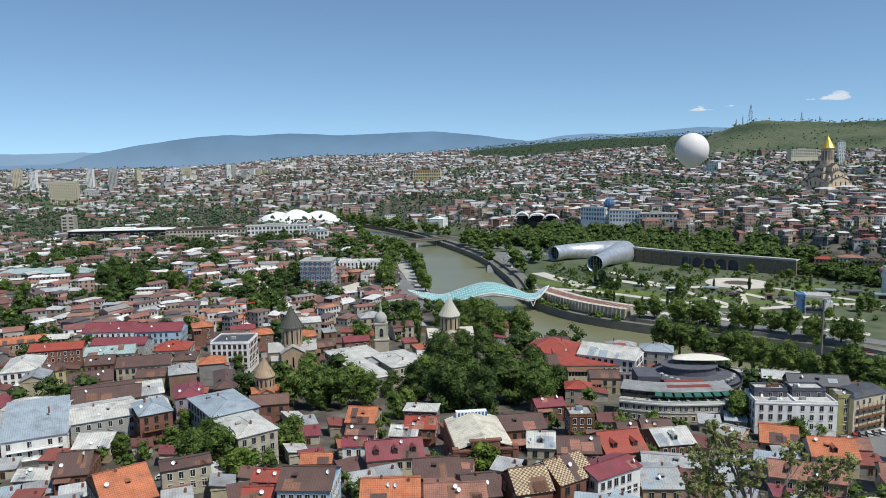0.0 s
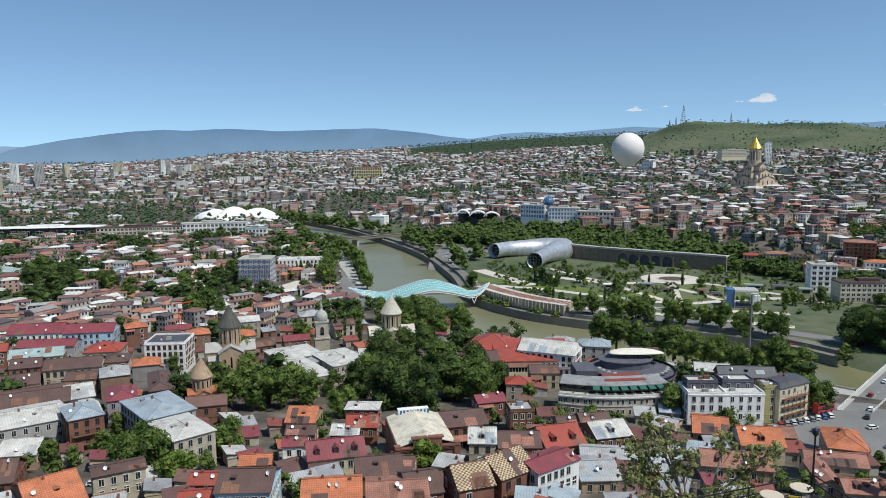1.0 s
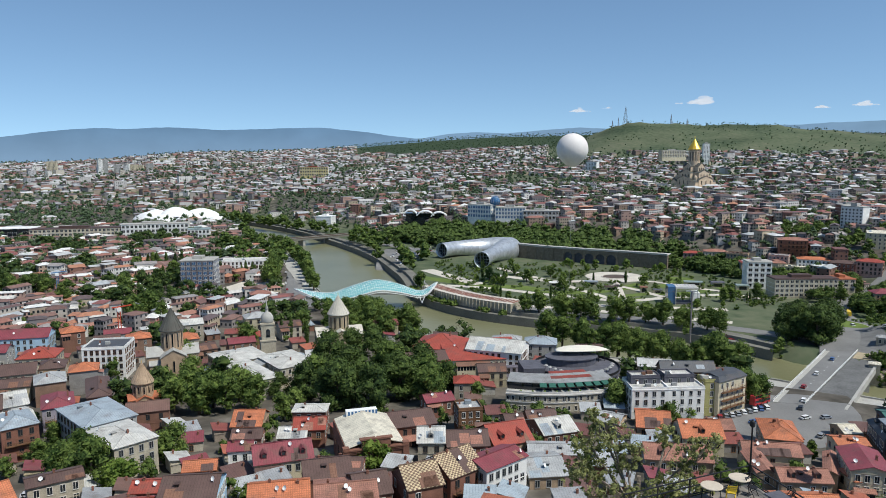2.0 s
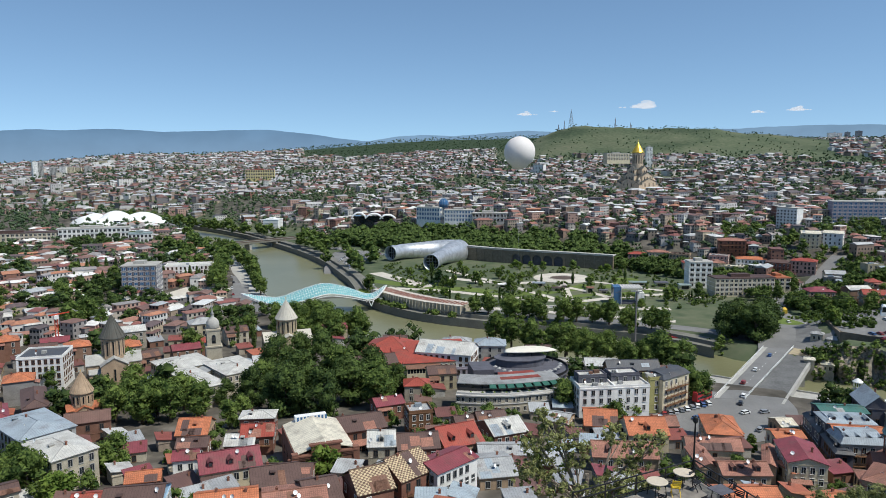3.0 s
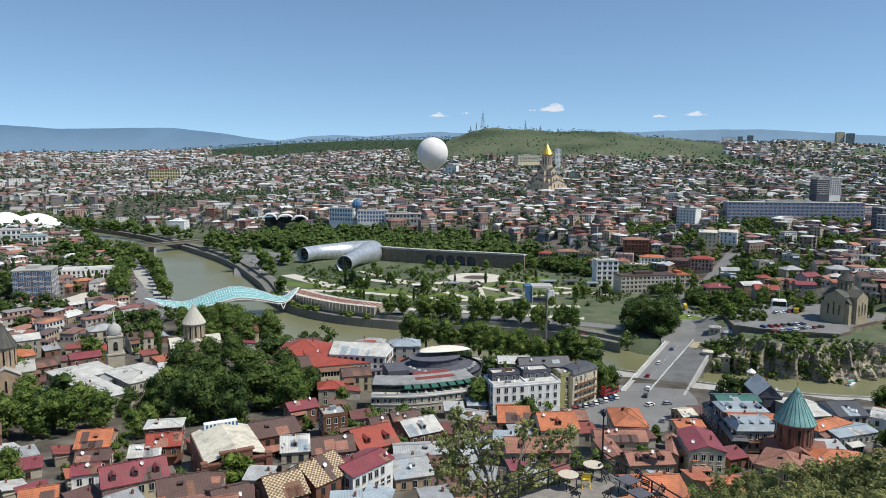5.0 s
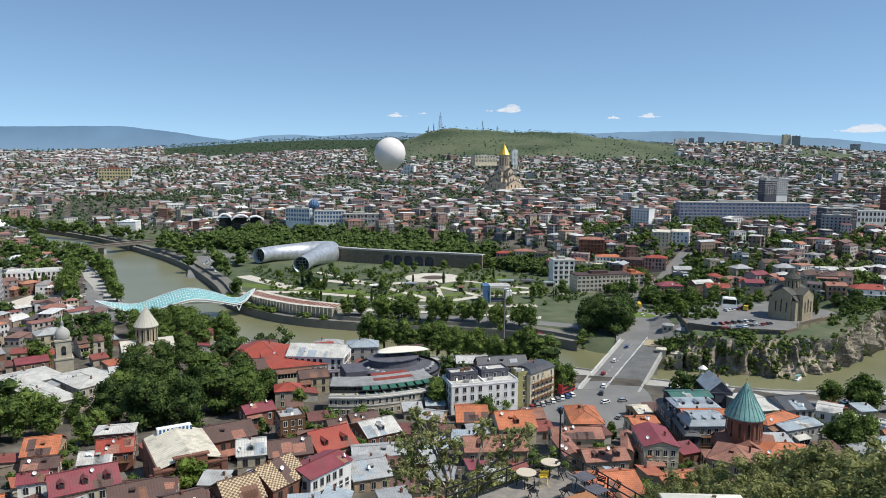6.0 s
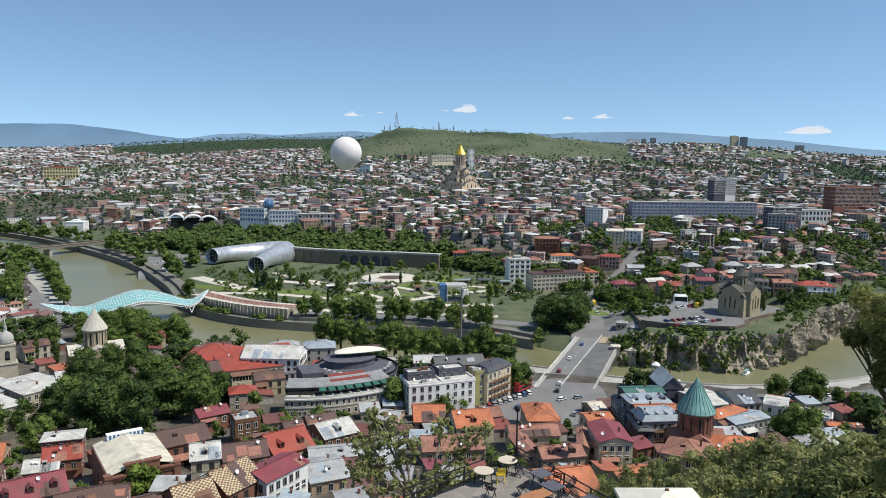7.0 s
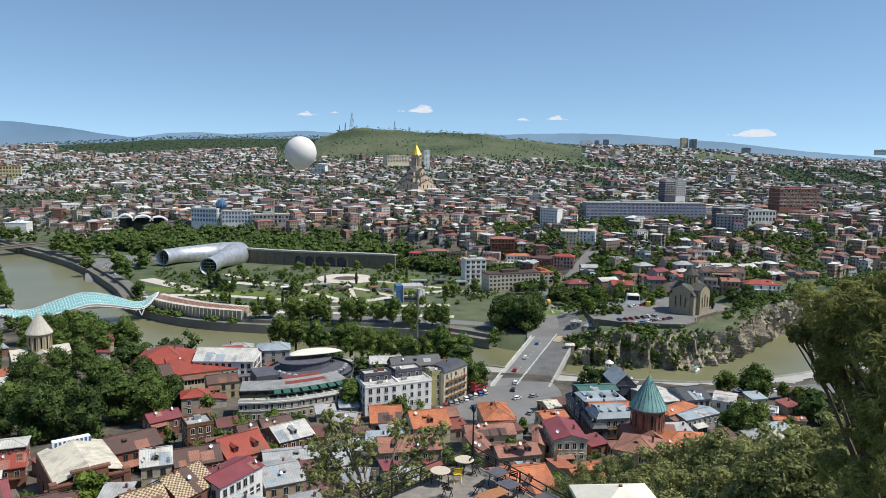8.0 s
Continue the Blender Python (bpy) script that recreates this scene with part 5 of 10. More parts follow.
house(-331, 596, 12, 74, 16, 8.5, 4, 'hip', 'roof_teal', 'wall_cream', bay=3.4)
house(-70, 622, 12, 40, 16, 11, 2, 'flat', 'roof_white', 'wall_white', bay=3.0, chimneys=0)
house(446, 321, 16.0, 24, 12, 13, -38, 'hip', 'roof_red', 'wall_white', balcony=True)
house(436, 347, 26.7, 30, 12, 8, -34, 'gable', 'roof_brown', 'wall_cream')
house(418, 326, 25.1, 12, 9, 7, -34, 'gable', 'roof_tile', 'wall_tan', balcony=True)
house(385, 395, 11.1, 16, 12, 10, -30, 'gable', 'roof_red', 'wall_tan', balcony=True)
house(372, 430, 7.4, 18, 12, 10, -20, 'hip', 'roof_maroon', 'wall_tan', balcony=True)
house(352, 560, 10.6, 16, 12, 9, -20, 'hip', 'roof_red', 'wall_tan')
house(366, 545, 12.1, 14, 11, 9, -24, 'hip', 'roof_tile', 'wall_cream')

# ---- landmarks ----
def cross_on(bm, x, y, z, s=1.0):
    block(bm, x - 0.08 * s, x + 0.08 * s, y - 0.08 * s, y + 0.08 * s, z - 0.4 * s, z + 2.0 * s)
    block(bm, x - 0.6 * s, x + 0.6 * s, y - 0.07 * s, y + 0.07 * s, z + 1.1 * s, z + 1.27 * s)


def gable_bar(bm, x0, x1, y0, y1, z0, z1, zr, along, roof=1, over=0.4):
    """A gabled hall; the ridge runs along x or y."""
    block(bm, x0, x1, y0, y1, z0, z1)
    o = over
    if along == "x":
        ym = (y0 + y1) / 2
        for s in (x0, x1):
            bm.faces.new([bm.verts.new(p) for p in ((s, y0, z1), (s, y1, z1), (s, ym, zr))])
        for ya, sg in ((y0 - o, 1), (y1 + o, -1)):
            q = [(x0 - o, ya, z1 - 0.1), (x1 + o, ya, z1 - 0.1), (x1 + o, ym, zr), (x0 - o, ym, zr)]
            lo = [bm.verts.new(p) for p in q]
            hi = [bm.verts.new((p[0], p[1], p[2] + 0.25)) for p in q]
            bm.faces.new(hi).material_index = roof
            for i in range(4):
                bm.faces.new((lo[i], lo[(i + 1) % 4], hi[(i + 1) % 4], hi[i])).material_index = roof
    else:
        xm = (x0 + x1) / 2
        for s in (y0, y1):
            bm.faces.new([bm.verts.new(p) for p in ((x0, s, z1), (x1, s, z1), (xm, s, zr))])
        for xa in (x0 - o, x1 + o):
            q = [(xa, y0 - o, z1 - 0.1), (xa, y1 + o, z1 - 0.1), (xm, y1 + o, zr), (xm, y0 - o, zr)]
            lo = [bm.verts.new(p) for p in q]
            hi = [bm.verts.new((p[0], p[1], p[2] + 0.25)) for p in q]
            bm.faces.new(hi).material_index = roof
            for i in range(4):
                bm.faces.new((lo[i], lo[(i + 1) % 4], hi[(i + 1) % 4], hi[i])).material_index = roof


def church(x, y, z, yaw, width, length, body_h, drum_r, drum_h, cone_h, stone, roof, cone, label, aisles=True, sides=28, ribs=16, base=8, low=0.66):
    """A domed cross church: halls, drum with niches, ribbed cone, cross."""
    ob = empty("church", x, y, z, yaw)
    claim(x, y, length * 1.1, width * 1.3, yaw)
    arm = width * 0.36
    rise = arm * 0.62
    bm = bmesh.new()
    gable_bar(bm, -length / 2, length / 2, -arm, arm, -base, body_h, body_h + rise, "x")
    part("nave", bm, [stone, roof], ob)
    bm = bmesh.new()
    gable_bar(bm, -arm, arm, -width * 0.62, width * 0.62, -base, body_h - 0.05, body_h + rise - 0.05, "y")
    part("transept", bm, [stone, roof], ob)
    if aisles:
        for s in (-1, 1):
            for t in (-1, 1):
                bm = bmesh.new()
                y0, y1 = sorted((s * arm * 0.99, s * width * 0.5))
                x0, x1 = sorted((t * arm * 0.99, t * length * 0.46))
                block(bm, x0, x1, y0, y1, -base, body_h * low)
                ya, yb = (s * arm * 0.99, s * (width * 0.5 + 0.4))
                q = [(x0 - 0.2, yb, body_h * low), (x1 + 0.2, yb, body_h * low), (x1 + 0.2, ya, body_h * (low + 0.16)), (x0 - 0.2, ya, body_h * (low + 0.16))]
                lo, hi = [bm.verts.new(p) for p in q], [bm.verts.new((p[0], p[1], p[2] + 0.3)) for p in q]
                bm.faces.new(hi).material_index = 1
                for i in range(4):
                    bm.faces.new((lo[i], lo[(i + 1) % 4], hi[(i + 1) % 4], hi[i])).material_index = 1
                part("aisle", bm, [stone, roof], ob)
    # windows, slim and dark, with raised arches
    for yaw_, off, span in ((0, width * 0.62, arm), (180, width * 0.62, arm), (90, length / 2, arm), (-90, length / 2, arm)):
        for u in (-0.45, 0.0, 0.45):
            bm = bmesh.new()
            hh = body_h * (0.36 if u else 0.46)
            block(bm, -0.42, 0.42, -0.09, 0.1, 0, hh, mat=1)
            for s in (-1, 1):
                block(bm, s * 0.5 - 0.1, s * 0.5 + 0.1, -0.22, 0.1, -0.1, hh)
            lathe_half = [(math.cos(a) * 0.52, hh + math.sin(a) * 0.52) for a in np.linspace(0, math.pi, 7)]
            for (xa, za), (xb, zb) in zip(lathe_half[:-1], lathe_half[1:]):
                beam(bm, (xa, -0.08, za), (xb, -0.08, zb), 0.22)
            w_ = part("window", bm, [stone, "pane_dark"], ob)
            w_.matrix_basis = pose(0, 0, 0, 0, 0, yaw_) @ pose(u * span * 1.2, -off, body_h * 0.36)
    zt = body_h + rise * 0.55
    bm = bmesh.new()
    lathe(bm, [(drum_r * 1.06, zt - 3), (drum_r * 1.06, zt + 0.5), (drum_r, zt + 0.5), (drum_r, zt + drum_h - 0.7), (drum_r * 1.07, zt + drum_h - 0.55), (drum_r * 1.07, zt + drum_h)], sides)
    part("drum", bm, stone, ob)
    n = 12
    hw = 0.13 * 2 * math.pi * drum_r / n
    for k in range(n):
        a = 2 * math.pi * k / n
        niche = bmesh.new()
        vs = [niche.verts.new((du, -0.03, zz)) for du, zz in ((-hw, zt + 1.3), (hw, zt + 1.3), (hw, zt + drum_h - 1.2 - hw), (hw * 0.6, zt + drum_h - 1.2 - hw * 0.2), (0, zt + drum_h - 1.2), (-hw * 0.6, zt + drum_h - 1.2 - hw * 0.2), (-hw, zt + drum_h - 1.2 - hw))]
        ext = bmesh.ops.extrude_face_region(niche, geom=[niche.faces.new(vs)])
        for v in [g for g in ext["geom"] if isinstance(g, bmesh.types.BMVert)]:
            v.co.y += 0.2
        w_ = part("drum_window", niche, "pane_dark", ob)
        w_.matrix_basis = pose(drum_r * math.cos(a), drum_r * math.sin(a), 0, 0, 0, math.degrees(a) + 90)
        post = bmesh.new()
        lathe(post, [(0.28, zt + 0.6), (0.28, zt + drum_h - 0.9)], 6, 0, math.cos(a + math.pi / n) * drum_r, math.sin(a + math.pi / n) * drum_r)
        part("colonnette", post, stone, ob)
    bm = bmesh.new()
    z0 = zt + drum_h
    lathe(bm, [(drum_r * 1.16, z0 - 0.15), (drum_r * 1.16, z0 + 0.15), (drum_r * 0.60, z0 + cone_h * 0.5), (0.12, z0 + cone_h)], sides)
    cone_ = part("cone_roof", bm, cone, ob)
    for k in range(ribs):
        a = 2 * math.pi * k / ribs
        bm = bmesh.new()
        beam(bm, (math.cos(a) * drum_r * 1.17, math.sin(a) * drum_r * 1.17, z0 + 0.15), (math.cos(a) * 0.15, math.sin(a) * 0.15, z0 + cone_h + 0.05), 0.16)
        part("rib", bm, cone, cone_)
    bm = bmesh.new()
    cross_on(bm, 0, 0, z0 + cone_h, 0.8 * drum_r / 5)
    part("cross", bm, "gold", ob)
    return tagged(ob, label, "church")


M["cone_grey"] = seamed("cone_grey", (0.125, 0.125, 0.11), 0.8, 0.8, 0.25)
church(3, 377, 10, 8, 17, 24, 7.6, 5.0, 8.6, 9.6, "stone", "stone_pale", "stone_pale", "tan stone cathedral with a pale cone-roofed dome")
church(-73, 338, 11, 14, 15, 22, 10.5, 4.7, 9.0, 9.8, "wall_tan", "roof_white", "cone_grey", "brick church with a grey cone dome and pale roofs")
church(-73, 284, 12.5, 20, 8, 11, 6.2, 3.6, 5.2, 7.4, "wall_tan", "roof_orange", "wall_tan", "small brick church with orange tiled roofs and brick cone", aisles=False)
church(174, 163.5, 15.5, -30, 13, 17, 8.0, 5.2, 7.4, 10.6, "wall_brick", "roof_tile", "verdigris", "dark brick church with a turquoise ribbed cone dome", sides=32, ribs=24)
church(360.5, 309.5, 17.6, 13, 16.5, 22, 16.4, 4.2, 6.6, 5.4, "stone", "cone_grey", "cone_grey", "sandstone church with a grey cone dome on the river cliff", base=4, low=0.8)


def great_cathedral(x, y, z, yaw):
    """Hilltop cathedral in stepped cross-shaped tiers, with a tall drum and a gilded cone."""
    ob = empty("cathedral", x, y, z, yaw)
    claim(x, y, 66, 66, yaw)
    bm = bmesh.new()
    block(bm, -27, 27, -32, 32, -14, 4, taper=0.6)
    part("podium", bm, "stone_warm", ob)
    for wide, reach_x, reach_y, eaves, ridge in ((30, 20, 27, 15, 20.5), (21, 17, 22.5, 25, 30), (13, 12.5, 16.5, 35, 40.5)):
        for al in "xy":
            bm = bmesh.new()
            if al == "x":
                gable_bar(bm, -reach_x, reach_x, -wide / 2, wide / 2, 4, eaves, ridge, "x", over=0.6)
            else:
                gable_bar(bm, -wide / 2 + 0.1, wide / 2 - 0.1, -reach_y, reach_y, 4, eaves - 0.1, ridge - 0.1, "y", over=0.6)
            part("tier", bm, ["stone_warm", "cone_grey"], ob)
            for s in (-1, 1):
                for u in (-0.3, 0.0, 0.3):
                    bm = bmesh.new()
                    block(bm, -0.75, 0.75, -0.25, 0.2, 0, 5.2)
                    lathe(bm, [(0.75, 5.2), (0.5, 5.9), (0.05, 6.2)], 8, cap=False)
                    w_ = part("window", bm, "pane_dark", ob)
                    off = reach_x if al == "x" else reach_y
                    w_.matrix_basis = pose(0, 0, 0, 0, 0, (90 if al == "x" else 0) + (180 if s > 0 else 0)) @ pose(u * wide, -off, eaves - 8.0)
    for sx in (-1, 1):
        for sy in (-1, 1):
            cx, cy = sx * 15.5, sy * 20.5
            bm = bmesh.new()
            gable_bar(bm, cx - 6, cx + 6, cy - 6, cy + 6, 2, 11, 14.5, "x", over=0.4)
            part("chapel", bm, ["stone_warm", "cone_grey"], ob)
            bm = bmesh.new()
            lathe(bm, [(2.5, 12), (2.5, 18), (2.9, 18), (0.1, 22.5)], 12, 0, cx, cy)
            part("turret", bm, ["stone_warm", "pane_dark"], ob)
    bm = bmesh.new()
    lathe(bm, [(9.2, 36), (9.2, 42.5), (8.0, 42.5), (8.0, 60), (8.9, 61), (8.9, 62)], 24)
    part("drum", bm, "stone_warm", ob)
    for k in range(12):
        a = 2 * math.pi * k / 12
        bm = bmesh.new()
        block(bm, -0.95, 0.95, -0.1, 0.3, 44, 57.5)
        w_ = part("drum_window", bm, "stone_dark", ob)
        w_.matrix_basis = pose(8.0 * math.cos(a), 8.0 * math.sin(a), 0, 0, 0, math.degrees(a) + 90)
        bm = bmesh.new()
        lathe(bm, [(0.55, 42.5), (0.55, 60)], 6, 0, math.cos(a + 0.2618) * 8.1, math.sin(a + 0.2618) * 8.1)
        part("colonnette", bm, "stone_warm", ob)
    bm = bmesh.new()
    lathe(bm, [(10.2, 61.8), (10.2, 62.4), (5.0, 71), (0.3, 79)], 12)
    part("gilded_cone", bm, "gold", ob, "bright gilded cone roof")
    bm = bmesh.new()
    cross_on(bm, 0, 0, 79, 2.2)
    part("cross", bm, "gold", ob)
    return tagged(ob, "huge tiered sandstone cathedral with a gilded cone dome", "cathedral")


great_cathedral(577, 1088, 55, 17)


def bell_tower(x, y, z):
    ob = empty("bell_tower", x, y, z, 10)
    claim(x, y, 9, 9)
    bm = bmesh.new()
    block(bm, -3.6, 3.6, -3.6, 3.6, -4, 11)
    block(bm, -3.9, 3.9, -3.9, 3.9, 11, 11.7)
    block(bm, -3.1, 3.1, -3.1, 3.1, 11.7, 19)
    block(bm, -3.4, 3.4, -3.4, 3.4, 19, 19.7)
    part("shaft", bm, "wall_stone", ob)
    for a in (0, 90, 180, 270):
        bm = bmesh.new()
        block(bm, -0.9, 0.9, -0.12, 0.1, 13, 16.2)
        lathe(bm, [(0.9, 16.2), (0.6, 16.8), (0.05, 17.1)], 10, cap=False)
        w_ = part("belfry_opening", bm, "pane_dark", ob)
        w_.matrix_basis = pose(0, 0, 0, 0, 0, a) @ pose(0, -3.1, 0)
    bm = bmesh.new()
    lathe(bm, [(2.9, 19.6), (2.9, 20.6), (3.1, 21.4), (2.9, 22.8), (2.0, 24.2), (0.7, 25.0), (0.7, 26.4), (0.9, 26.6), (0.25, 28), (0.06, 32)], 18)
    part("cupola", bm, "concrete", ob, "grey domed cupola with a thin spire", flat=False)
    return tagged(ob, "pale stone bell tower with a grey dome and spire", "bell tower")


bell_tower(-31.5, 352, 11)


# ---- the glass footbridge ----
def glass_canopy_material():
    m, n, l, b = node_material("canopy_glass")
    b.inputs["Base Color"].default_value = (0.20, 0.50, 0.52, 1)
    b.inputs["Roughness"].default_value = 0.12
    b.inputs["Specular IOR Level"].default_value = 0.7
    b.inputs["Alpha"].default_value = 0.72
    return m


M["canopy_glass"] = glass_canopy_material()


def footbridge():
    """A wave-shaped canopy of glass panes on a white steel net, over an arched deck."""
    A, B = Vector((-26, 507, 0)), Vector((77, 520, 0))
    ob = empty("footbridge", (A.x + B.x) / 2, (A.y + B.y) / 2, 0)
    o = Vector(((A.x + B.x) / 2, (A.y + B.y) / 2, 0))
    ax = (B - A)
    side = Vector((-ax.y, ax.x, 0)).normalized()
    us = [0, 0.10, 0.25, 0.40, 0.56, 0.72, 0.87, 0.95, 1.0]
    zs = [18.5, 13.5, 8.6, 12.5, 16.4, 13.2, 8.2, 12.0, 19.5]

    def at(u, v):
        c = np.interp(np.clip(u + np.linspace(-0.05, 0.05, 9), 0, 1), us, zs).mean()
        W = 11.5 * max(0.0, math.sin(math.pi * u)) ** 0.55
        return A + ax * u + side * (v * W) - o + Vector((0, 0, c + 4.6 * math.sin(math.pi * u) ** 0.8 * (1 - v * v) + 1.0 * (v + 1) * math.sin(math.pi * u)))

    nu, nv = 64, 10
    P = [[at(i / nu, -1 + 2 * j / nv) for j in range(nv + 1)] for i in range(nu + 1)]
    V = []
    for i in range(nu):
        for j in range(nv):
            q = [P[i][j], P[i + 1][j], P[i + 1][j + 1], P[i][j + 1]]
            c = sum(q, Vector()) / 4
            V += [tuple(c + (p - c) * 0.94) for p in q]
    g = new("glass_panes", quads_mesh("glass_panes", np.array(V), "canopy_glass"))
    g.parent = ob
    tagged(g, "turquoise glass panes", kind="stuff")
    bm = bmesh.new()
    for i in range(nu + 1):
        for j in range(nv):
            if (P[i][j] - P[i][j + 1]).length > 0.3:
                beam(bm, P[i][j], P[i][j + 1], 0.13)
    for j in range(1, nv):
        for i in range(nu):
            beam(bm, P[i][j], P[i + 1][j], 0.13)
    part("steel_net", bm, "white_paint", ob)
    for j in (0, nv):
        bm = bmesh.new()
        for i in range(nu):
            beam(bm, P[i][j], P[i + 1][j], 0.55)
        part("edge_tube", bm, "white_paint", ob, "white steel edge tube")
        bm = bmesh.new()
        low = [p[j] - Vector((0, 0, 1.5 * math.sin(math.pi * k / nu) ** 0.3 if 0 < k < nu else 0)) for k, p in enumerate(P)]
        for i in range(nu):
            beam(bm, low[i], low[i + 1], 0.36)
            if i:
                beam(bm, P[i][j], low[i], 0.24)
        part("lower_chord", bm, "white_paint", ob, "white lower chord with short struts")
    for u in (0.25, 0.87):
        for v in (-1, 1):
            bm = bmesh.new()
            p = at(u, v)
            for du in (-2.2, 2.2):
                beam(bm, p + ax.normalized() * du, Vector((p.x, p.y, 4.0)), 0.5)
            part("strut_foot", bm, "white_paint", ob)
    bm = bmesh.new()
    pts = [A + ax * u - o + Vector((0, 0, 7.2 + 4.2 * math.sin(math.pi * u))) for u in np.linspace(-0.04, 1.04, 30)]
    across = Vector((-ax.y, ax.x, 0)).normalized() * 2.6
    rings = [[bm.verts.new(p + across * sx + Vector((0, 0, dz))) for sx, dz in ((-1, 0.45), (1, 0.45), (1, -0.45), (-1, -0.45))] for p in pts]
    for a, b in zip(rings[:-1], rings[1:]):
        for k in range(4):
            bm.faces.new((a[k], a[(k + 1) % 4], b[(k + 1) % 4], b[k]))
    bm.faces.new(rings[0])
    bm.faces.new(list(reversed(rings[-1])))
    bmesh.ops.recalc_face_normals(bm, faces=bm.faces[:])
    part("deck", bm, "concrete", ob)
    claim(o.x, o.y, 112, 26, math.degrees(math.atan2(ax.y, ax.x)))
    return tagged(ob, "wave-shaped footbridge with turquoise glass canopy and white steel", "bridge")


footbridge()


# ---- the two steel tubes of the concert hall ----
def horn(parent, o, knots, radii):
    """A flared tube along a bent line, with a rolled lip and a dark glass wall set back in its mouth."""
    line = curve_points([(x - o[0], y - o[1], z) for x, y, z in knots], 2.5)
    tan = np.gradient(line, axis=0)
    n, k = 48, len(line) - 1
    bm = bmesh.new()
    rings, turns = [], []
    for i in range(k + 1):
        q = Vector(tan[i]).to_track_quat("Z", "Y").to_matrix()
        r = float(np.interp(i / k, np.linspace(0, 1, len(radii)), radii))
        turns.append((q, r))
        rings.append([bm.verts.new(Vector(line[i]) + q @ Vector((math.cos(t) * r, math.sin(t) * r, 0))) for t in np.linspace(0, 2 * math.pi, n, endpoint=False)])
    for r0, r1 in zip(rings[:-1], rings[1:]):
        for i in range(n):
            bm.faces.new((r0[i], r0[(i + 1) % n], r1[(i + 1) % n], r1[i]))
    q, r = turns[0]
    d = Vector(tan[0]).normalized()
    a = Vector(line[0])
    inner = [[bm.verts.new(a + d * off + q @ Vector((math.cos(t) * r * f, math.sin(t) * r * f, 0))) for t in np.linspace(0, 2 * math.pi, n, endpoint=False)] for f, off in ((0.985, -0.25), (0.93, -0.1), (0.9, 5.5))]
    for r0, r1 in ((rings[0], inner[0]), (inner[0], inner[1]), (inner[1], inner[2])):
        for i in range(n):
            bm.faces.new((r0[i], r1[i], r1[(i + 1) % n], r0[(i + 1) % n]))
    bm.faces.new(rings[-1])
    tube = part("tube", bm, "steel_plates", parent, "brushed steel flared tube", flat=False)
    bm = bmesh.new()
    c = a + d * 5.0
    bm.faces.new([bm.verts.new(c + q @ Vector((math.cos(t) * r * 0.91, math.sin(t) * r * 0.91, 0))) for t in np.linspace(0, 2 * math.pi, n, endpoint=False)])
    part("glass_wall", bm, "pane_dark", tube)
    for t in np.linspace(-0.72, 0.72, 5):
        h = math.sqrt(1 - t * t) * r * 0.9
        for p0, p1 in (((t * r, -h, 0), (t * r, h, 0)), ((-h, t * r, 0), (h, t * r, 0))):
            bm = bmesh.new()
            beam(bm, c - d * 0.15 + q @ Vector(p0), c - d * 0.15 + q @ Vector(p1), 0.2)
            part("mullion", bm, "steel", tube)


def plate_material():
    """Brushed steel sheets: each a little lighter or darker, with thin dark joints."""
    m = surface("steel_plates", (0.60, 0.62, 0.64), 0.38, 0.12, 1.5, 0.1, 0.03, metal=0.6)
    n, l, b = m.node_tree.nodes, m.node_tree.links, m.node_tree.nodes["Principled BSDF"]
    geo, vo, hs, mr = n.new("ShaderNodeNewGeometry"), n.new("ShaderNodeTexVoronoi"), n.new("ShaderNodeHueSaturation"), n.new("ShaderNodeMapRange")
    vo.distance, vo.inputs["Scale"].default_value, vo.inputs["Randomness"].default_value = "CHEBYCHEV", 0.33, 0.15
    l.new(geo.outputs["Position"], vo.inputs["Vector"])
    sep = n.new("ShaderNodeSeparateColor")
    l.new(vo.outputs["Color"], sep.inputs[0]), l.new(sep.outputs[0], mr.inputs["Value"])
    mr.inputs["To Min"].default_value, mr.inputs["To Max"].default_value = 0.82, 1.1
    old = b.inputs["Base Color"].links[0].from_socket
    l.new(mr.outputs[0], hs.inputs["Value"]), l.new(old, hs.inputs["Color"]), l.new(hs.outputs[0], b.inputs["Base Color"])
    return m


M["steel_plates"] = plate_material()
hall = tagged(empty("concert_hall", 160, 700, 0), "concert hall of two flared brushed-steel tubes", "concert hall")
horn(hall, (160, 700), [(108.8, 706.7, 15.6), (126.6, 722.0, 15.2), (154.9, 731.8, 13.5), (182.7, 729.5, 12.2)], [7.4, 7.2, 7.7, 8.8, 10.4, 12.0, 12.4])
horn(hall, (160, 700), [(136.0, 640.7, 14.8), (149.1, 663.5, 15.4), (164.4, 688.6, 15.3), (180.8, 712.4, 14.4)], [7.6, 6.6, 6.6, 7.6, 9.6, 11.6, 12.4])
for px_, py_ in ((120, 722), (146, 730), (172, 728), (148, 668), (160, 690), (174, 716)):
    bm = bmesh.new()
    lathe(bm, [(4.0, -4), (3.2, 1), (3.6, 3.0)], 16)
    leg = part("plinth", bm, "concrete", hall)
    leg.matrix_basis = pose(px_ - 160, py_ - 700, 6)
claim(140, 735, 80, 34), claim(162, 690, 50, 110, 60)


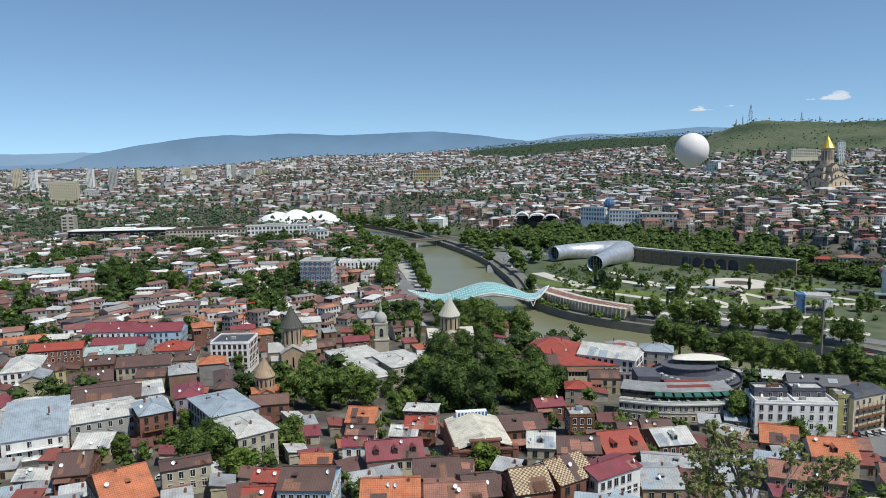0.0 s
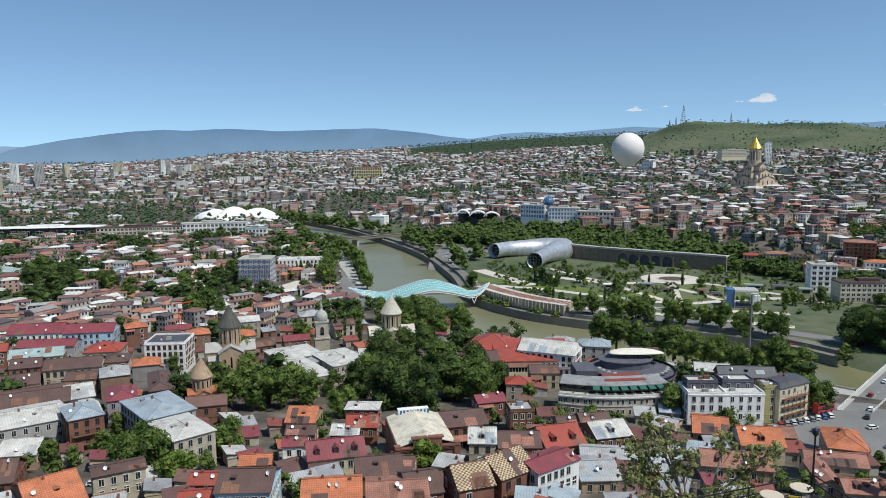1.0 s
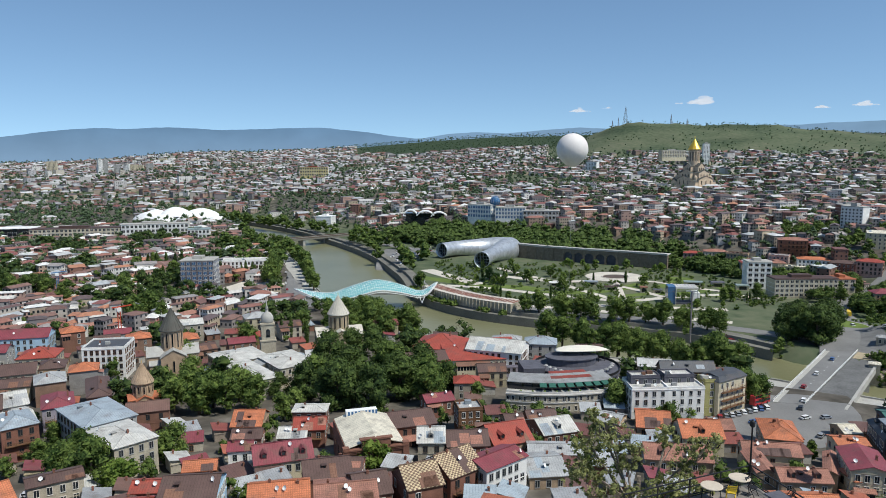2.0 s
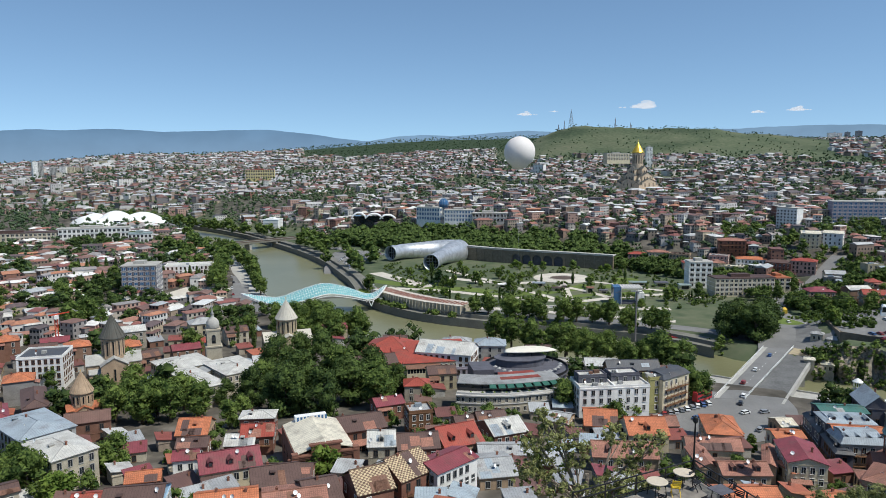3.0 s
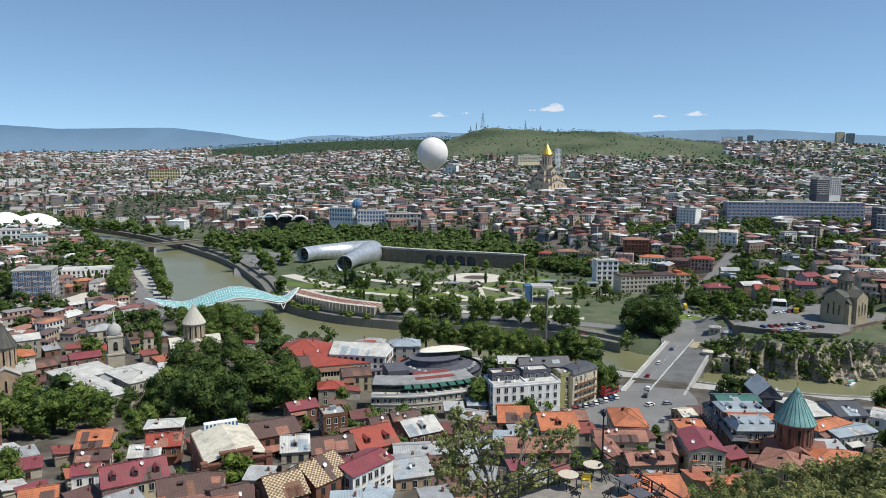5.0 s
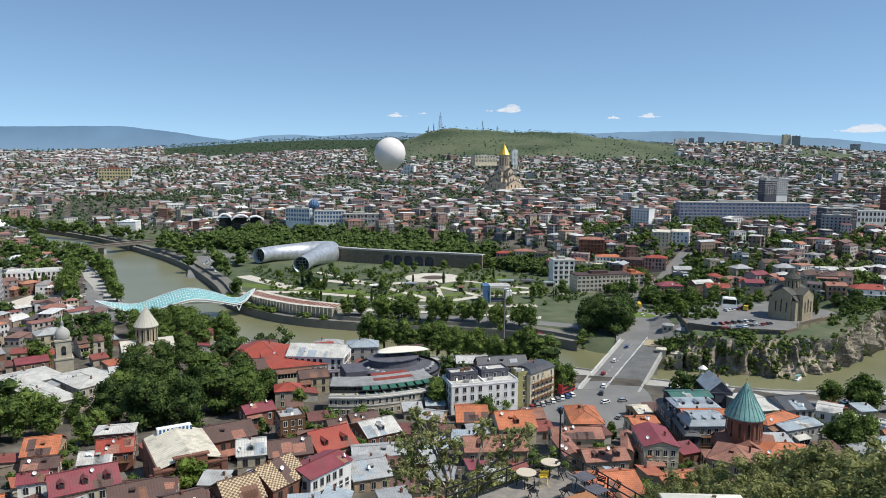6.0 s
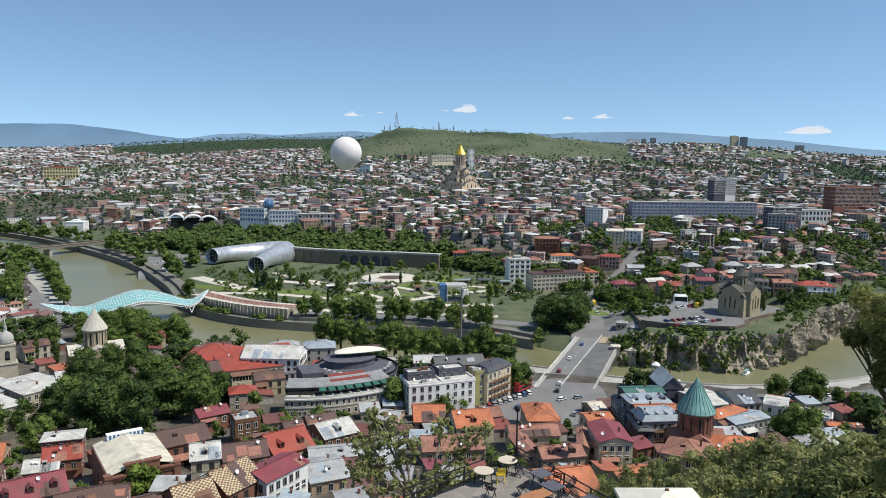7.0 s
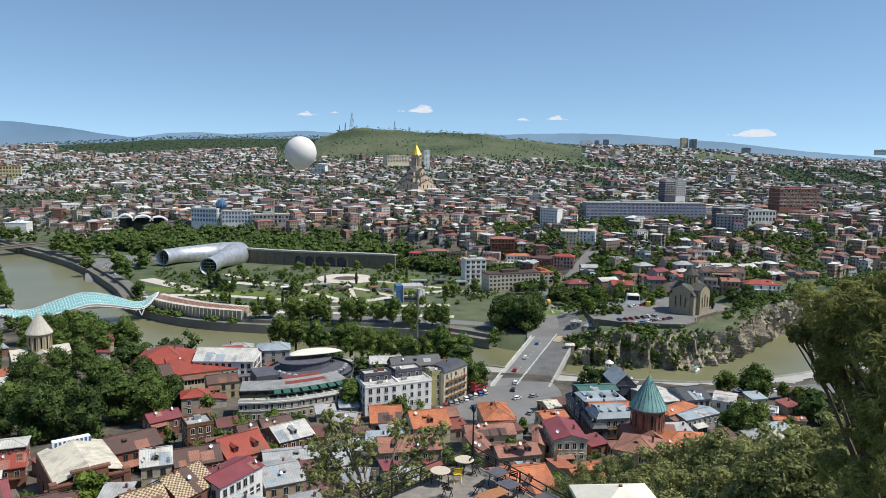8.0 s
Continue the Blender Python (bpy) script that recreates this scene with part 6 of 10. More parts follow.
# ---- retaining wall with arches ----
def arch_wall():
    P = [Vector(p) for p in ((176, 716, 0), (206, 682, 0), (238, 655, 0), (272, 630, 0), (300, 606, 0))]
    ob = empty("retaining_wall", P[2].x, P[2].y, 5.4, 0)
    for seg, (a, b) in enumerate(zip(P[:-1], P[1:])):
        d = (b - a)
        L = d.length
        yaw = math.degrees(math.atan2(d.y, d.x))
        base = pose(a.x - P[2].x, a.y - P[2].y, 0, 0, 0, yaw)
        n = max(2, int(L / 9))
        step = L / n
        for i in range(n):
            bm = bmesh.new()
            x0 = i * step
            block(bm, x0, x0 + 1.4, -1.2, 3, -3, 14.5)
            if not (seg == 1 and i > 1 or seg == 2 and i < 3):
                block(bm, x0 + 1.4, x0 + step, -0.5, 3, -3, 14.5)
                block(bm, x0 + 1.4, x0 + step, -0.8, -0.503, 9.6, 10.3)
                w_ = part("bay", bm, ["stone_dark", "wall_dark"], ob)
                w_.matrix_basis = base
                continue
            block(bm, x0 + 1.4, x0 + step, 1.6, 3, -3, 14.5, mat=1)
            rr = (step - 1.4) / 2
            cx = x0 + 1.4 + rr
            prev = None
            for t in np.linspace(0, math.pi, 13):
                p = (cx - math.cos(t) * rr, 7.4 + math.sin(t) * rr * 0.9)
                if prev:
                    v = [bm.verts.new(w) for w in ((prev[0], -1.0, prev[1]), (p[0], -1.0, p[1]), (p[0], -1.0, 14.5), (prev[0], -1.0, 14.5))]
                    bm.faces.new(v)
                    v = [bm.verts.new(w) for w in ((prev[0], -1.0, prev[1]), (prev[0], 1.6, prev[1]), (p[0], 1.6, p[1]), (p[0], -1.0, p[1]))]
                    bm.faces.new(v)
                prev = p
            w_ = part("arch", bm, ["stone_dark", "wall_dark"], ob)
            w_.matrix_basis = base
        bm = bmesh.new()
        block(bm, -0.2, L, -1.5, 12, 14.5, 15.0)
        block(bm, -0.2, L, -1.5, -1.1, 15.0, 16.0)
        w_ = part("parapet", bm, "concrete", ob)
        w_.matrix_basis = base
        claim((a.x + b.x) / 2 - 5 * math.sin(radians(yaw)) * -1, (a.y + b.y) / 2 + 5 * math.cos(radians(yaw)), L, 18, yaw)
    return tagged(ob, "long dark stone retaining wall with tall arches", "retaining wall")


arch_wall()


# ---- slab blocks and public buildings ----
def grid_block(name, x, y, z, w, d, h, yaw, wall, label, category, floors, bays, pane="pane", roof="concrete", sides="fr", flat_roof=True, proud=True):
    """A building with a grid of window units, slab edges and a roof."""
    ob = empty(name, x, y, z, yaw)
    claim(x, y, w, d, yaw)
    bm = bmesh.new()
    block(bm, -w / 2, w / 2, -d / 2, d / 2, -8, h)
    part("wall", bm, wall, ob)
    bm = bmesh.new()
    block(bm, -w / 2 - 0.4, w / 2 + 0.4, -d / 2 - 0.4, d / 2 + 0.4, h, h + 0.7, taper=0.15)
    block(bm, -w * 0.2, w * 0.12, -d * 0.2, d * 0.25, h + 0.7, h + 2.8)
    part("roof", bm, roof, ob)
    fh = h / floors
    for s in sides:
        span, off = (w, d / 2) if s in "fb" else (d, w / 2)
        nb = bays if s in "fb" else max(1, int(bays * d / w))
        ww, wh = span / nb * 0.58, fh * 0.56
        bm = relief([-ww / 2 - 0.12, -ww / 2, -0.06, 0.06, ww / 2, ww / 2 + 0.12], [-0.2, 0, wh, wh + 0.18],
                    lambda i, j: (0.22, 0) if j != 1 else (0.12, 0) if i in (0, 2, 4) else (0.05, 1))
        me = bpy.data.meshes.new("window")
        bm.to_mesh(me)
        bm.free()
        me.materials.append(M["trim"]), me.materials.append(M[pane])
        a = {"f": 0, "r": 90, "b": 180, "l": -90}[s]
        spots = [pose(0, 0, 0, 0, 0, a) @ pose((k + 0.5) / nb * span - span / 2, -off, fl * fh + fh * 0.24) for fl in range(floors) for k in range(nb)]
        if math.hypot(x, y) < 520:
            for m in spots:
                share("window", me, ob, m)
            continue
        bm = bmesh.new()
        for m in spots:
            start = len(bm.verts)
            bm.from_mesh(me)
            bm.verts.ensure_lookup_table()
            bmesh.ops.transform(bm, matrix=m, verts=bm.verts[start:])
        tagged(part("glazing", bm, ["trim", pane], ob), kind="stuff")
    if proud:
        for fl in range(1, floors):
            bm = bmesh.new()
            block(bm, -w / 2 - 0.25, w / 2 + 0.25, -d / 2 - 0.25, d / 2 + 0.25, fl * fh - 0.12, fl * fh + 0.12)
            part("floor_band", bm, "trim", ob)
    return tagged(ob, label, category)


grid_block("apartment_slab", 627, 612, 32, 146, 14, 33, -22, "wall_lilac", "long nine-storey grey-blue apartment slab with balconies", "apartment block", 9, 30, "pane_blue", sides="f")
grid_block("museum_tower", -468, 903, 12, 15, 15, 32, 12, "wall_stone", "plain pale stone tower beside a glass museum", "tower", 8, 2, sides="f", proud=False)
grid_block("glass_museum", -388, 872, 12, 118, 24, 17, 5, "pane_dark", "long low museum with a dark glass front", "museum", 1, 8, "pane_dark", "wall_white", sides="f", proud=False)
grid_block("long_terrace", -281, 863, 12, 96, 16, 17, 6, "wall_cream", "long cream classical terrace with many windows", "building", 4, 22, "pane", "roof_brown", sides="fr")
grid_block("long_terrace", -199, 871, 12, 72, 18, 20, 6, "wall_white", "long pale classical terrace with many windows", "building", 4, 16, "pane", "concrete", sides="fr")
grid_block("glass_tower_house", -98, 560, 11, 24, 20, 22, -4, "wall_dark", "grey glass office house under scaffolding", "office building", 6, 6, "pane_blue", sides="fr")
grid_block("teal_mansion", -148, 850, 12, 24, 18, 15, 5, "wall_white", "mint-green roofed corner mansion", "building", 3, 6, "pane", "roof_teal", sides="fr")
grid_block("white_hall", -6, 1020, 12, 21, 20, 13, -20, "wall_white", "plain white cube-shaped hall", "building", 3, 6, "pane", "white_paint", sides="l")
grid_block("palace", 176, 828, 37, 30, 16, 15, -38, "wall_white", "white columned palace with a blue glass dome", "palace", 3, 9, "pane_blue", "concrete", sides="fr")
grid_block("palace_wing", 205, 806, 37, 34, 14, 13, -20, "wall_white", "white palace wing with tall windows", "palace", 3, 10, "pane_blue", "concrete", sides="fr")
grid_block("palace_annex", 236, 790, 37, 40, 12, 10, -14, "wall_grey", "low dark glass annex with a flat roof", "building", 2, 10, "pane_dark", "concrete", sides="f")
grid_block("old_institute", -37, 1830, 56, 68, 24, 22, -3, "wall_yellow", "orange-red institute on the far slope", "building", 3, 12, "pane", "roof_red", sides="f")
grid_block("corner_flats", 328, 512, 8, 18, 14, 20, -16, "wall_white", "white five-storey open concrete-frame flats", "apartment block", 5, 4, "pane_dark", sides="fr")
grid_block("river_hotel", 340, 474, 8, 46, 14, 13, -8, "wall_cream", "long pinkish hotel with rows of windows", "hotel", 4, 13, "pane", "roof_brown", sides="fr")
grid_block("terrace_flats", 376, 480, 10, 14, 16, 9, -10, "wall_cream", "cream flats with an orange roof terrace", "apartment block", 3, 3, "pane", "roof_orange", sides="fr")
grid_block("brick_hotel", 854, 576, 58, 61, 20, 24, -15, "wall_brick", "red-brown brick hotel with stepped bays and a pink roof", "hotel", 5, 12, "pane_dark", "roof_tile", sides="fr")
grid_block("dark_flats", 642, 505, 52, 32, 16, 14, -18, "wall_dark", "long dark grey block under construction", "apartment block", 4, 8, "pane_dark", "concrete", sides="fr")
grid_block("pale_hall", 695, 511, 50, 34, 16, 12, -18, "wall_white", "pale flat-roofed hall on the slope", "building", 2, 8, "pane", "concrete", sides="fr")
grid_block("slope_flats", 794, 714, 66, 16, 14, 22, -11, "wall_white", "white high flats on the upper slope", "apartment block", 8, 5, "pane", "concrete", sides="fr")
grid_block("slope_flats", 777, 717, 66, 18, 14, 20, -11, "wall_dark", "dark glass high flats on the upper slope", "apartment block", 8, 5, "pane_dark", "concrete", sides="fr")
grid_block("pink_flats", 512, 650, 38, 19, 14, 22, -15, "wall_brick", "red-brown and grey flats with tall bays", "apartment block", 7, 6, "pane", "concrete", sides="fr")
grid_block("rose_house", 512, 1081, 40, 28, 14, 14, -14, "roof_maroon", "rose-red painted house on the slope", "building", 3, 5, "pane", "concrete", sides="fr")
grid_block("pale_flats", 824, 1661, 100, 74, 14, 17, 16, "wall_cream", "long cream flats below the bare hill", "apartment block", 5, 14, "pane", "concrete", sides="fr")
grid_block("orange_hotel", 303, 857, 36, 24, 14, 11, -15, "wall_tan", "orange-brown flat-roofed house on the slope", "building", 3, 6, "pane_dark", "concrete", sides="fr")
dome = empty("palace_dome", 190, 822, 52)
bm = bmesh.new()
lathe(bm, [(5.6, 0), (5.6, 2.5), (6.2, 2.6), (6.0, 5), (5.0, 7.6), (3.2, 9.6), (1.2, 10.6), (0.1, 10.9)], 24)
part("dome_shell", bm, "pane_blue", dome, "blue glass shell", flat=False)
bm = bmesh.new()
for k in range(12):
    a = 2 * math.pi * k / 12
    pr = [(6.25, 2.6), (6.05, 5), (5.05, 7.6), (3.25, 9.6), (1.25, 10.65)]
    for (r0, z0), (r1, z1) in zip(pr[:-1], pr[1:]):
        beam(bm, (r0 * math.cos(a), r0 * math.sin(a), z0), (r1 * math.cos(a), r1 * math.sin(a), z1), 0.18)
part("dome_ribs", bm, "steel", dome)
tagged(dome, "blue glass dome with steel ribs on the palace roof", "dome")


def petal_hall(x, y, z):
    """A public hall under a bunch of white mushroom-like roof petals."""
    ob = empty("petal_hall", x, y, z, 0)
    ob.matrix_basis = pose(x, y, z) @ Matrix.Diagonal((0.84, 0.84, 0.8, 1))
    claim(x, y, 150, 70)
    bm = bmesh.new()
    block(bm, -56, 60, -14, 24, -4, 8)
    part("glass_hall", bm, "pane_dark", ob)
    for px_, py_, zz, rx_, ry_, h_ in ((-46, -2, 10, 26, 22, 12), (-6, 8, 14, 30, 26, 15), (46, 4, 9, 30, 20, 11), (-22, -20, 8, 26, 16, 10), (20, -20, 7, 26, 16, 9), (34, 24, 12, 34, 20, 13), (-40, 22, 11, 26, 18, 13), (62, -8, 6, 18, 14, 8)):
        bm = bmesh.new()
        n, k = 36, 7
        rings = []
        for i in range(k + 1):
            u = i / k
            ring = []
            for t in np.linspace(0, 2 * math.pi, n, endpoint=False):
                lob = 1 + 0.07 * math.cos(3 * t + px_)
                zz2 = zz + h_ * (1 - u ** 1.8) - 1.5 * u ** 4 * (1 + math.cos(2 * t + px_))
                ring.append(bm.verts.new((px_ + math.cos(t) * rx_ * u * lob + 0.001 * math.cos(t), py_ + math.sin(t) * ry_ * u * lob + 0.001 * math.sin(t), zz2)))
            rings.append(ring)
        for r0, r1 in zip(rings[:-1], rings[1:]):
            for i in range(n):
                bm.faces.new((r0[i], r1[i], r1[(i + 1) % n], r0[(i + 1) % n]))
        ext = bmesh.ops.extrude_face_region(bm, geom=bm.faces[:])
        for v in [g for g in ext["geom"] if isinstance(g, bmesh.types.BMVert)]:
            v.co.z -= 0.7
        part("roof_petal", bm, "white_paint", ob, "white curved roof petal", flat=False)
        bm = bmesh.new()
        lathe(bm, [(1.0, -4), (0.8, zz - 3), (2.6, zz + 2)], 12, 0, px_, py_)
        part("stem", bm, "white_paint", ob)
    return tagged(ob, "white petal-roofed public hall with glass walls", "public hall")


petal_hall(-212, 1062, 14)


def shell_house(x, y, z):
    ob = empty("shell_building", x, y, z, -8)
    claim(x, y, 60, 26, -8)
    bm = bmesh.new()
    block(bm, -24, 24, -6, 8, -6, 7)
    part("wall", bm, "pane_dark", ob)
    for k, (a, b, h_) in enumerate(((-27, -9, 11), (-10, 12, 9.5), (8, 28, 8))):
        bm = bmesh.new()
        prev = None
        for u in np.linspace(0, 1, 15):
            xx, zz = a + (b - a) * u, h_ * math.sin(math.pi * min(0.97, u * 0.92 + 0.04)) ** 0.45
            if prev:
                beam(bm, (prev[0], 0, prev[1]), (xx, 0, zz), 18, 1.1)
            prev = (xx, zz)
        part("white_shell", bm, "white_paint", ob, "white curved shell frame")
    return tagged(ob, "white building of curved shells and dark glass", "building")


shell_house(118, 905, 30)


def round_house(x, y, z):
    """A black round restaurant house with glass storeys and roof terraces."""
    ob = empty("round_house", x, y, z, -4)
    claim(x, y, 42, 34)
    bm = bmesh.new()
    lathe(bm, [(17, -4), (17, 9.5), (18.6, 9.6), (18.6, 10.2)], 40)
    part("drum_wall", bm, "wall_dark", ob, "black round wall")
    for k in range(26):
        a = 2 * math.pi * k / 26
        bm = bmesh.new()
        block(bm, -0.35, 0.35, -0.7, 0.2, -2, 9.6)
        w_ = part("pier", bm, "wall_lilac", ob)
        w_.matrix_basis = pose(17 * math.cos(a), 17 * math.sin(a), 0, 0, 0, math.degrees(a) + 90)
    bm = bmesh.new()
    lathe(bm, [(18.4, 10.2), (18.4, 11.3), (18.2, 11.3), (18.2, 10.25)], 40, cap=False)
    part("terrace_rail", bm, "black_metal", ob)
    bm = bmesh.new()
    lathe(bm, [(9.5, 10.2), (9.5, 13.0), (10.2, 13.1), (10.2, 13.5)], 30)
    for v in bm.verts:
        v.co.x, v.co.y = v.co.x * 1.15 - 1.0, v.co.y * 0.75 + 5.5
    part("upper_storey", bm, "wall_dark", ob)
    for fl in (2.6, 5.8, 9.0):
        bm = bmesh.new()
        lathe(bm, [(17.0, fl), (17.9, fl), (17.9, fl + 0.55), (17.0, fl + 0.55)], 40, cap=False)
        part("floor_band", bm, "wall_grey", ob)
    for k in range(14):
        a = math.radians(195 + 11.5 * k)
        bm = bmesh.new()
        lathe(bm, [(0.06, 10.2), (0.06, 12.4)], 6, 0, 15 * math.cos(a), 15 * math.sin(a))
        lathe(bm, [(1.0, 12.2), (0.95, 12.3), (0.1, 12.8)], 8, 1, 15 * math.cos(a), 15 * math.sin(a))
        part("terrace_umbrella", bm, ["black_metal", "wall_grey"], ob)
    bm = bmesh.new()
    rings = lathe(bm, [(14.5, 15.4), (13, 15.8), (7, 16.1), (0.4, 16.2)], 36)
    for v in bm.verts:
        v.co.x, v.co.y = v.co.x * 0.85 + 4.0, (v.co.y * 0.6 + 6.5 if v.co.y > 0 else v.co.y * 0.18 + 6.5)
    part("canopy", bm, "canvas", ob, "cream terrace canopy", flat=False)
    for a in np.linspace(0, 2 * math.pi, 9)[:-1]:
        bm = bmesh.new()
        beam(bm, (4.0 + 10.5 * math.cos(a), 7 + 2.2 * math.sin(a), 10.2), (4.0 + 10.5 * math.cos(a), 7 + 2.2 * math.sin(a), 15.7), 0.2)
        part("post", bm, "black_metal", ob)
    bm = bmesh.new()
    block(bm, -25, -16, -9, 4, -4, 12.5)
    part("stair_tower", bm, "wall_dark", ob)
    return tagged(ob, "black round restaurant building with a cream roof canopy", "building")


round_house(104, 291, 10)

# ---- the long curved grey house with green awnings over its roof terrace ----
def curved_row(pts, z, h, depth, bays):
    ob = empty("curved_house", pts[0][0], pts[0][1], z)
    line = curve_points([(x - pts[0][0], y - pts[0][1]) for x, y in pts], 0.8)
    arc = np.concatenate([[0], np.cumsum(np.hypot(*np.diff(line, axis=0).T))])
    line = np.column_stack([np.interp(np.linspace(0, arc[-1], 49), arc, line[:, k]) for k in (0, 1)])
    d = np.gradient(line, axis=0)
    nrm = np.column_stack([-d[:, 1], d[:, 0]]) / np.linalg.norm(d, axis=1)[:, None]

    def band(name, o0, o1, z0, z1, mat, label="", rise=0.0, i0=0, i1=48):
        bm = bmesh.new()
        rings = []
        for p, n_ in zip(line[i0:i1 + 1], nrm[i0:i1 + 1]):
            a, b = p + n_ * o0, p + n_ * o1
            rings.append([bm.verts.new(v) for v in ((a[0], a[1], z0), (a[0], a[1], z1), (b[0], b[1], z1 + rise), (b[0], b[1], z0))])
        for r0, r1 in zip(rings[:-1], rings[1:]):
            for k in range(4):
                bm.faces.new((r0[k], r1[k], r1[(k + 1) % 4], r0[(k + 1) % 4]))
        bm.faces.new(rings[0]), bm.faces.new(list(reversed(rings[-1])))
        bmesh.ops.recalc_face_normals(bm, faces=bm.faces[:])
        return part(name, bm, mat, ob, label)

    band("wall", 0, depth, -8, h, "wall_stone", "grey stone-faced front")
    band("floor_band", -0.22, 0.0, h * 0.52, h * 0.52 + 0.35, "trim")
    band("cornice", -0.5, 0.0, h - 0.55, h, "trim")
    band("parapet", -0.1, 0.2, h + 0.004, h + 0.9, "trim")
    band("terrace_floor", 0.25, depth - 0.2, h + 0.004, h + 0.06, "concrete")
    band("roof_storey", 4.5, depth - 1, h + 0.07, h + 2.9, "pane_dark", "glazed storey set back on the terrace")
    band("roof", 4.0, depth, h + 2.9, h + 3.2, "roof_grey", "grey sheet-metal roof", 0.9)
    for i in range(14, 46, 4):
        band("awning", 1.4, 4.4, h + 2.2, h + 2.35, "green_canvas", "dark green canvas awning", 0.8, i, i + 3)
    band("red_roof", depth - 5, depth + 3, h + 3.4, h + 3.7, "roof_red", "red sheet roof behind the terrace", 0.5, 20, 40)
    me = window_mesh(1.0, 1.7, "trim")
    for k in range(bays):
        i = int((k + 0.5) / bays * 48)
        a = math.degrees(math.atan2(d[i][1], d[i][0]))
        for zz in (h * 0.12, h * 0.62):
            share("window", me, ob, pose(line[i][0], line[i][1], zz, 0, 0, a))
    for k in range(9):
        i = 6 + k * 5
        bm = bmesh.new()
        q = line[min(i, 48)] + nrm[min(i, 48)] * 0.8
        lathe(bm, [(0.35, h + 0.06), (0.42, h + 0.6), (0.5, h + 0.9), (0.15, h + 1.3)], 8, 0, q[0], q[1])
        part("planter", bm, "leaf", ob)
    for p in line[::6]:
        claim(pts[0][0] + p[0] + 1, pts[0][1] + p[1] + depth / 2, 11, depth)
    return tagged(ob, "long curved grey stone house with green awnings on its roof terrace", "house")


curved_row([(64.7, 259.2), (74.4, 255.5), (85.1, 253.5), (99.1, 253.7), (108.2, 254.9)], 14.0, 7.4, 13.0, 19)


# ---- brick hall with a pale roof (gable towards the fortress) ----
def brick_hall(x, y, z, w, d, h, yaw):
    ob = empty("brick_hall", x, y, z, yaw)
    claim(x, y, w, d, yaw)
    bm = bmesh.new()
    block(bm, -w / 2, w / 2, -d / 2, d / 2, -8, h)
    part("wall", bm, "wall_brick", ob, "dark red brick wall")
    pieces = [("pilaster", s * w / 2 - 0.9, s * w / 2 + 0.9, -d / 2 - 0.5, -d / 2 + 1.4, -8, h + 0.5) for s in (-1, 1)]
    pieces += [("cornice", -w / 2 - 0.3 - 0.18 * k, w / 2 + 0.3 + 0.18 * k, -d / 2 - 0.3 - 0.18 * k, -d / 2, h - 1.5 + 0.5 * k, h - 1.05 + 0.5 * k) for k in range(3)]
    pieces += [("parapet", -w * 0.24, w * 0.24, -d / 2 - 0.35, -d / 2 + 0.8, h, h + 2.3), ("coping", -w * 0.27, w * 0.27, -d / 2 - 0.6, -d / 2 + 0.9, h + 2.3, h + 2.8)]
    for name, *box in pieces:
        bm = bmesh.new()
        block(bm, *box)
        part(name, bm, "wall_brick", ob)
    part("roof", roof_mesh("gable_front", w - 0.8, d - 0.6, h, 2.6, 0.1, 0.25), "roof_cream", ob, "pale cream sheet roof")
    for u in (-0.36, -0.22, 0.22, 0.36):
        bm = bmesh.new()
        block(bm, -0.6, 0.6, -0.12, 0.1, 0, 2.4)
        lathe(bm, [(0.6, 2.4), (0.4, 2.85), (0.05, 3.0)], 10, cap=False)
        w_ = part("arched_window", bm, "pane_dark", ob)
        w_.matrix_basis = pose(u * w, -d / 2, h * 0.35)
    bm = bmesh.new()
    ring = lathe(bm, [(1.9, -0.1), (1.9, 0.15), (1.5, 0.2)], 20)
    w_ = part("round_window", bm, "pane_dark", ob)
    w_.matrix_basis = pose(0, -d / 2, h * 0.5, 90)
    bm = bmesh.new()
    block(bm, -w * 0.28, w * 0.28, d / 2 - 2.6, d / 2 - 0.4, h - 0.5, h + 3.0)
    for k in range(9):
        u = -w * 0.25 + k * w * 0.0625
        block(bm, u, u + w * 0.035, d / 2 - 2.75, d / 2 - 2.55, h + 1.5, h + 2.8, mat=1)
    part("clerestory", bm, ["white_paint", "pane_blue"], ob, "white clerestory with a row of blue panes")
    for s in (-1, 1):
        for k in range(4):
            bm = bmesh.new()
            block(bm, -0.5, 0.5, -0.1, 0.1, 0, 2.6)
            w_ = part("side_window", bm, "pane_dark", ob)
            w_.matrix_basis = pose(s * w / 2, -d * 0.35 + k * d * 0.22, h * 0.4, 0, 0, 90 * s)
    return tagged(ob, "dark red brick hall with a pale cream roof", "hall")


brick_hall(9.8, 211, 17, 17.5, 25, 11.5, 8)


# ---- open-air stage in the park ----
stage = tagged(empty("park_stage", 243, 466, 7.2, -17), "blue-screened open-air stage with a steel canopy", "stage")
claim(243, 466, 24, 16, -17)
bm = bmesh.new()
block(bm, -11, -6, -6, 5, -1, 12.5)
part("screen", bm, "pane_blue", stage, "blue mesh side screen")
bm = bmesh.new()
block(bm, 6, 11, -5, 5, -1, 8.5, taper=0.3)
part("side_house", bm, "wall_white", stage)
bm = bmesh.new()
block(bm, -6, 8, -5, 6, -1, 1.2)
part("platform", bm, "wall_dark", stage)
bm = bmesh.new()
block(bm, -6, 9, -7, 6, 11.2, 12.4)
for k in range(8):
    block(bm, -5.8 + k * 1.9, -5.6 + k * 1.9, -7.1, 6, 12.4, 12.7, mat=1)
part("canopy", bm, ["trim", "steel"], stage)
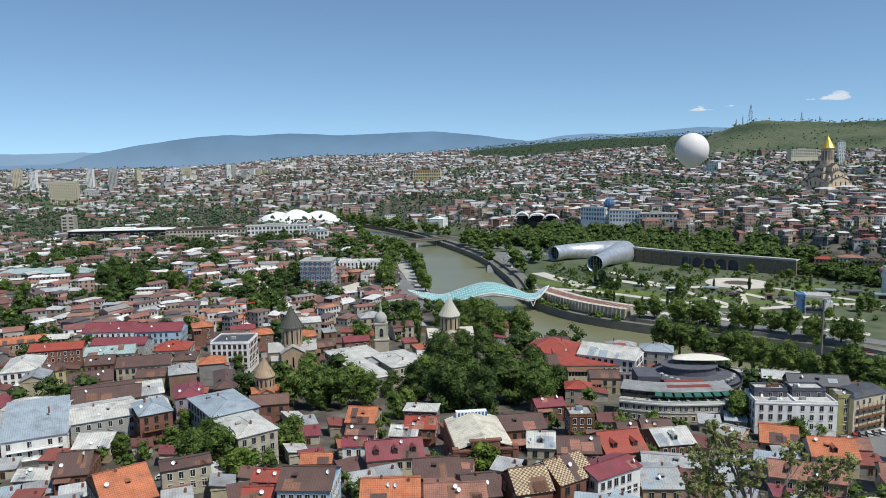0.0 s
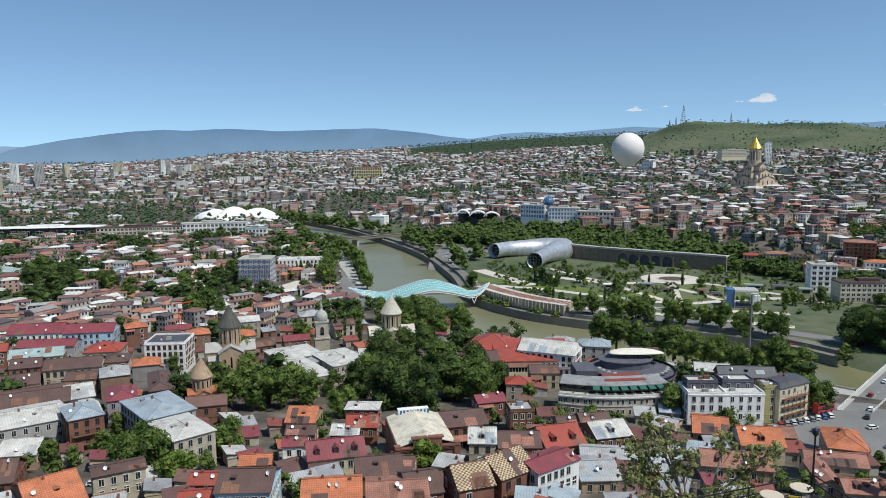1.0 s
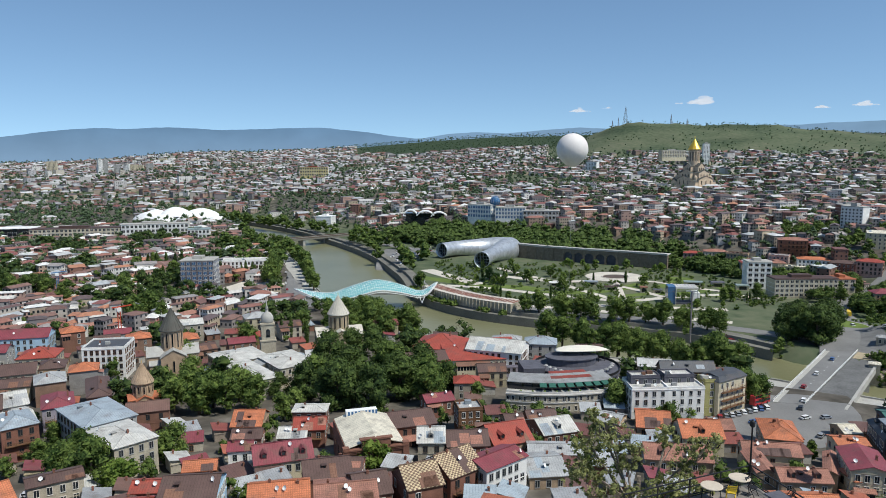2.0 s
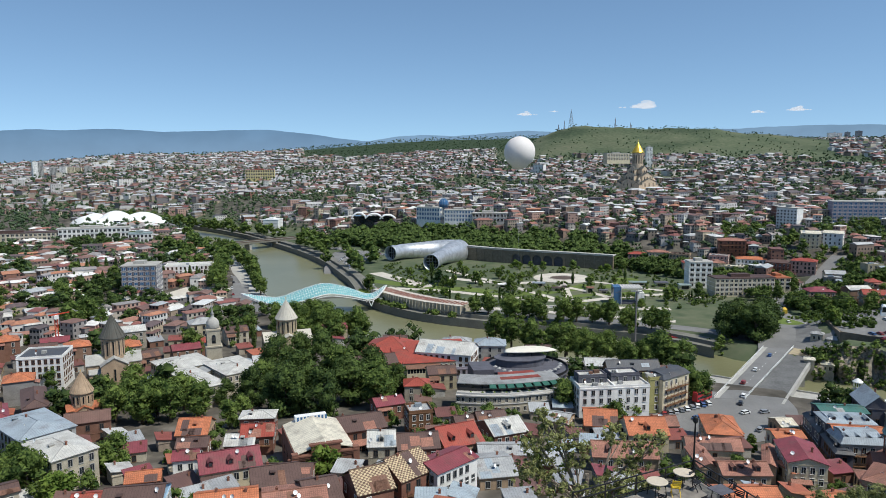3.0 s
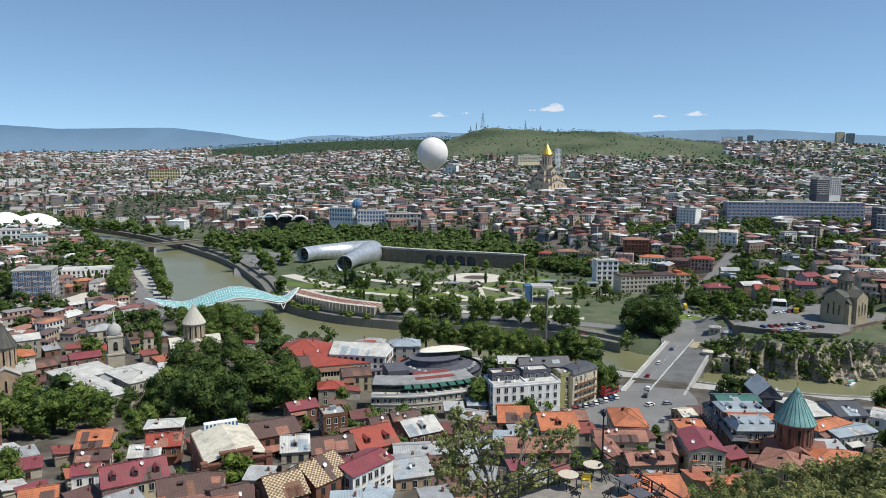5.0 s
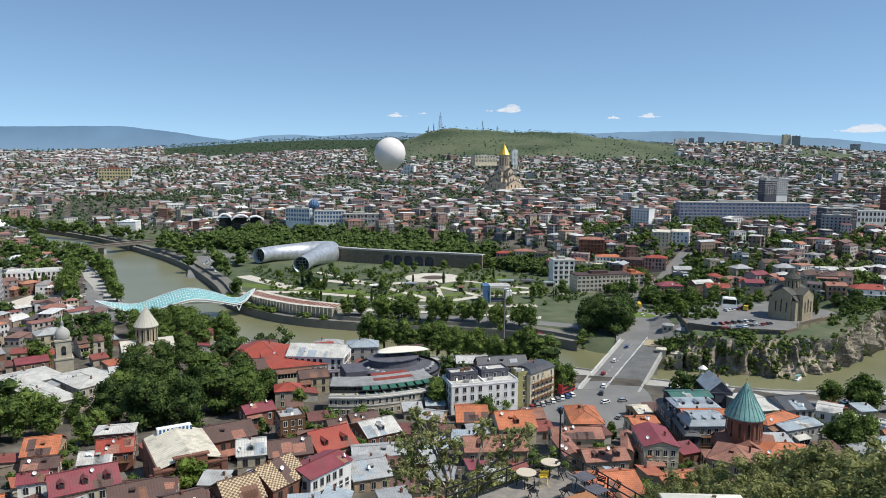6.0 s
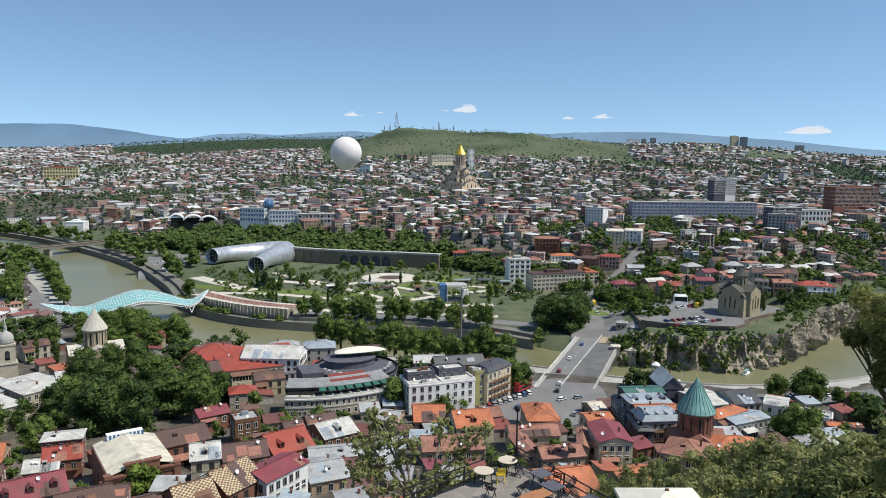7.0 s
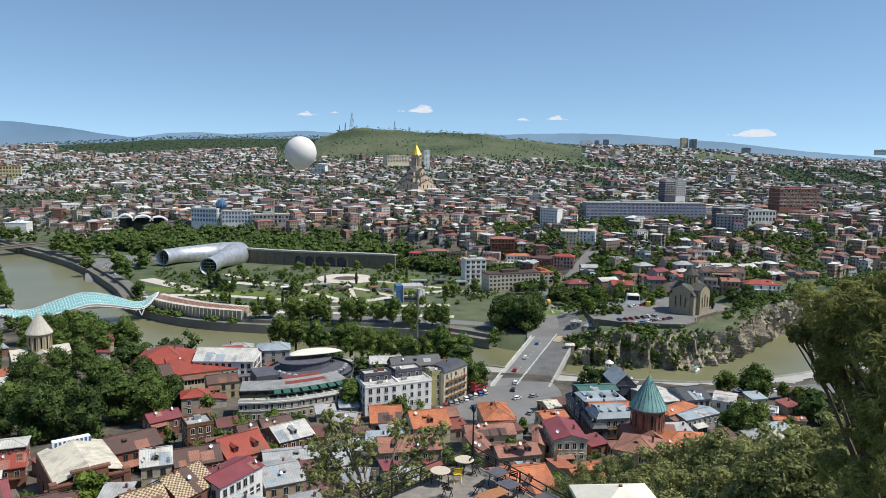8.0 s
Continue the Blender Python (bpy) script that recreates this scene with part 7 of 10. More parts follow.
for u in (-5.6, 8.6):
    for v in (-6.6, 5.6):
        bm = bmesh.new()
        beam(bm, (u, v, -1), (u, v, 11.3), 0.4)
        part("post", bm, "steel", stage)


# ---- low curved pavilion on the quay ----
pav = tagged(empty("quay_pavilion", 92, 496, 7.2), "low pink-roofed curved quay pavilion with columns", "pavilion")
line = curve_points([(68, 534), (80, 506), (96, 480), (117, 458)], 3)
for i in range(len(line) - 1):
    a, b = line[i], line[i + 1]
    d = Vector((b[0] - a[0], b[1] - a[1], 0))
    nrm = Vector((-d.y, d.x, 0)).normalized()
    bm = bmesh.new()
    o = Vector((a[0] - 92, a[1] - 496, 0))
    pts = [o, o + d * 0.995, o + d * 0.995 + nrm * 17, o + nrm * 17]
    lo, hi = [bm.verts.new(p + Vector((0, 0, -1))) for p in pts], [bm.verts.new(p + Vector((0, 0, 5.2))) for p in pts]
    bm.faces.new(hi).material_index = 1
    for k in range(4):
        bm.faces.new((lo[k], lo[(k + 1) % 4], hi[(k + 1) % 4], hi[k]))
    q = [o + nrm * s + d * t + Vector((0, 0, 5.25)) for s, t in ((4, 0.1), (4, 0.9), (13, 0.9), (13, 0.1))]
    bm.faces.new([bm.verts.new(p) for p in q]).material_index = 2
    beam(bm, o - nrm * 0.4 + Vector((0, 0, -1)), o - nrm * 0.4 + Vector((0, 0, 5.2)), 0.5)
    part("bay", bm, ["wall_stone", "paving", "roof_tile"], pav)
claim(92, 496, 95, 36, -55)


# ---- road bridge, quay bridge ----
M["deck_bare"] = surface("deck_bare", (0.135, 0.135, 0.132), 0.85, 0.35, 1.2, 0.12)


def road_bridge():
    ob = empty("road_bridge", 235, 295, 0)
    near_l, near_m, near_r = Vector((176.7, 260, 1.4)), Vector((188.5, 256, 1.4)), Vector((199.5, 247.5, 1.4))
    far_l, far_m, far_r = Vector((254.6, 333, -0.8)), Vector((270.9, 329.6, -0.8)), Vector((279, 322, -0.8))
    o = Vector((235, 295, 0))

    def slab(name, a, b, c, d, z0, z1, mat, label=""):
        bm = bmesh.new()
        lo, hi = [bm.verts.new(p - o + Vector((0, 0, z0))) for p in (a, b, c, d)], [bm.verts.new(p - o + Vector((0, 0, z1))) for p in (a, b, c, d)]
        bm.faces.new(hi)
        bm.faces.new(list(reversed(lo)))
        for k in range(4):
            bm.faces.new((lo[k], lo[(k + 1) % 4], hi[(k + 1) % 4], hi[k]))
        return part(name, bm, mat, ob, label)

    slab("deck", near_l, near_m, far_m, far_l, 7.6, 9.4, "asphalt", "grey asphalt carriageway deck")
    wl, wf = (near_m - near_l) * 0.16, (far_m - far_l) * 0.16
    slab("pavement", near_l, near_l + wl, far_l + wf, far_l, 9.404, 9.6, "concrete", "pale grey pavement")
    slab("deck", near_m + Vector((0.4, 0, 0)), near_r, far_r, far_m + Vector((0.4, 0, 0)), 7.0, 8.9, "deck_bare", "bare grey deck under repair")
    e1, e2 = near_m.lerp(far_m, 0.86) + Vector((0.4, 0, 0)), near_r.lerp(far_r, 0.86)
    slab("deck_end", e1, e2, far_r, far_m + Vector((0.4, 0, 0)), 8.904, 9.1, "stone", "sandy unfinished end of the deck")
    slab("edge_beam", near_r, near_r + Vector((1.0, -0.6, 0)), far_r + Vector((1.0, -0.6, 0)), far_r, 6.4, 9.5, "concrete", "pale concrete edge beam")
    for a, b, z in ((near_l, far_l, 9.4), (near_m, far_m, 9.4)):
        bm = bmesh.new()
        for u in np.linspace(0, 1, 44):
            p = a.lerp(b, u) - o + Vector((0.2, 0, z))
            beam(bm, p, p + Vector((0, 0, 1.2)), 0.22)
        for zz in (0.5, 1.15):
            beam(bm, a - o + Vector((0.2, 0, z + zz)), b - o + Vector((0.2, 0, z + zz)), 0.12)
        part("railing", bm, "white_paint", ob, "pale railing")
    for u in (0.24, 0.62):
        bm = bmesh.new()
        a, b = near_l.lerp(far_l, u) - o, near_r.lerp(far_r, u) - o
        beam(bm, a + Vector((0, 0, 3)), b + Vector((0, 0, 3)), 3.0, 9.5)
        part("pier", bm, "concrete", ob)
    for u in (0.25, 0.5, 0.75):
        for k in range(3):
            bm = bmesh.new()
            p = near_l.lerp(far_l, u + 0.06 * k).lerp(near_m.lerp(far_m, u + 0.06 * k), 0.58) - o
            dd = (far_l - near_l).normalized()
            beam(bm, p + Vector((0, 0, 9.415)), p + dd * 2 + Vector((0, 0, 9.415)), 0.16, 0.02)
            part("lane_mark", bm, "white_paint", ob)
    claim(235, 295, 110, 44, 44)
    return tagged(ob, "wide city bridge, one half bare under repair", "bridge")


road_bridge()
qb = tagged(empty("quay_bridge", -20, 903, 0, 32), "low flat road bridge over the river", "bridge")
bm = bmesh.new()
block(bm, -52, 52, -7, 7, 7.2, 9.2)
part("deck", bm, "embankment_stone", qb)
bm = bmesh.new()
for v in (-6.8, 6.8):
    block(bm, -52, 52, v - 0.2, v + 0.2, 9.2, 10.2)
part("parapet", bm, "trim_dark", qb)
for u in (-18, 18):
    bm = bmesh.new()
    block(bm, u - 1.5, u + 1.5, -6, 6, -4, 7.2)
    part("pier", bm, "concrete", qb)
claim(-20, 903, 110, 24, 32)


# ---- tethered balloon, masts, gondola ----
def balloon(x, y, z, r):
    ob = empty("tethered_balloon", x, y, z)
    bm = bmesh.new()
    prof = [(0.05, r)] + [(r * math.sin(a), r * math.cos(a)) for a in np.linspace(0.12, 2.45, 20)] + [(r * 0.45, -r * 0.98), (r * 0.16, -r * 1.12)]
    lathe(bm, list(reversed(prof)), 40, cap=False)
    part("envelope", bm, "balloon_cloth", ob, "white balloon envelope", flat=False)
    bm = bmesh.new()
    beam(bm, (0, 0, -r * 1.1), (0, 0, ground_at(x, y) - z), 0.05)
    part("tether", bm, "steel", ob)
    return tagged(ob, "white tethered round balloon over the park", "balloon")


M["balloon_cloth"] = surface("balloon_cloth", (0.72, 0.68, 0.65), 0.7, 0.06, 0.8, 0.1, 0.02)
balloon(182.0, 529.6, 114.7, 11.9)


def mast(x, y, z, h, wide, label):
    ob = empty("radio_mast", x, y, ground_at(x, y))
    for k in range(8):
        z0, z1 = h * k / 8 - (2 if k == 0 else 0), h * (k + 1) / 8
        w0, w1 = wide * (1 - k / 8 * 0.85), wide * (1 - (k + 1) / 8 * 0.85)
        bm = bmesh.new()
        for sx, sy in ((-1, -1), (1, -1), (1, 1), (-1, 1)):
            beam(bm, (sx * w0 / 2, sy * w0 / 2, z0), (sx * w1 / 2, sy * w1 / 2, z1), 0.42)
            nx, ny = -sy, sx
            beam(bm, (sx * w0 / 2, sy * w0 / 2, z0), (nx * w1 / 2, ny * w1 / 2, z1), 0.34)
            beam(bm, (sx * w1 / 2, sy * w1 / 2, z1), (nx * w1 / 2, ny * w1 / 2, z1), 0.34)
        part("lattice_section", bm, "mast_steel", ob)
    bm = bmesh.new()
    beam(bm, (0, 0, h), (0, 0, h * 1.12), 0.6)
    part("aerial", bm, "mast_steel", ob)
    return tagged(ob, label, "mast")


M["mast_steel"] = surface("mast_steel", (0.20, 0.18, 0.18), 0.6, 0.1, 1, bump=0)
mast(1097, 2598, 242, 59, 16, "tall lattice radio mast on the bare hilltop")
mast(1054, 2616, 237, 21, 5, "slim lattice aerial mast on the hilltop")
mast(1074, 2608, 230, 31, 5, "slim lattice aerial mast on the hilltop")
mast(1245, 2530, 240, 33, 6, "slim lattice aerial mast on the hilltop")
mast(1295, 2505, 246, 20, 5, "slim lattice aerial mast on the hilltop")


def gondola(x, y, z, yaw):
    ob = empty("cable_car", x, y, z, yaw)
    bm = bmesh.new()
    block(bm, -1.9, 1.9, -1.5, 1.5, 0, 0.9, taper=0.12)
    block(bm, -1.75, 1.75, -1.35, 1.35, 2.2, 2.55, taper=0.25)
    for sx in (-1.7, 1.7):
        for sy in (-1.3, 1.3):
            block(bm, sx - 0.08, sx + 0.08, sy - 0.08, sy + 0.08, 0.9, 2.2)
    part("cabin", bm, "white_paint", ob)
    bm = bmesh.new()
    block(bm, -1.66, 1.66, -1.26, 1.26, 0.9, 2.2)
    part("window_band", bm, "pane_dark", ob)
    bm = bmesh.new()
    beam(bm, (0, 0, 2.5), (0, 0, 5.0), 0.2)
    beam(bm, (-1.2, 0, 5.0), (1.2, 0, 5.0), 0.22)
    part("hanger", bm, "steel", ob)
    return tagged(ob, "white cable-car cabin with dark windows", "cable car")


gondola(145.5, 144.5, 73.1, -40)

# ---- roads, squares and park ----
def road(name, pts, width, material, label, lift=0.12, kind="road"):
    line = curve_points(pts, 5)
    d = np.gradient(line[:, :2], axis=0)
    nrm = np.column_stack([-d[:, 1], d[:, 0]]) / np.linalg.norm(d, axis=1)[:, None]
    k = 5
    V = []
    for p, n_ in zip(line, nrm):
        w = p[2] if len(p) > 2 else width
        for u in np.linspace(-0.5, 0.5, k):
            V.append((p[0] + n_[0] * u * w, p[1] + n_[1] * u * w))
    V = np.array(V)
    z = land(V[:, 0], V[:, 1]).reshape(-1, k)
    z = np.maximum(z, z.mean(1, keepdims=True)) + lift
    faces = [(i * k + a, i * k + a + 1, (i + 1) * k + a + 1, (i + 1) * k + a) for i in range(len(line) - 1) for a in range(k - 1)]
    if kind == "road":
        for p, q in zip(line[:-1:2], line[2::2]):
            claim((p[0] + q[0]) / 2, (p[1] + q[1]) / 2, math.hypot(*(q - p)[:2]), (p[2] if len(p) > 2 else width) * 0.9, math.degrees(math.atan2(q[1] - p[1], q[0] - p[0])))
    me = bpy.data.meshes.new(name)
    me.from_pydata(np.column_stack([V, z.ravel()]).tolist(), [], faces)
    me.materials.append(M[material])
    return tagged(new(name, me), label, kind, kind="structure")


road("road_square", [(118, 222, 16), (140, 230, 30), (165, 236, 42), (182, 247, 40), (192, 262, 34)], 30, "asphalt", "grey asphalt square before the bridge", 0.25)
road("road_right", [(176, 236), (205, 226), (238, 212), (275, 196), (330, 186)], 13, "asphalt", "grey asphalt street by the river", 0.2)
road("road_old_town", [(60, 236), (95, 228), (130, 224)], 9, "asphalt", "narrow asphalt street", 0.2)
road("road_far_bank", [(262, 322, 30), (285, 345, 40), (305, 375, 34), (322, 410, 18), (345, 440, 14), (395, 470, 13), (450, 500, 12)], 20, "asphalt", "wide grey asphalt junction beyond the bridge", 0.2)
road("road_quay", [(268, 345), (250, 378), (215, 408), (165, 442), (128, 470)], 12, "asphalt", "riverside asphalt road", 0.15)
road("road_upstream", [(70, 560), (62, 640), (48, 740), (25, 830), (5, 900), (-50, 1030), (-120, 1120)], 13, "asphalt", "riverside asphalt road lined with trees", 0.3)
road("road_near_bank", [(-10, 480), (-27, 530), (-32, 620), (-52, 740), (-85, 880), (-125, 1010), (-190, 1110)], 12, "asphalt", "riverside asphalt road on the old town bank", 0.3)
road("road_forecourt", [(48, 668, 16), (60, 705, 34), (72, 745, 46), (80, 785, 40)], 30, "asphalt", "asphalt forecourt with parked cars by the river", 0.35)
road("road_wall", [(60, 830), (100, 770), (135, 748)], 14, "asphalt", "asphalt road below the wall", 0.3)
road("square_steps", [(-75, 520, 30), (-62, 545, 44), (-52, 575, 36)], 30, "paving", "pale paved riverside square", 0.3)

for name, pts, z in (("lawn", [(311 + 9 * math.cos(k * 0.5236), 384 + 17 * math.sin(k * 0.5236)) for k in range(12)], 7.85), ("kerb", [(311 + 10 * math.cos(k * 0.5236), 384 + 18 * math.sin(k * 0.5236)) for k in range(12)], 7.75),
                     ("lawn", [(320, 362), (338, 364), (366, 398), (352, 400), (332, 384)], 8.3)):
    bm = bmesh.new()
    lo_, hi_ = [bm.verts.new((x, y, z - 1.5)) for x, y in pts], [bm.verts.new((x, y, z)) for x, y in pts]
    bm.faces.new(hi_)
    for k in range(len(pts)):
        bm.faces.new((lo_[k], lo_[(k + 1) % len(pts)], hi_[(k + 1) % len(pts)], hi_[k]))
    bmesh.ops.recalc_face_normals(bm, faces=bm.faces[:])
    tagged(mesh_object(name, bm, "lawn" if name == "lawn" else "concrete"), "green grass plot by the junction" if name == "lawn" else "pale kerb round the grass plot", name, kind="structure")

# park: lawns, paths, round plaza
for pts, w in (([(205, 492), (228, 500), (255, 498), (285, 505)], 9), ([(150, 520), (180, 515), (215, 520), (245, 540)], 12), ([(258, 520), (280, 540), (290, 565)], 22),
               ([(110, 560), (140, 545), (160, 530)], 16), ([(200, 470), (225, 485)], 10), ([(170, 480), (200, 500)], 9), ([(280, 480), (300, 500), (305, 530)], 14), ([(75, 600), (95, 580), (112, 560)], 14)):
    road("lawn", pts, w, "lawn", "mown green park lawn", 0.1, "lawn")
for pts, w in (([(90, 560), (125, 540), (165, 505), (205, 480), (240, 484), (285, 488), (310, 470)], 5), ([(205, 480), (215, 510), (225, 540), (232, 565)], 4), ([(240, 484), (232, 515), (222, 540)], 4),
               ([(140, 600), (170, 570), (200, 560), (232, 568)], 6), ([(120, 480), (160, 460), (205, 430), (245, 405)], 5), ([(232, 565), (262, 545), (285, 510), (300, 495)], 4),
               ([(85, 640), (100, 600), (118, 560)], 9), ([(150, 640), (165, 600), (180, 560), (190, 520), (200, 485)], 4), ([(170, 470), (215, 455), (262, 440)], 6)):
    road("path", pts, w * 1.5, "paving", "pale paved park path", 0.2, "path")
bm = bmesh.new()
lathe(bm, [(25, -1), (25, 0.35), (12.2, 0.4), (12, 0.75), (11, 0.75), (10.8, 0.3), (0.2, 0.3)], 40, cap=False)
plaza = mesh_object("plaza", bm, "paving")
plaza.matrix_basis = pose(238, 575, 7.2)
tagged(plaza, "round pale plaza with a sunken ring", "plaza", kind="structure")
bm = bmesh.new()
lathe(bm, [(10.7, 0.32), (0.1, 0.36)], 32, cap=False)
basin = mesh_object("plaza_basin", bm, "trim_dark")
basin.matrix_basis = pose(238, 575, 7.2)
tagged(basin, "dark fountain basin in the plaza", "fountain", kind="structure")
for x, y, w, d, h, mat in ((212, 520, 9, 5, 3.2, "roof_brown"), (233, 508, 5, 5, 4.5, "wall_brick"), (242, 503, 6, 4, 3, "wall_dark"), (205, 545, 10, 6, 3, "roof_blue"), (285, 530, 14, 6, 3, "roof_teal"), (300, 520, 10, 7, 4, "wall_dark"), (312, 505, 9, 6, 4, "roof_teal"), (175, 545, 8, 5, 3, "wall_white")):
    bm = bmesh.new()
    block(bm, -w / 2, w / 2, -d / 2, d / 2, -0.5, h - 0.5)
    block(bm, -w / 2 - 0.5, w / 2 + 0.5, -d / 2 - 0.5, d / 2 + 0.5, h - 0.5, h, mat=1, taper=0.2)
    block(bm, -w * 0.3, w * 0.3, -d / 2 - 0.06, -d / 2 + 0.05, 0.5, h - 1.0, mat=2)
    k = mesh_object("park_kiosk", bm, ["wall_cream", mat, "pane_dark"])
    k.matrix_basis = pose(x, y, 7.2, 0, 0, -20)
    claim(x, y, w, d)
    tagged(k, "small flat-roofed park kiosk", "kiosk", "park kiosks")


# ---- the river cliff ----
def cliff():
    line = curve_points([(262, 320), (266, 302), (276, 289), (291, 276), (318, 263), (348, 267), (372, 275), (398, 284), (443, 294), (520, 308), (640, 324)], 1.3)
    d = np.gradient(line, axis=0)
    nrm = np.column_stack([-d[:, 1], d[:, 0]]) / np.linalg.norm(d, axis=1)[:, None]
    rows_ = 22
    V = []
    for i, (p, n_) in enumerate(zip(line, nrm)):
        top = 8.5 + 9.0 * min(1, i / 20)
        top += 4.5 * smooth(372, 420, p[0])
        for j in range(rows_):
            u = j / (rows_ - 1)
            back = (15 - 9 * smooth(322, 350, p[0])) * u ** 1.5 * (0.6 + 0.4 * noise.noise(Vector((p[0] / 30, p[1] / 30, 0))))
            z = -3 + (top + 3) * u
            q = Vector((p[0], p[1], z))
            amp = (0.5 + 1.8 * math.sin(math.pi * min(1, u * 1.05))) * 2.0
            q2 = Vector((p[0] * 0.17, p[1] * 0.17, z * 0.06))
            off = amp * noise.fractal(q2, 1.0, 2.0, 6) + 2.2 * abs(noise.noise(Vector((p[0] * 0.4, p[1] * 0.4, z * 0.04)))) + 1.1 * abs(noise.noise(Vector((p[0] * 0.95, p[1] * 0.95, z * 0.12)))) + 0.5 * noise.noise(Vector((p[0] * 0.9, p[1] * 0.9, z * 1.6)))
            b_ = back - off * 1.6
            V.append((p[0] + n_[0] * b_, p[1] + n_[1] * b_, z + (0.6 * noise.noise(q * 0.4) if 0 < j else 0)))
        # flat ledge behind the brow
        V.append((p[0] + n_[0] * 19, p[1] + n_[1] * 19, top + 0.4))
    k = rows_ + 1
    faces = [(i * k + a, (i + 1) * k + a, (i + 1) * k + a + 1, i * k + a + 1) for i in range(len(line) - 1) for a in range(k - 1)]
    me = bpy.data.meshes.new("cliff")
    me.from_pydata(V, [], faces)
    me.materials.append(M["rock"]), me.materials.append(M["ground"])
    me.polygons.foreach_set("material_index", [1 if i % (k - 1) == k - 2 else 0 for i in range(len(faces))])
    tagged(new("cliff", me), "rugged tan rock cliff above the river, patched with scrub", "cliff", kind="structure")
    rng = np.random.default_rng(4)
    pts, hs = [], []
    P = np.array(V).reshape(len(line), k, 3)
    for _ in range(1150):
        i = int(rng.integers(4, len(line) - 4))
        j = int(rng.integers(1, rows_))
        if line[i][0] < 312 or line[i][1] > 300 and line[i][0] < 300:
            pts.append(P[i, j] + np.array([rng.normal(), rng.normal(), 0.3]))
            hs.append(rng.uniform(2.2, 5.0))
            continue
        if line[i][0] > 350 and rng.random() < 0.7:
            continue
        if line[i][0] > 308 and j < 14 and rng.random() < 0.6:
            continue
        pts.append(P[i, j])
        hs.append(rng.uniform(1.4, 3.6))
    for _ in range(420):
        i = int(rng.integers(30, len(line) - 4))
        if 300 < line[i][0] < 372:
            continue
        u = rng.random()
        pts.append(P[i, rows_ - 1] * (1 - u) + P[i, rows_] * u)
        hs.append(rng.uniform(1.6, 5.5))
    pts = np.array(pts)
    woods("cliff_scrub", pts[:, :2], hs, 1.2, 4, 18, 0.5, "leaf", 9, "green scrub clinging to the cliff", z=pts[:, 2] - 0.8)


cliff()
def platform(name, outline, z0, z1, material, label):
    bm = bmesh.new()
    lo, hi = [bm.verts.new((x, y, z0)) for x, y in outline], [bm.verts.new((x, y, z1)) for x, y in outline]
    bm.faces.new(hi)
    for k in range(len(outline)):
        bm.faces.new((lo[k], lo[(k + 1) % len(outline)], hi[(k + 1) % len(outline)], hi[k]))
    bmesh.ops.recalc_face_normals(bm, faces=bm.faces[:])
    return tagged(mesh_object(name, bm, material), label, "terrace", kind="structure")


PLAT = 18.8
outline = [(289, 317), (296, 306), (309, 294.5), (327, 282.5), (340, 286), (350, 294), (376, 300), (400, 306), (400, 345), (372, 362), (330, 362), (304, 345)]
platform("terrace_cliff", outline, 2.0, PLAT, "stone_dark", "paved parking terrace with stone retaining walls")
platform("terrace_surface", [(346 + (x - 346) * 0.97, 326 + (y - 326) * 0.97) for x, y in outline], PLAT - 0.3, PLAT + 0.06, "asphalt", "grey asphalt of the parking terrace")
bm = bmesh.new()
for p, q in zip(outline[:7], outline[1:7]):
    beam(bm, (p[0], p[1], PLAT + 0.4), (q[0], q[1], PLAT + 0.4), 0.5, 0.9)
tagged(mesh_object("parapet_cliff", bm, "stone_dark"), "low stone parapet along the cliff edge", "parapet", kind="structure")
claim(346, 326, 112, 62)


# ---- houses of the old town behind the first rows, built from a few patterns ----
PATTERNS = [(12, 10, 7, "gable", "roof_brown", "wall_mixed"), (14, 11, 9.5, "hip", "roof_grey", "wall_mixed"), (10, 9, 7, "hip", "roof_red", "wall_mixed"), (16, 10, 9.5, "gable", "roof_white", "wall_mixed"),
            (11, 11, 10, "hip", "roof_orange", "wall_mixed"), (13, 9, 7, "gable", "roof_maroon", "wall_mixed"), (15, 12, 10, "hip", "roof_blue", "wall_mixed"), (7, 6, 3.4, "shed", "roof_mixed", "wall_mixed"),
            (14, 10, 7.5, "gable", "roof_mixed", "wall_mixed"), (12, 10, 10, "flat", "roof_grey", "wall_mixed")]
MADE = {}


def fill_house(x, y, yaw, kind):
    w, d, h, rf, cover, wall = PATTERNS[kind]
    z = ground_at(x, y)
    if kind not in MADE:
        MADE[kind] = house(x, y, z, w, d, h, yaw, rf, cover, wall, sides="f", bay=3.6, chimneys=1)
    else:
        copy_thing(MADE[kind], pose(x, y, z, 0, 0, yaw))
        claim(x, y, w, d, yaw)


KEEP_OPEN = [(14, 292, 66, 92), (20, 345, 40, 30), (-2, 265, 50, 30), (-45, 285, 40, 30), (-95, 205, 22, 16), (150, 232, 60, 40), (-62, 545, 50, 60), (20, 430, 60, 60), (300, 360, 44, 50), (330, 305, 60, 24), (-30, 262, 26, 22), (72, 392, 70, 50), (100, 370, 50, 40)]


def open_ground(x, y):
    return any(abs(x - a) < w / 2 + 3 and abs(y - b) < h / 2 + 3 for a, b, w, h in KEEP_OPEN)


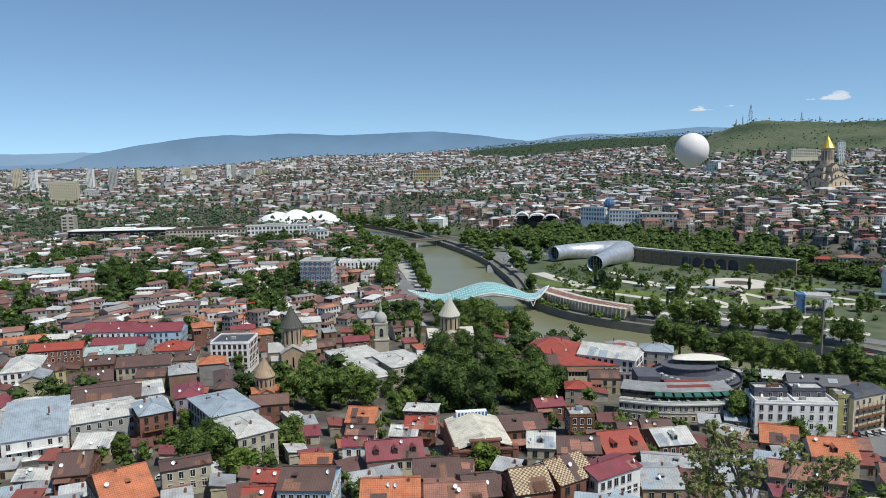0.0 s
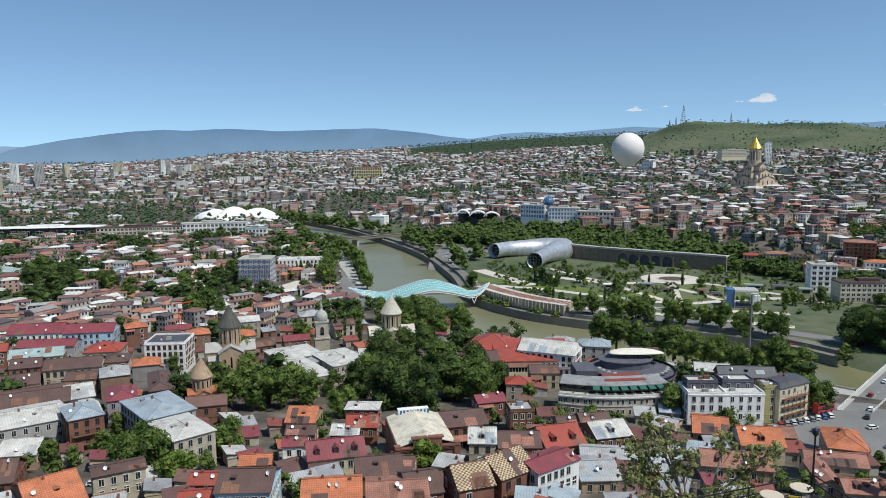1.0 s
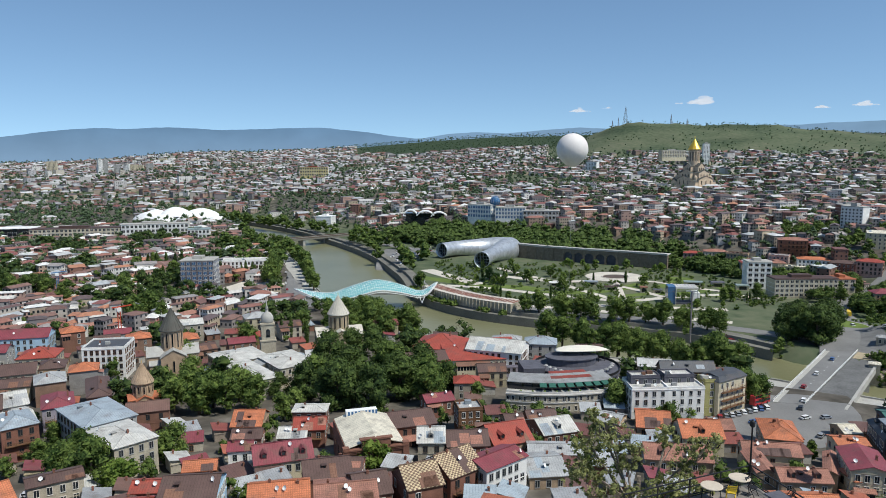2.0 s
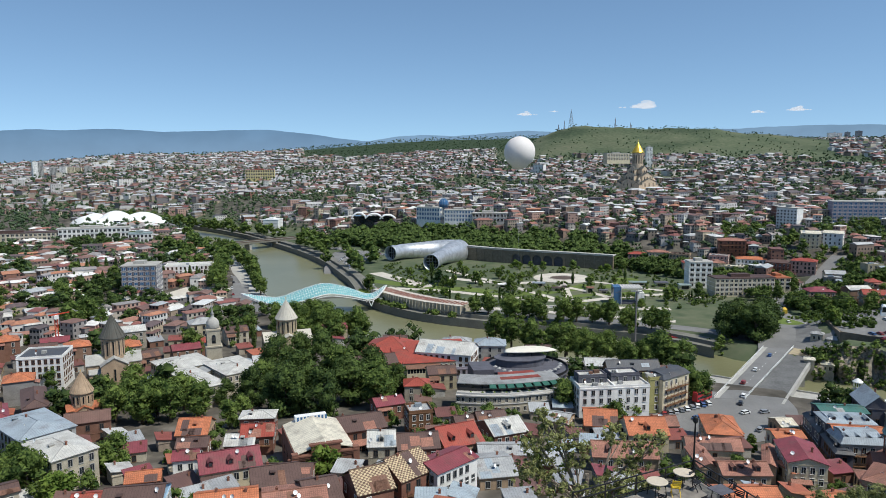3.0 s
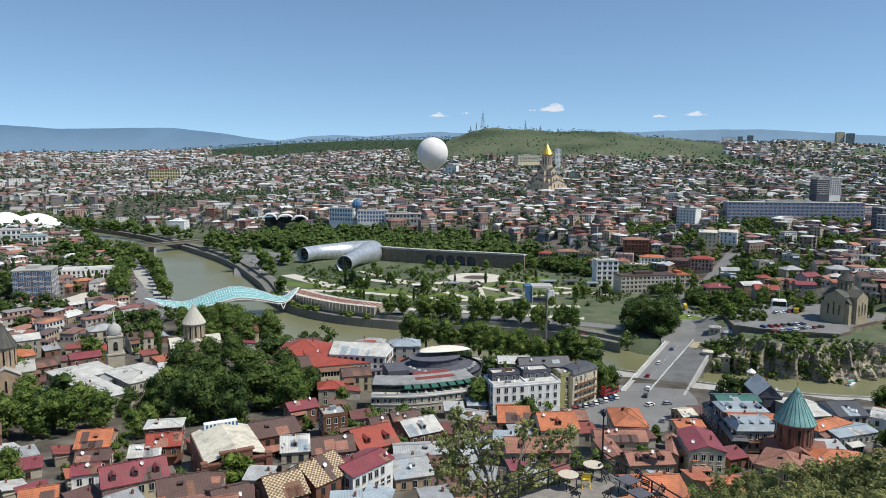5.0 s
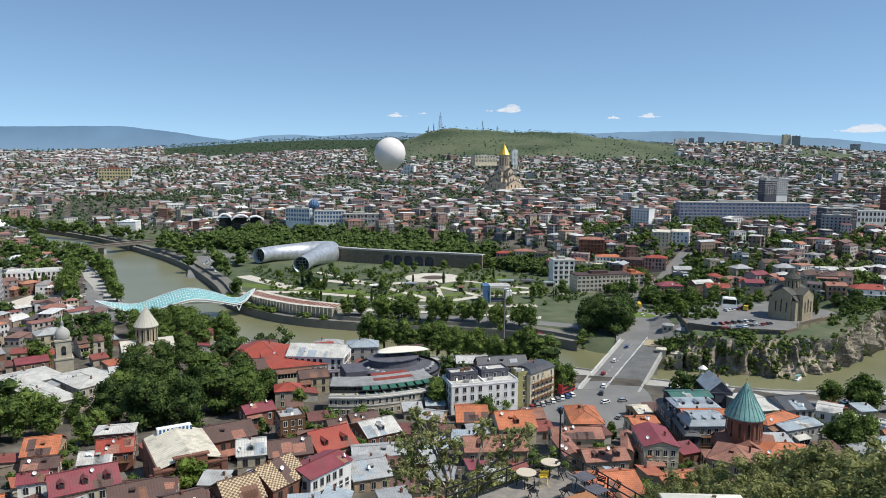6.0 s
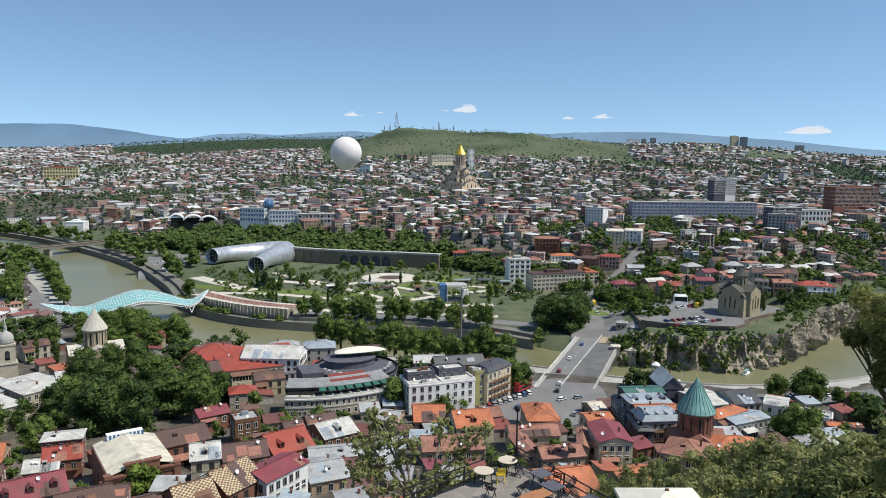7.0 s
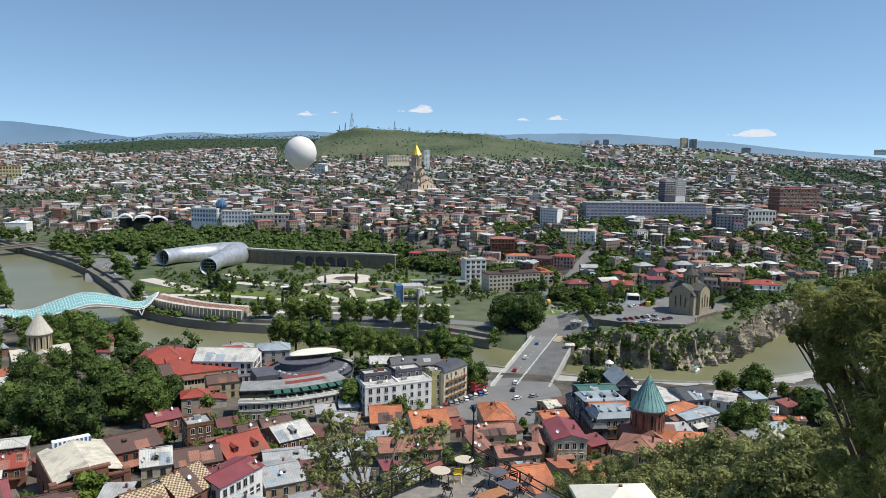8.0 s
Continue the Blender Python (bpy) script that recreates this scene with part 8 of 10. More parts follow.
for x, y, w, d, h, rf, cover, wall in ((333, 622, 17, 11, 9, "hip", "roof_red", "wall_pink"), (347, 609, 19, 12, 10, "hip", "roof_tile", "wall_cream"), (356, 586, 18, 11, 11, "flat", "roof_brown", "wall_tan"),
                                       (392, 562, 23, 13, 17, "hip", "roof_tile", "wall_brick"), (376, 556, 16, 11, 11, "flat", "roof_grey", "wall_pink"), (392, 534, 24, 12, 10, "hip", "roof_orange", "wall_white"),
                                       (374, 534, 22, 11, 9, "flat", "roof_cream", "wall_cream"), (400, 509, 19, 13, 12, "hip", "roof_brown", "wall_brick"), (414, 497, 18, 13, 12, "hip", "roof_red", "wall_pink"),
                                       (396, 498, 17, 10, 7, "flat", "roof_tile", "wall_brick"), (448, 533, 15, 12, 14, "gable", "roof_cream", "wall_cream"), (464, 524, 15, 12, 13, "gable", "roof_cream", "wall_white")):
    house(x, y, ground_at(x * 0.992, y * 0.992) - 0.5, w, d, h, -math.degrees(math.atan2(x, y)) + 8 * math.sin(x), rf, cover, wall, slope=0.3, sides="fr", bay=2.8, chimneys=0, balcony=wall == "wall_brick", group="slope houses")
rng = random.Random(7)
count = 0
fx, fy, _ = scatter(150, 470, -37, 58, 10.5, 0.012, 12)
fdr, fhw = line_side(fx, fy, RIV)
for x, y, dr_, hw_ in zip(fx, fy, fdr, fhw):
    if dr_ > -(hw_ + 26) or open_ground(x, y) or count >= 235:
        continue
    if math.degrees(math.atan2(x, y)) > 30 and math.hypot(x, y) < 150 or (math.hypot(x, y) > 255 and grove(x, y)[0] > 0.26):
        continue
    k = 7 if math.hypot(x, y) < 270 else rng.choices(range(10), [16, 14, 10, 12, 9, 6, 6, 10, 14, 0])[0]
    w, d = PATTERNS[k][:2]
    if taken(x, y, max(w, d) / 2 + 0.3):
        k = 7
        if taken(x, y, 3.4):
            continue
    b_ = math.degrees(math.atan2(x, y))
    fill_house(x, y, (16 if b_ < 5 else -14) + rng.gauss(0, 9) + (90 if rng.random() < 0.25 else 0), k)
    count += 1
ex, ey, _ = scatter(455, 640, 41, 64, 16, 0.01, 15)
eds, _ = line_side(ex, ey, SCA)
edr, ehw = line_side(ex, ey, RIV)
count = 0
for x, y, ds_, dr_, hw_ in zip(ex, ey, eds, edr, ehw):
    if ds_ < 26 or dr_ < hw_ + 30 or open_ground(x, y) or count >= 75 or taken(x, y, 7):
        continue
    fill_house(x, y, -30 + rng.gauss(0, 14), rng.choices(range(10), [16, 12, 12, 14, 12, 8, 4, 8, 12, 8])[0])
    count += 1


# ---- trees, one by one and in rows ----
tree('elm', -23, 294, 0.7)
tree('elm', -12, 290, 0.8)
tree('elm', 1, 272, 0.95)
tree('elm', 14, 267, 1)
tree('elm', 47, 291, 0.65)
tree('plane', 36, 270, 1.05)
tree('elm', 26, 281, 0.9)
tree('elm', 8, 303, 0.95)
tree('plane', 24, 305, 1.15)
tree('lime', -8, 306, 1.1)
tree('plane', 38, 286, 1.1)
tree('lime', -19, 261, 0.75)
tree('lime', -15, 273, 0.7)
tree('plane', -61, 281, 0.9)
tree('plane', -47, 284, 0.95)
tree('plane', -38, 291, 1)
tree('plane', -51, 276, 0.9)
tree('plane', -30, 278, 0.9)
tree('lime', -59, 296, 0.9)
tree('lime', -71, 305, 0.9)
tree('plane', -41, 275, 0.9)
tree('plane', -50, 225, 0.75)
tree('plane', -77, 211, 0.85)
tree('plane', -67, 203, 0.95)
tree('plane', -75, 219, 0.85)
tree('acacia', -58, 201, 1.1)
tree('acacia', -61, 199, 1)
tree('lime', -90, 229, 0.7)
tree('lime', -91, 244, 0.7)
tree('lime', -106, 225, 0.6)
tree('acacia', -73, 196, 0.7)
tree('acacia', 10, 198, 1)
tree('acacia', 13, 199, 0.9)
tree('plane', 106, 252, 0.85)
tree('lime', 113, 223, 0.8)
tree('lime', 112, 229, 0.6)
tree('acacia', 130, 242, 0.7)
tree('lime', 56, 271, 0.65)
tree('acacia', 60, 245, 0.5)
tree('acacia', 57, 204, 0.5)
tree('plane', -272, 591, 1.3)
tree('plane', -249, 565, 1.2)
tree('plane', -275, 579, 1)
tree('lime', -215, 559, 1)
tree('lime', -200, 540, 1)
tree('cypress', -229, 521, 1)
tree('cypress', -226, 521, 1)
tree('plane', -375, 654, 1.1)
tree('plane', -351, 652, 1.1)
tree('lime', -267, 436, 0.9)
tree('lime', -267, 467, 1)
tree('acacia', -243, 480, 1)
tree('plane', -112, 460, 1.1)
tree('plane', -119, 452, 1.1)
tree('lime', -101, 444, 1)
tree('plane', -44, 374, 0.9)
tree('lime', -17, 411, 0.9)
tree('cypress', -23, 399, 1)
tree('cypress', -85, 581, 0.8)
tree('plane', 11, 397, 0.8)
tree('plane', 20, 383, 0.8)
tree('plane', -2, 410, 0.7)
tree('lime', -97, 333, 0.8)
tree('cypress', -86, 298, 0.9)
tree('cypress', -68, 297, 1)
tree('cypress', -65, 296, 1)
tree('cypress', -28, 399, 0.9)
tree('cypress', -14, 385, 0.9)
tree('lime', 168, 267, 0.95)
tree('lime', 167, 259, 0.9)
tree('plane', 170, 258, 0.8)
tree('lime', 185, 314, 0.7)
tree('lime', 193, 312, 0.7)
tree('plane', 258, 199, 0.8)
tree('plane', 269, 194, 0.9)
tree('lime', 273, 192, 0.9)
tree('lime', 279, 186, 0.6)
tree('acacia', 281, 180, 0.8)
tree('acacia', 283, 174, 0.9)
tree('plane', 220, 162, 0.9)
tree('plane', 225, 159, 0.8)
tree('acacia', 219, 166, 1)
tree('lime', 393, 396, 1)
tree('lime', 353, 335, 0.7)
tree('lime', 352, 448, 0.9)
tree('lime', 350, 423, 0.8)
tree('plane', 368, 378, 1)
tree('plane', 352, 384, 1)
tree('elm', -2, 333, 0.9)
tree('elm', 9, 342, 1)
tree('elm', 20, 332, 1)
tree('elm', 38, 300, 0.9)
tree('plane', 21, 402, 1)
tree('plane', 29, 392, 1)
tree('plane', -323, 525, 1)
tree('elm', -270, 566, 0.95)
tree('elm', -250, 553, 1.0)
tree('elm', -239, 559, 0.95)
tree('elm', -216, 549, 0.8)
tree('elm', -203, 547, 0.8)
tree('elm', -120, 476, 0.75)
tree('elm', -112, 484, 0.7)
tree('cypress', -163, 649, 1.15)
tree('cypress', -157, 651, 1.15)
tree('cypress', -150, 653, 1.15)
tree('cypress', -143, 656, 1.15)
tree('cypress', -136, 659, 1.15)
tree('cypress', -131, 662, 1.15)
tree('plane', -297, 504, 1)
tree('plane', -308, 593, 1)
tree('plane', -224, 542, 1)
tree('plane', -179, 518, 1)
tree('plane', -147, 538, 1)
tree('lime', -165, 641, 1)
tree('lime', -153, 656, 1)
tree('lime', -128, 610, 1)
tree('lime', -71, 666, 1)
tree('lime', -84, 741, 1)
tree('plane', -68, 341, 0.9)
tree('plane', -60, 313, 0.9)


LINED = []


def tree_row(kind, pts, n, size=1.0, wobble=2.0, seed=1):
    r_ = random.Random(seed)
    line = curve_points(pts, 4)
    for i in range(n):
        p = line[int((i + 0.5) / n * (len(line) - 1))]
        x, y = p[0] + r_.uniform(-wobble, wobble), p[1] + r_.uniform(-wobble, wobble)
        grown = size * r_.uniform(0.8, 1.15)
        if taken(x, y, 0.5):
            continue
        if math.hypot(x, y) > 640 and kind != "cypress":
            LINED.append((x, y, max(6.9, ground_at(x, y)), 15 * grown))
        else:
            tree(kind, x, y, grown, z=max(6.9, ground_at(x, y)))


tree_row("plane", [(120, 378), (150, 350), (176, 322), (192, 300)], 15, 1.02, 3, 1)
tree_row("lime", [(128, 362), (160, 335), (182, 305)], 9, 0.95, 4, 2)
tree_row("plane", [(112, 468), (140, 446), (172, 424), (205, 402), (232, 380)], 16, 0.88, 3, 3)
tree_row("plane", [(70, 552), (62, 620), (50, 700), (40, 765)], 16, 0.95, 2, 71)
tree_row("plane", [(74, 640), (56, 720), (40, 800), (10, 890), (-42, 1000), (-118, 1105), (-236, 1258)], 42, 1.2, 4, 4)
tree_row("lime", [(92, 690), (70, 790), (34, 890), (-30, 1010), (-130, 1120), (-250, 1270)], 36, 1.2, 5, 5)
tree_row("lime", [(-14, 548), (-19, 600), (-27, 680), (-42, 760), (-70, 860)], 16, 1.05, 1.5, 6)
tree_row("plane", [(-46, 560), (-48, 640), (-66, 740), (-100, 880)], 18, 1.1, 4, 61)
tree_row("lime", [(-70, 620), (-80, 700), (-110, 800)], 12, 1.1, 7, 62)
for k in range(5):
    tree("cypress", 382 + 3 * k, 309 + 5 * k, 0.9, z=18.8)
for x, y, s in ((396, 300, 0.42), (404, 306, 0.5), (412, 302, 0.45), (420, 312, 0.5), (408, 316, 0.45)):
    tree("elm", x, y, s, z=max(PLAT, ground_at(x, y)))
for x, y, s in ((304, 338, 0.9), (314, 352, 0.8), (334, 360, 0.9), (360, 358, 1.0), (380, 352, 0.9)):
    tree("acacia", x, y, s, z=PLAT)
tree_row("cypress", [(-94, 600), (-72, 598), (-52, 596)], 9, 1.0, 2, 7)
tree_row("cypress", [(-160, 610), (-130, 606), (-108, 604)], 6, 0.9, 3, 8)
tree_row("plane", [(-2, 432), (14, 424), (30, 412), (44, 402)], 13, 1.06, 6, 9)
for x, y, s in ((262, 350, 1.1), (272, 357, 1.2), (253, 361, 1.1), (280, 365, 1.05), (266, 369, 1.15)):
    tree("elm", x, y, s, z=7.2)
r_ = random.Random(3)
n_park = 0
while n_park < 118:
    x, y = r_.uniform(110, 310), r_.uniform(440, 670)
    dd, hh_ = line_side(np.array([x]), np.array([y]), RIV)
    ss, _ = line_side(np.array([x]), np.array([y]), SCA)
    if dd[0] < hh_[0] + 24 or ss[0] > -4 or taken(x, y, 1.5) or (abs(x - 238) < 26 and abs(y - 575) < 26) or (x > 195 and x < 300 and 478 < y < 545 and r_.random() < 0.8):
        continue
    tree(r_.choice(["acacia", "acacia", "lime", "bush", "bush", "cypress"]), x, y, r_.uniform(0.42, 0.9))
    n_park += 1


LINED = np.array(LINED)
woods("riverside_trees", LINED[:, :2], LINED[:, 3], 0.85, 16, 26, 0.9, "leaf", 29, "rows of leafy trees along the river roads", z=LINED[:, 2])


def scarp_woods():
    """Dense trees on the slope between park and upper town."""
    rng_ = np.random.default_rng(6)
    line = SCA[(SCA[:, 1] < 900) & (SCA[:, 1] > 420)]
    P, H = [], []
    d = np.gradient(line, axis=0)
    nrm = np.column_stack([-d[:, 1], d[:, 0]]) / np.linalg.norm(d, axis=1)[:, None]
    for _ in range(1050):
        i = int(rng_.integers(0, len(line) - 1))
        u, off = rng_.random(), rng_.uniform(3, 40 + 16 * (640 < line[i][1] < 860))
        p = line[i] * (1 - u) + line[i + 1] * u + nrm[i] * off
        if taken(p[0], p[1], 2):
            continue
        P.append(p), H.append(rng_.uniform(11, 17) if p[1] > 640 else rng_.uniform(6, 11.5))
    woods("slope_woods", np.array(P), H, 0.95, 9, 10, 1.3, "leaf_dark", 31, "dense dark green trees on the slope")


scarp_woods()


def terrace_garden():
    rng_ = np.random.default_rng(44)
    P = [(rng_.uniform(296, 322), rng_.uniform(322, 356)) for _ in range(60)] + [(rng_.uniform(322, 395), rng_.uniform(347, 366)) for _ in range(70)]
    woods("terrace_shrubs", np.array(P), rng_.uniform(1.6, 4.6, len(P)), 1.2, 6, 18, 0.6, "leaf", 37, "shrubs and hedges beside the parking terrace", z=np.full(len(P), PLAT - 0.2))
    Q = [(rng_.uniform(322, 362), rng_.uniform(366, 398)) for _ in range(50)]
    woods("junction_shrubs", np.array(Q), rng_.uniform(1.2, 3.4, len(Q)), 1.3, 6, 16, 0.6, "leaf_bright", 38, "shrubs in the garden plot by the junction")
    R_ = [(x, y) for x, y in zip(rng_.uniform(336, 440, 150), rng_.uniform(404, 486, 150)) if not taken(x, y, 2.5)]
    woods("junction_trees", np.array(R_), rng_.uniform(7, 13, len(R_)), 0.95, 12, 26, 0.95, "leaf", 39, "tall leafy trees along the rising road")


terrace_garden()


def quay_shrubs():
    rng_ = np.random.default_rng(27)
    line = east_top[(east_top[:, 1] < 560)]
    d = np.gradient(line[:, :2], axis=0)
    nrm = np.column_stack([-d[:, 1], d[:, 0]]) / np.linalg.norm(d, axis=1)[:, None]
    P, z = [], []
    for _ in range(560):
        i = int(rng_.integers(0, len(line)))
        off = line[i][2] + (rng_.uniform(1.5, 6.5) if rng_.random() < 0.6 else rng_.uniform(8, 13))
        if noise.noise(Vector((line[i][0] / 16, line[i][1] / 16, 2.2))) < -0.12:
            continue
        P.append(line[i][:2] + nrm[i] * off + rng_.normal(size=2) * 0.6), z.append(4.6 if off - line[i][2] < 7.2 else 6.9)
    for _ in range(90):
        p = (rng_.uniform(222, 262), rng_.uniform(334, 384))
        if 0.5 < ground_at(*p) < 6.9 and not taken(p[0], p[1], 1.5):
            P.append(p), z.append(ground_at(*p) - 0.3)
    woods("quay_shrubs", np.array(P), rng_.uniform(1.5, 4.5, len(P)), 1.3, 4, 14, 0.6, "leaf", 47, "green scrub on the lower quay", z=np.array(z))


quay_shrubs()


def park_shrubs():
    rng_ = np.random.default_rng(26)
    P = []
    while len(P) < 520:
        x, y = rng_.uniform(95, 320), rng_.uniform(430, 690)
        dd, hh_ = line_side(np.array([x]), np.array([y]), RIV)
        ss, _ = line_side(np.array([x]), np.array([y]), SCA)
        if dd[0] < hh_[0] + 17 or ss[0] > 6 or taken(x, y, 1.0) or math.hypot(x - 238, y - 575) < 27:
            continue
        if noise.noise(Vector((x / 22, y / 22, 0.7))) > 0.02 or rng_.random() < 0.12:
            P.append((x, y))
    woods("park_shrubs", np.array(P), rng_.uniform(1.2, 4.2, len(P)), 1.3, 5, 12, 0.55, "leaf", 36, "hedges and shrubs of the riverside park")


park_shrubs()


def town_trees():
    rng_ = np.random.default_rng(16)
    x, y, s = scatter(165, 900, -40, 64, 10.5, 0.004, 33)
    dr_, hw_ = line_side(x, y, RIV)
    ds_, _ = line_side(x, y, SCA)
    sel = [(not taken(a, b_, 2.2)) and (dd < -(h_ + 22) or e > 8) and not (100 < a < 215 and 215 < b_ < 262) for a, b_, dd, h_, e in zip(x, y, dr_, hw_, ds_)]
    sel = np.array(sel) & (rng_.random(len(x)) < np.where(np.hypot(x, y) < 300, 0.55, 0.42))
    tall_ = (grove(x, y) > 0.24) & (dr_ < 0) & (s > 0)
    sel = sel | (tall_ & np.array([not taken(a, b_, 1.5) for a, b_ in zip(x, y)]) & (dr_ < -(hw_ + 18)) & ~((x > 95) & (x < 215) & (y > 205) & (y < 262)))
    hh = np.where(tall_, rng_.uniform(8, 14, len(x)), rng_.uniform(3.5, 8, len(x)))
    r_ = np.hypot(x, y)
    for name, m, clumps, per, leaf, mat, seed, words in (("courtyard_trees", sel & ~tall_ & (r_ >= 300), 6, 15, 0.85, "leaf", 41, "green courtyard trees between the houses"),
                                                         ("yard_shrubs", sel & (r_ < 300), 10, 40, 0.5, "leaf", 42, "green shrubs and small trees in the yards"),
                                                         ("grove_trees", sel & tall_ & (r_ >= 300), 12, 22, 0.95, "leaf_dark", 43, "clumps of tall leafy trees among the roofs")):
        woods(name, np.column_stack([x[m], y[m]]), np.minimum(hh[m], 6.5) if name == "yard_shrubs" else hh[m], 0.95, clumps, per, leaf, mat, seed, words)


town_trees()


# ---- vehicles ----
M["car_paint"] = surface("car_paint", (0.5, 0.5, 0.5), 0.35, 0.04, 3, bump=0, spec=0.5, palette=[(0.75, 0.75, 0.75), (0.03, 0.03, 0.035), (0.70, 0.70, 0.69), (0.25, 0.26, 0.28), (0.5, 0.5, 0.52), (0.06, 0.12, 0.28), (0.28, 0.03, 0.03), (0.72, 0.72, 0.70)])
M["bus_red"] = surface("bus_red", (0.42, 0.03, 0.035), 0.4, 0.05, 3, bump=0, spec=0.5)
M["bus_yellow"] = surface("bus_yellow", (0.70, 0.48, 0.04), 0.45, 0.05, 3, bump=0, spec=0.5)
CAR = []


def car(x, y, yaw, z=None):
    z = ground_at(x, y) + 0.25 if z is None else z
    if CAR:
        return copy_thing(CAR[0], pose(x, y, z, 0, 0, yaw))
    ob = empty("car", x, y, z, yaw)
    bm = bmesh.new()
    block(bm, -2.15, 2.15, -0.88, 0.88, 0.3, 0.88, taper=0.06)
    block(bm, -1.55, 1.05, -0.8, 0.8, 1.32, 1.45, taper=0.12)
    bmesh.ops.bevel(bm, geom=bm.edges[:], offset=0.05, segments=1, affect="EDGES")
    part("body", bm, "car_paint", ob)
    bm = bmesh.new()
    block(bm, -1.75, 1.35, -0.83, 0.83, 0.86, 1.34, taper=0.16)
    part("glazing", bm, "pane_dark", ob)
    for sx in (-1.35, 1.35):
        for sy in (-0.82, 0.82):
            bm = bmesh.new()
            lathe(bm, [(0.33, -0.1), (0.33, 0.1)], 12)
            w_ = part("wheel", bm, "rubber", ob)
            w_.matrix_basis = pose(sx, sy, 0.33, 90)
    CAR.append(ob)
    return tagged(ob, "small parked car on the town's streets", "car", "cars about the town")


def bus(x, y, z, yaw, paint, length, height, label):
    ob = empty("bus", x, y, z, yaw)
    bm = bmesh.new()
    L, H_ = length / 2, height
    block(bm, -L, L, -1.25, 1.25, 0.4, H_, taper=0.08)
    bmesh.ops.bevel(bm, geom=bm.edges[:], offset=0.12, segments=2, affect="EDGES")
    part("body", bm, paint, ob)
    for fl in range(1, 1 + int(H_ / 2)):
        for s in (-1, 1):
            bm = bmesh.new()
            block(bm, -L + 0.4, L - 0.4, s * 1.24 - 0.03, s * 1.24 + 0.03, fl * 1.9 - 0.5, fl * 1.9 + 0.4)
            part("window_band", bm, "pane_dark", ob)
    for sx in (-0.62, 0.62):
        for sy in (-1.15, 1.15):
            bm = bmesh.new()
            lathe(bm, [(0.5, -0.14), (0.5, 0.14)], 14)
            w_ = part("wheel", bm, "rubber", ob)
            w_.matrix_basis = pose(sx * L, sy, 0.5, 90)
    return tagged(ob, label, "bus")


bus(168.5, 256, 11.9, 22, "bus_red", 10, 4.2, "red double-deck sightseeing bus by the square")
bus(327, 408, 8.2, 58, "bus_yellow", 9, 3.0, "cream and yellow bus on the junction")
bus(352, 335, PLAT + 0.08, 35, "bus_yellow", 10, 3.1, "yellow coach parked on the cliff terrace")
r_ = random.Random(5)
for k in range(9):
    car(146 + k * 3.0, 246.5 + k * 0.9, 70 + r_.uniform(-6, 6))
for x, y, a in ((183, 251, 50), (178, 241, 10), (163, 230, 80), (190, 259, 48), (172, 224, 40), (156, 240, 15), (186, 240, 0)):
    car(x, y, a)
for x, y, z, a in ((202, 276, 10.35, 44), (221, 293.5, 9.8, 224), (246, 316, 9.1, 46)):
    car(x, y, a, z=z)
for x, y, a in ((285, 350, 30), (295, 372, 80), (312, 385, 250), (300, 345, 10), (318, 402, 60), (280, 365, 120), (333, 428, 50)):
    car(x, y, a)
for k in range(7):
    car(302 + k * 4.4, 309.5 - k * 0.25 + r_.uniform(-0.4, 0.4), 82 + r_.uniform(-8, 8), z=PLAT + 0.08)
for k in range(8):
    car(336 + k * 3.3, 336 + k * 0.3 + r_.uniform(-0.5, 0.5), 80 + r_.uniform(-8, 8), z=PLAT + 0.08)
for k in range(8):
    car(300 + k * 4.6, 299 + r_.uniform(-0.6, 0.6), 5 + r_.uniform(-8, 8), z=PLAT + 0.08)
for k in range(12):
    car(261 + k * 3.1, 203 - k * 0.9 + r_.uniform(-1, 1), 75 + r_.uniform(-8, 8))
for k in range(14):
    u = k / 13
    car(73 - 26 * u + r_.uniform(-3, 3), 580 + 160 * u, 95 + r_.uniform(-6, 6))
for k in range(12):
    car(96 + 32 * r_.random(), 745 + 50 * r_.random(), 130 + r_.uniform(-20, 20))
for k in range(34):
    u, row = k % 12, k // 12
    car(46 + 2.6 * u + 9 * row + r_.uniform(-1.5, 1.5), 676 + 8.6 * u - 3 * row + r_.uniform(-2, 2), 100 + r_.uniform(-25, 25))
for k in range(9):
    car(-30 - 24 * k / 8 + r_.uniform(-3, 3), 540 + 200 * k / 8, 95)
for x, y, a in ((-84, 204, 10), (-87, 285, 80), (-87, 292, 80), (-88, 300, 80)):
    car(x, y, a)


# ---- bridge-foot houses, gazebo, boats ----
for x, y, w, d, h, yaw in ((291, 322, 8, 6, 6.5, -45), (286, 330, 6, 5, 8, -45), (283, 315, 5, 5, 5, -45)):
    house(x, y, 7.5, w, d, h, yaw, "hip", "roof_grey", "wall_stone", chimneys=0, bay=2.4)
gz = empty("gazebo", 268, 281, 1.0)
bm = bmesh.new()
lathe(bm, [(2.4, -4), (2.4, 0.4)], 8)
part("base", bm, "concrete", gz)
for k in range(6):
    a = math.pi / 3 * k
    bm = bmesh.new()
    lathe(bm, [(0.16, 0.4), (0.14, 3.6)], 8, 0, 1.9 * math.cos(a), 1.9 * math.sin(a))
    part("column", bm, "white_paint", gz)
bm = bmesh.new()
lathe(bm, [(2.4, 3.6), (2.4, 3.9), (1.2, 4.9), (0.1, 5.6)], 12)
part("roof", bm, "white_paint", gz)
tagged(gz, "small white gazebo at the water's edge", "gazebo")


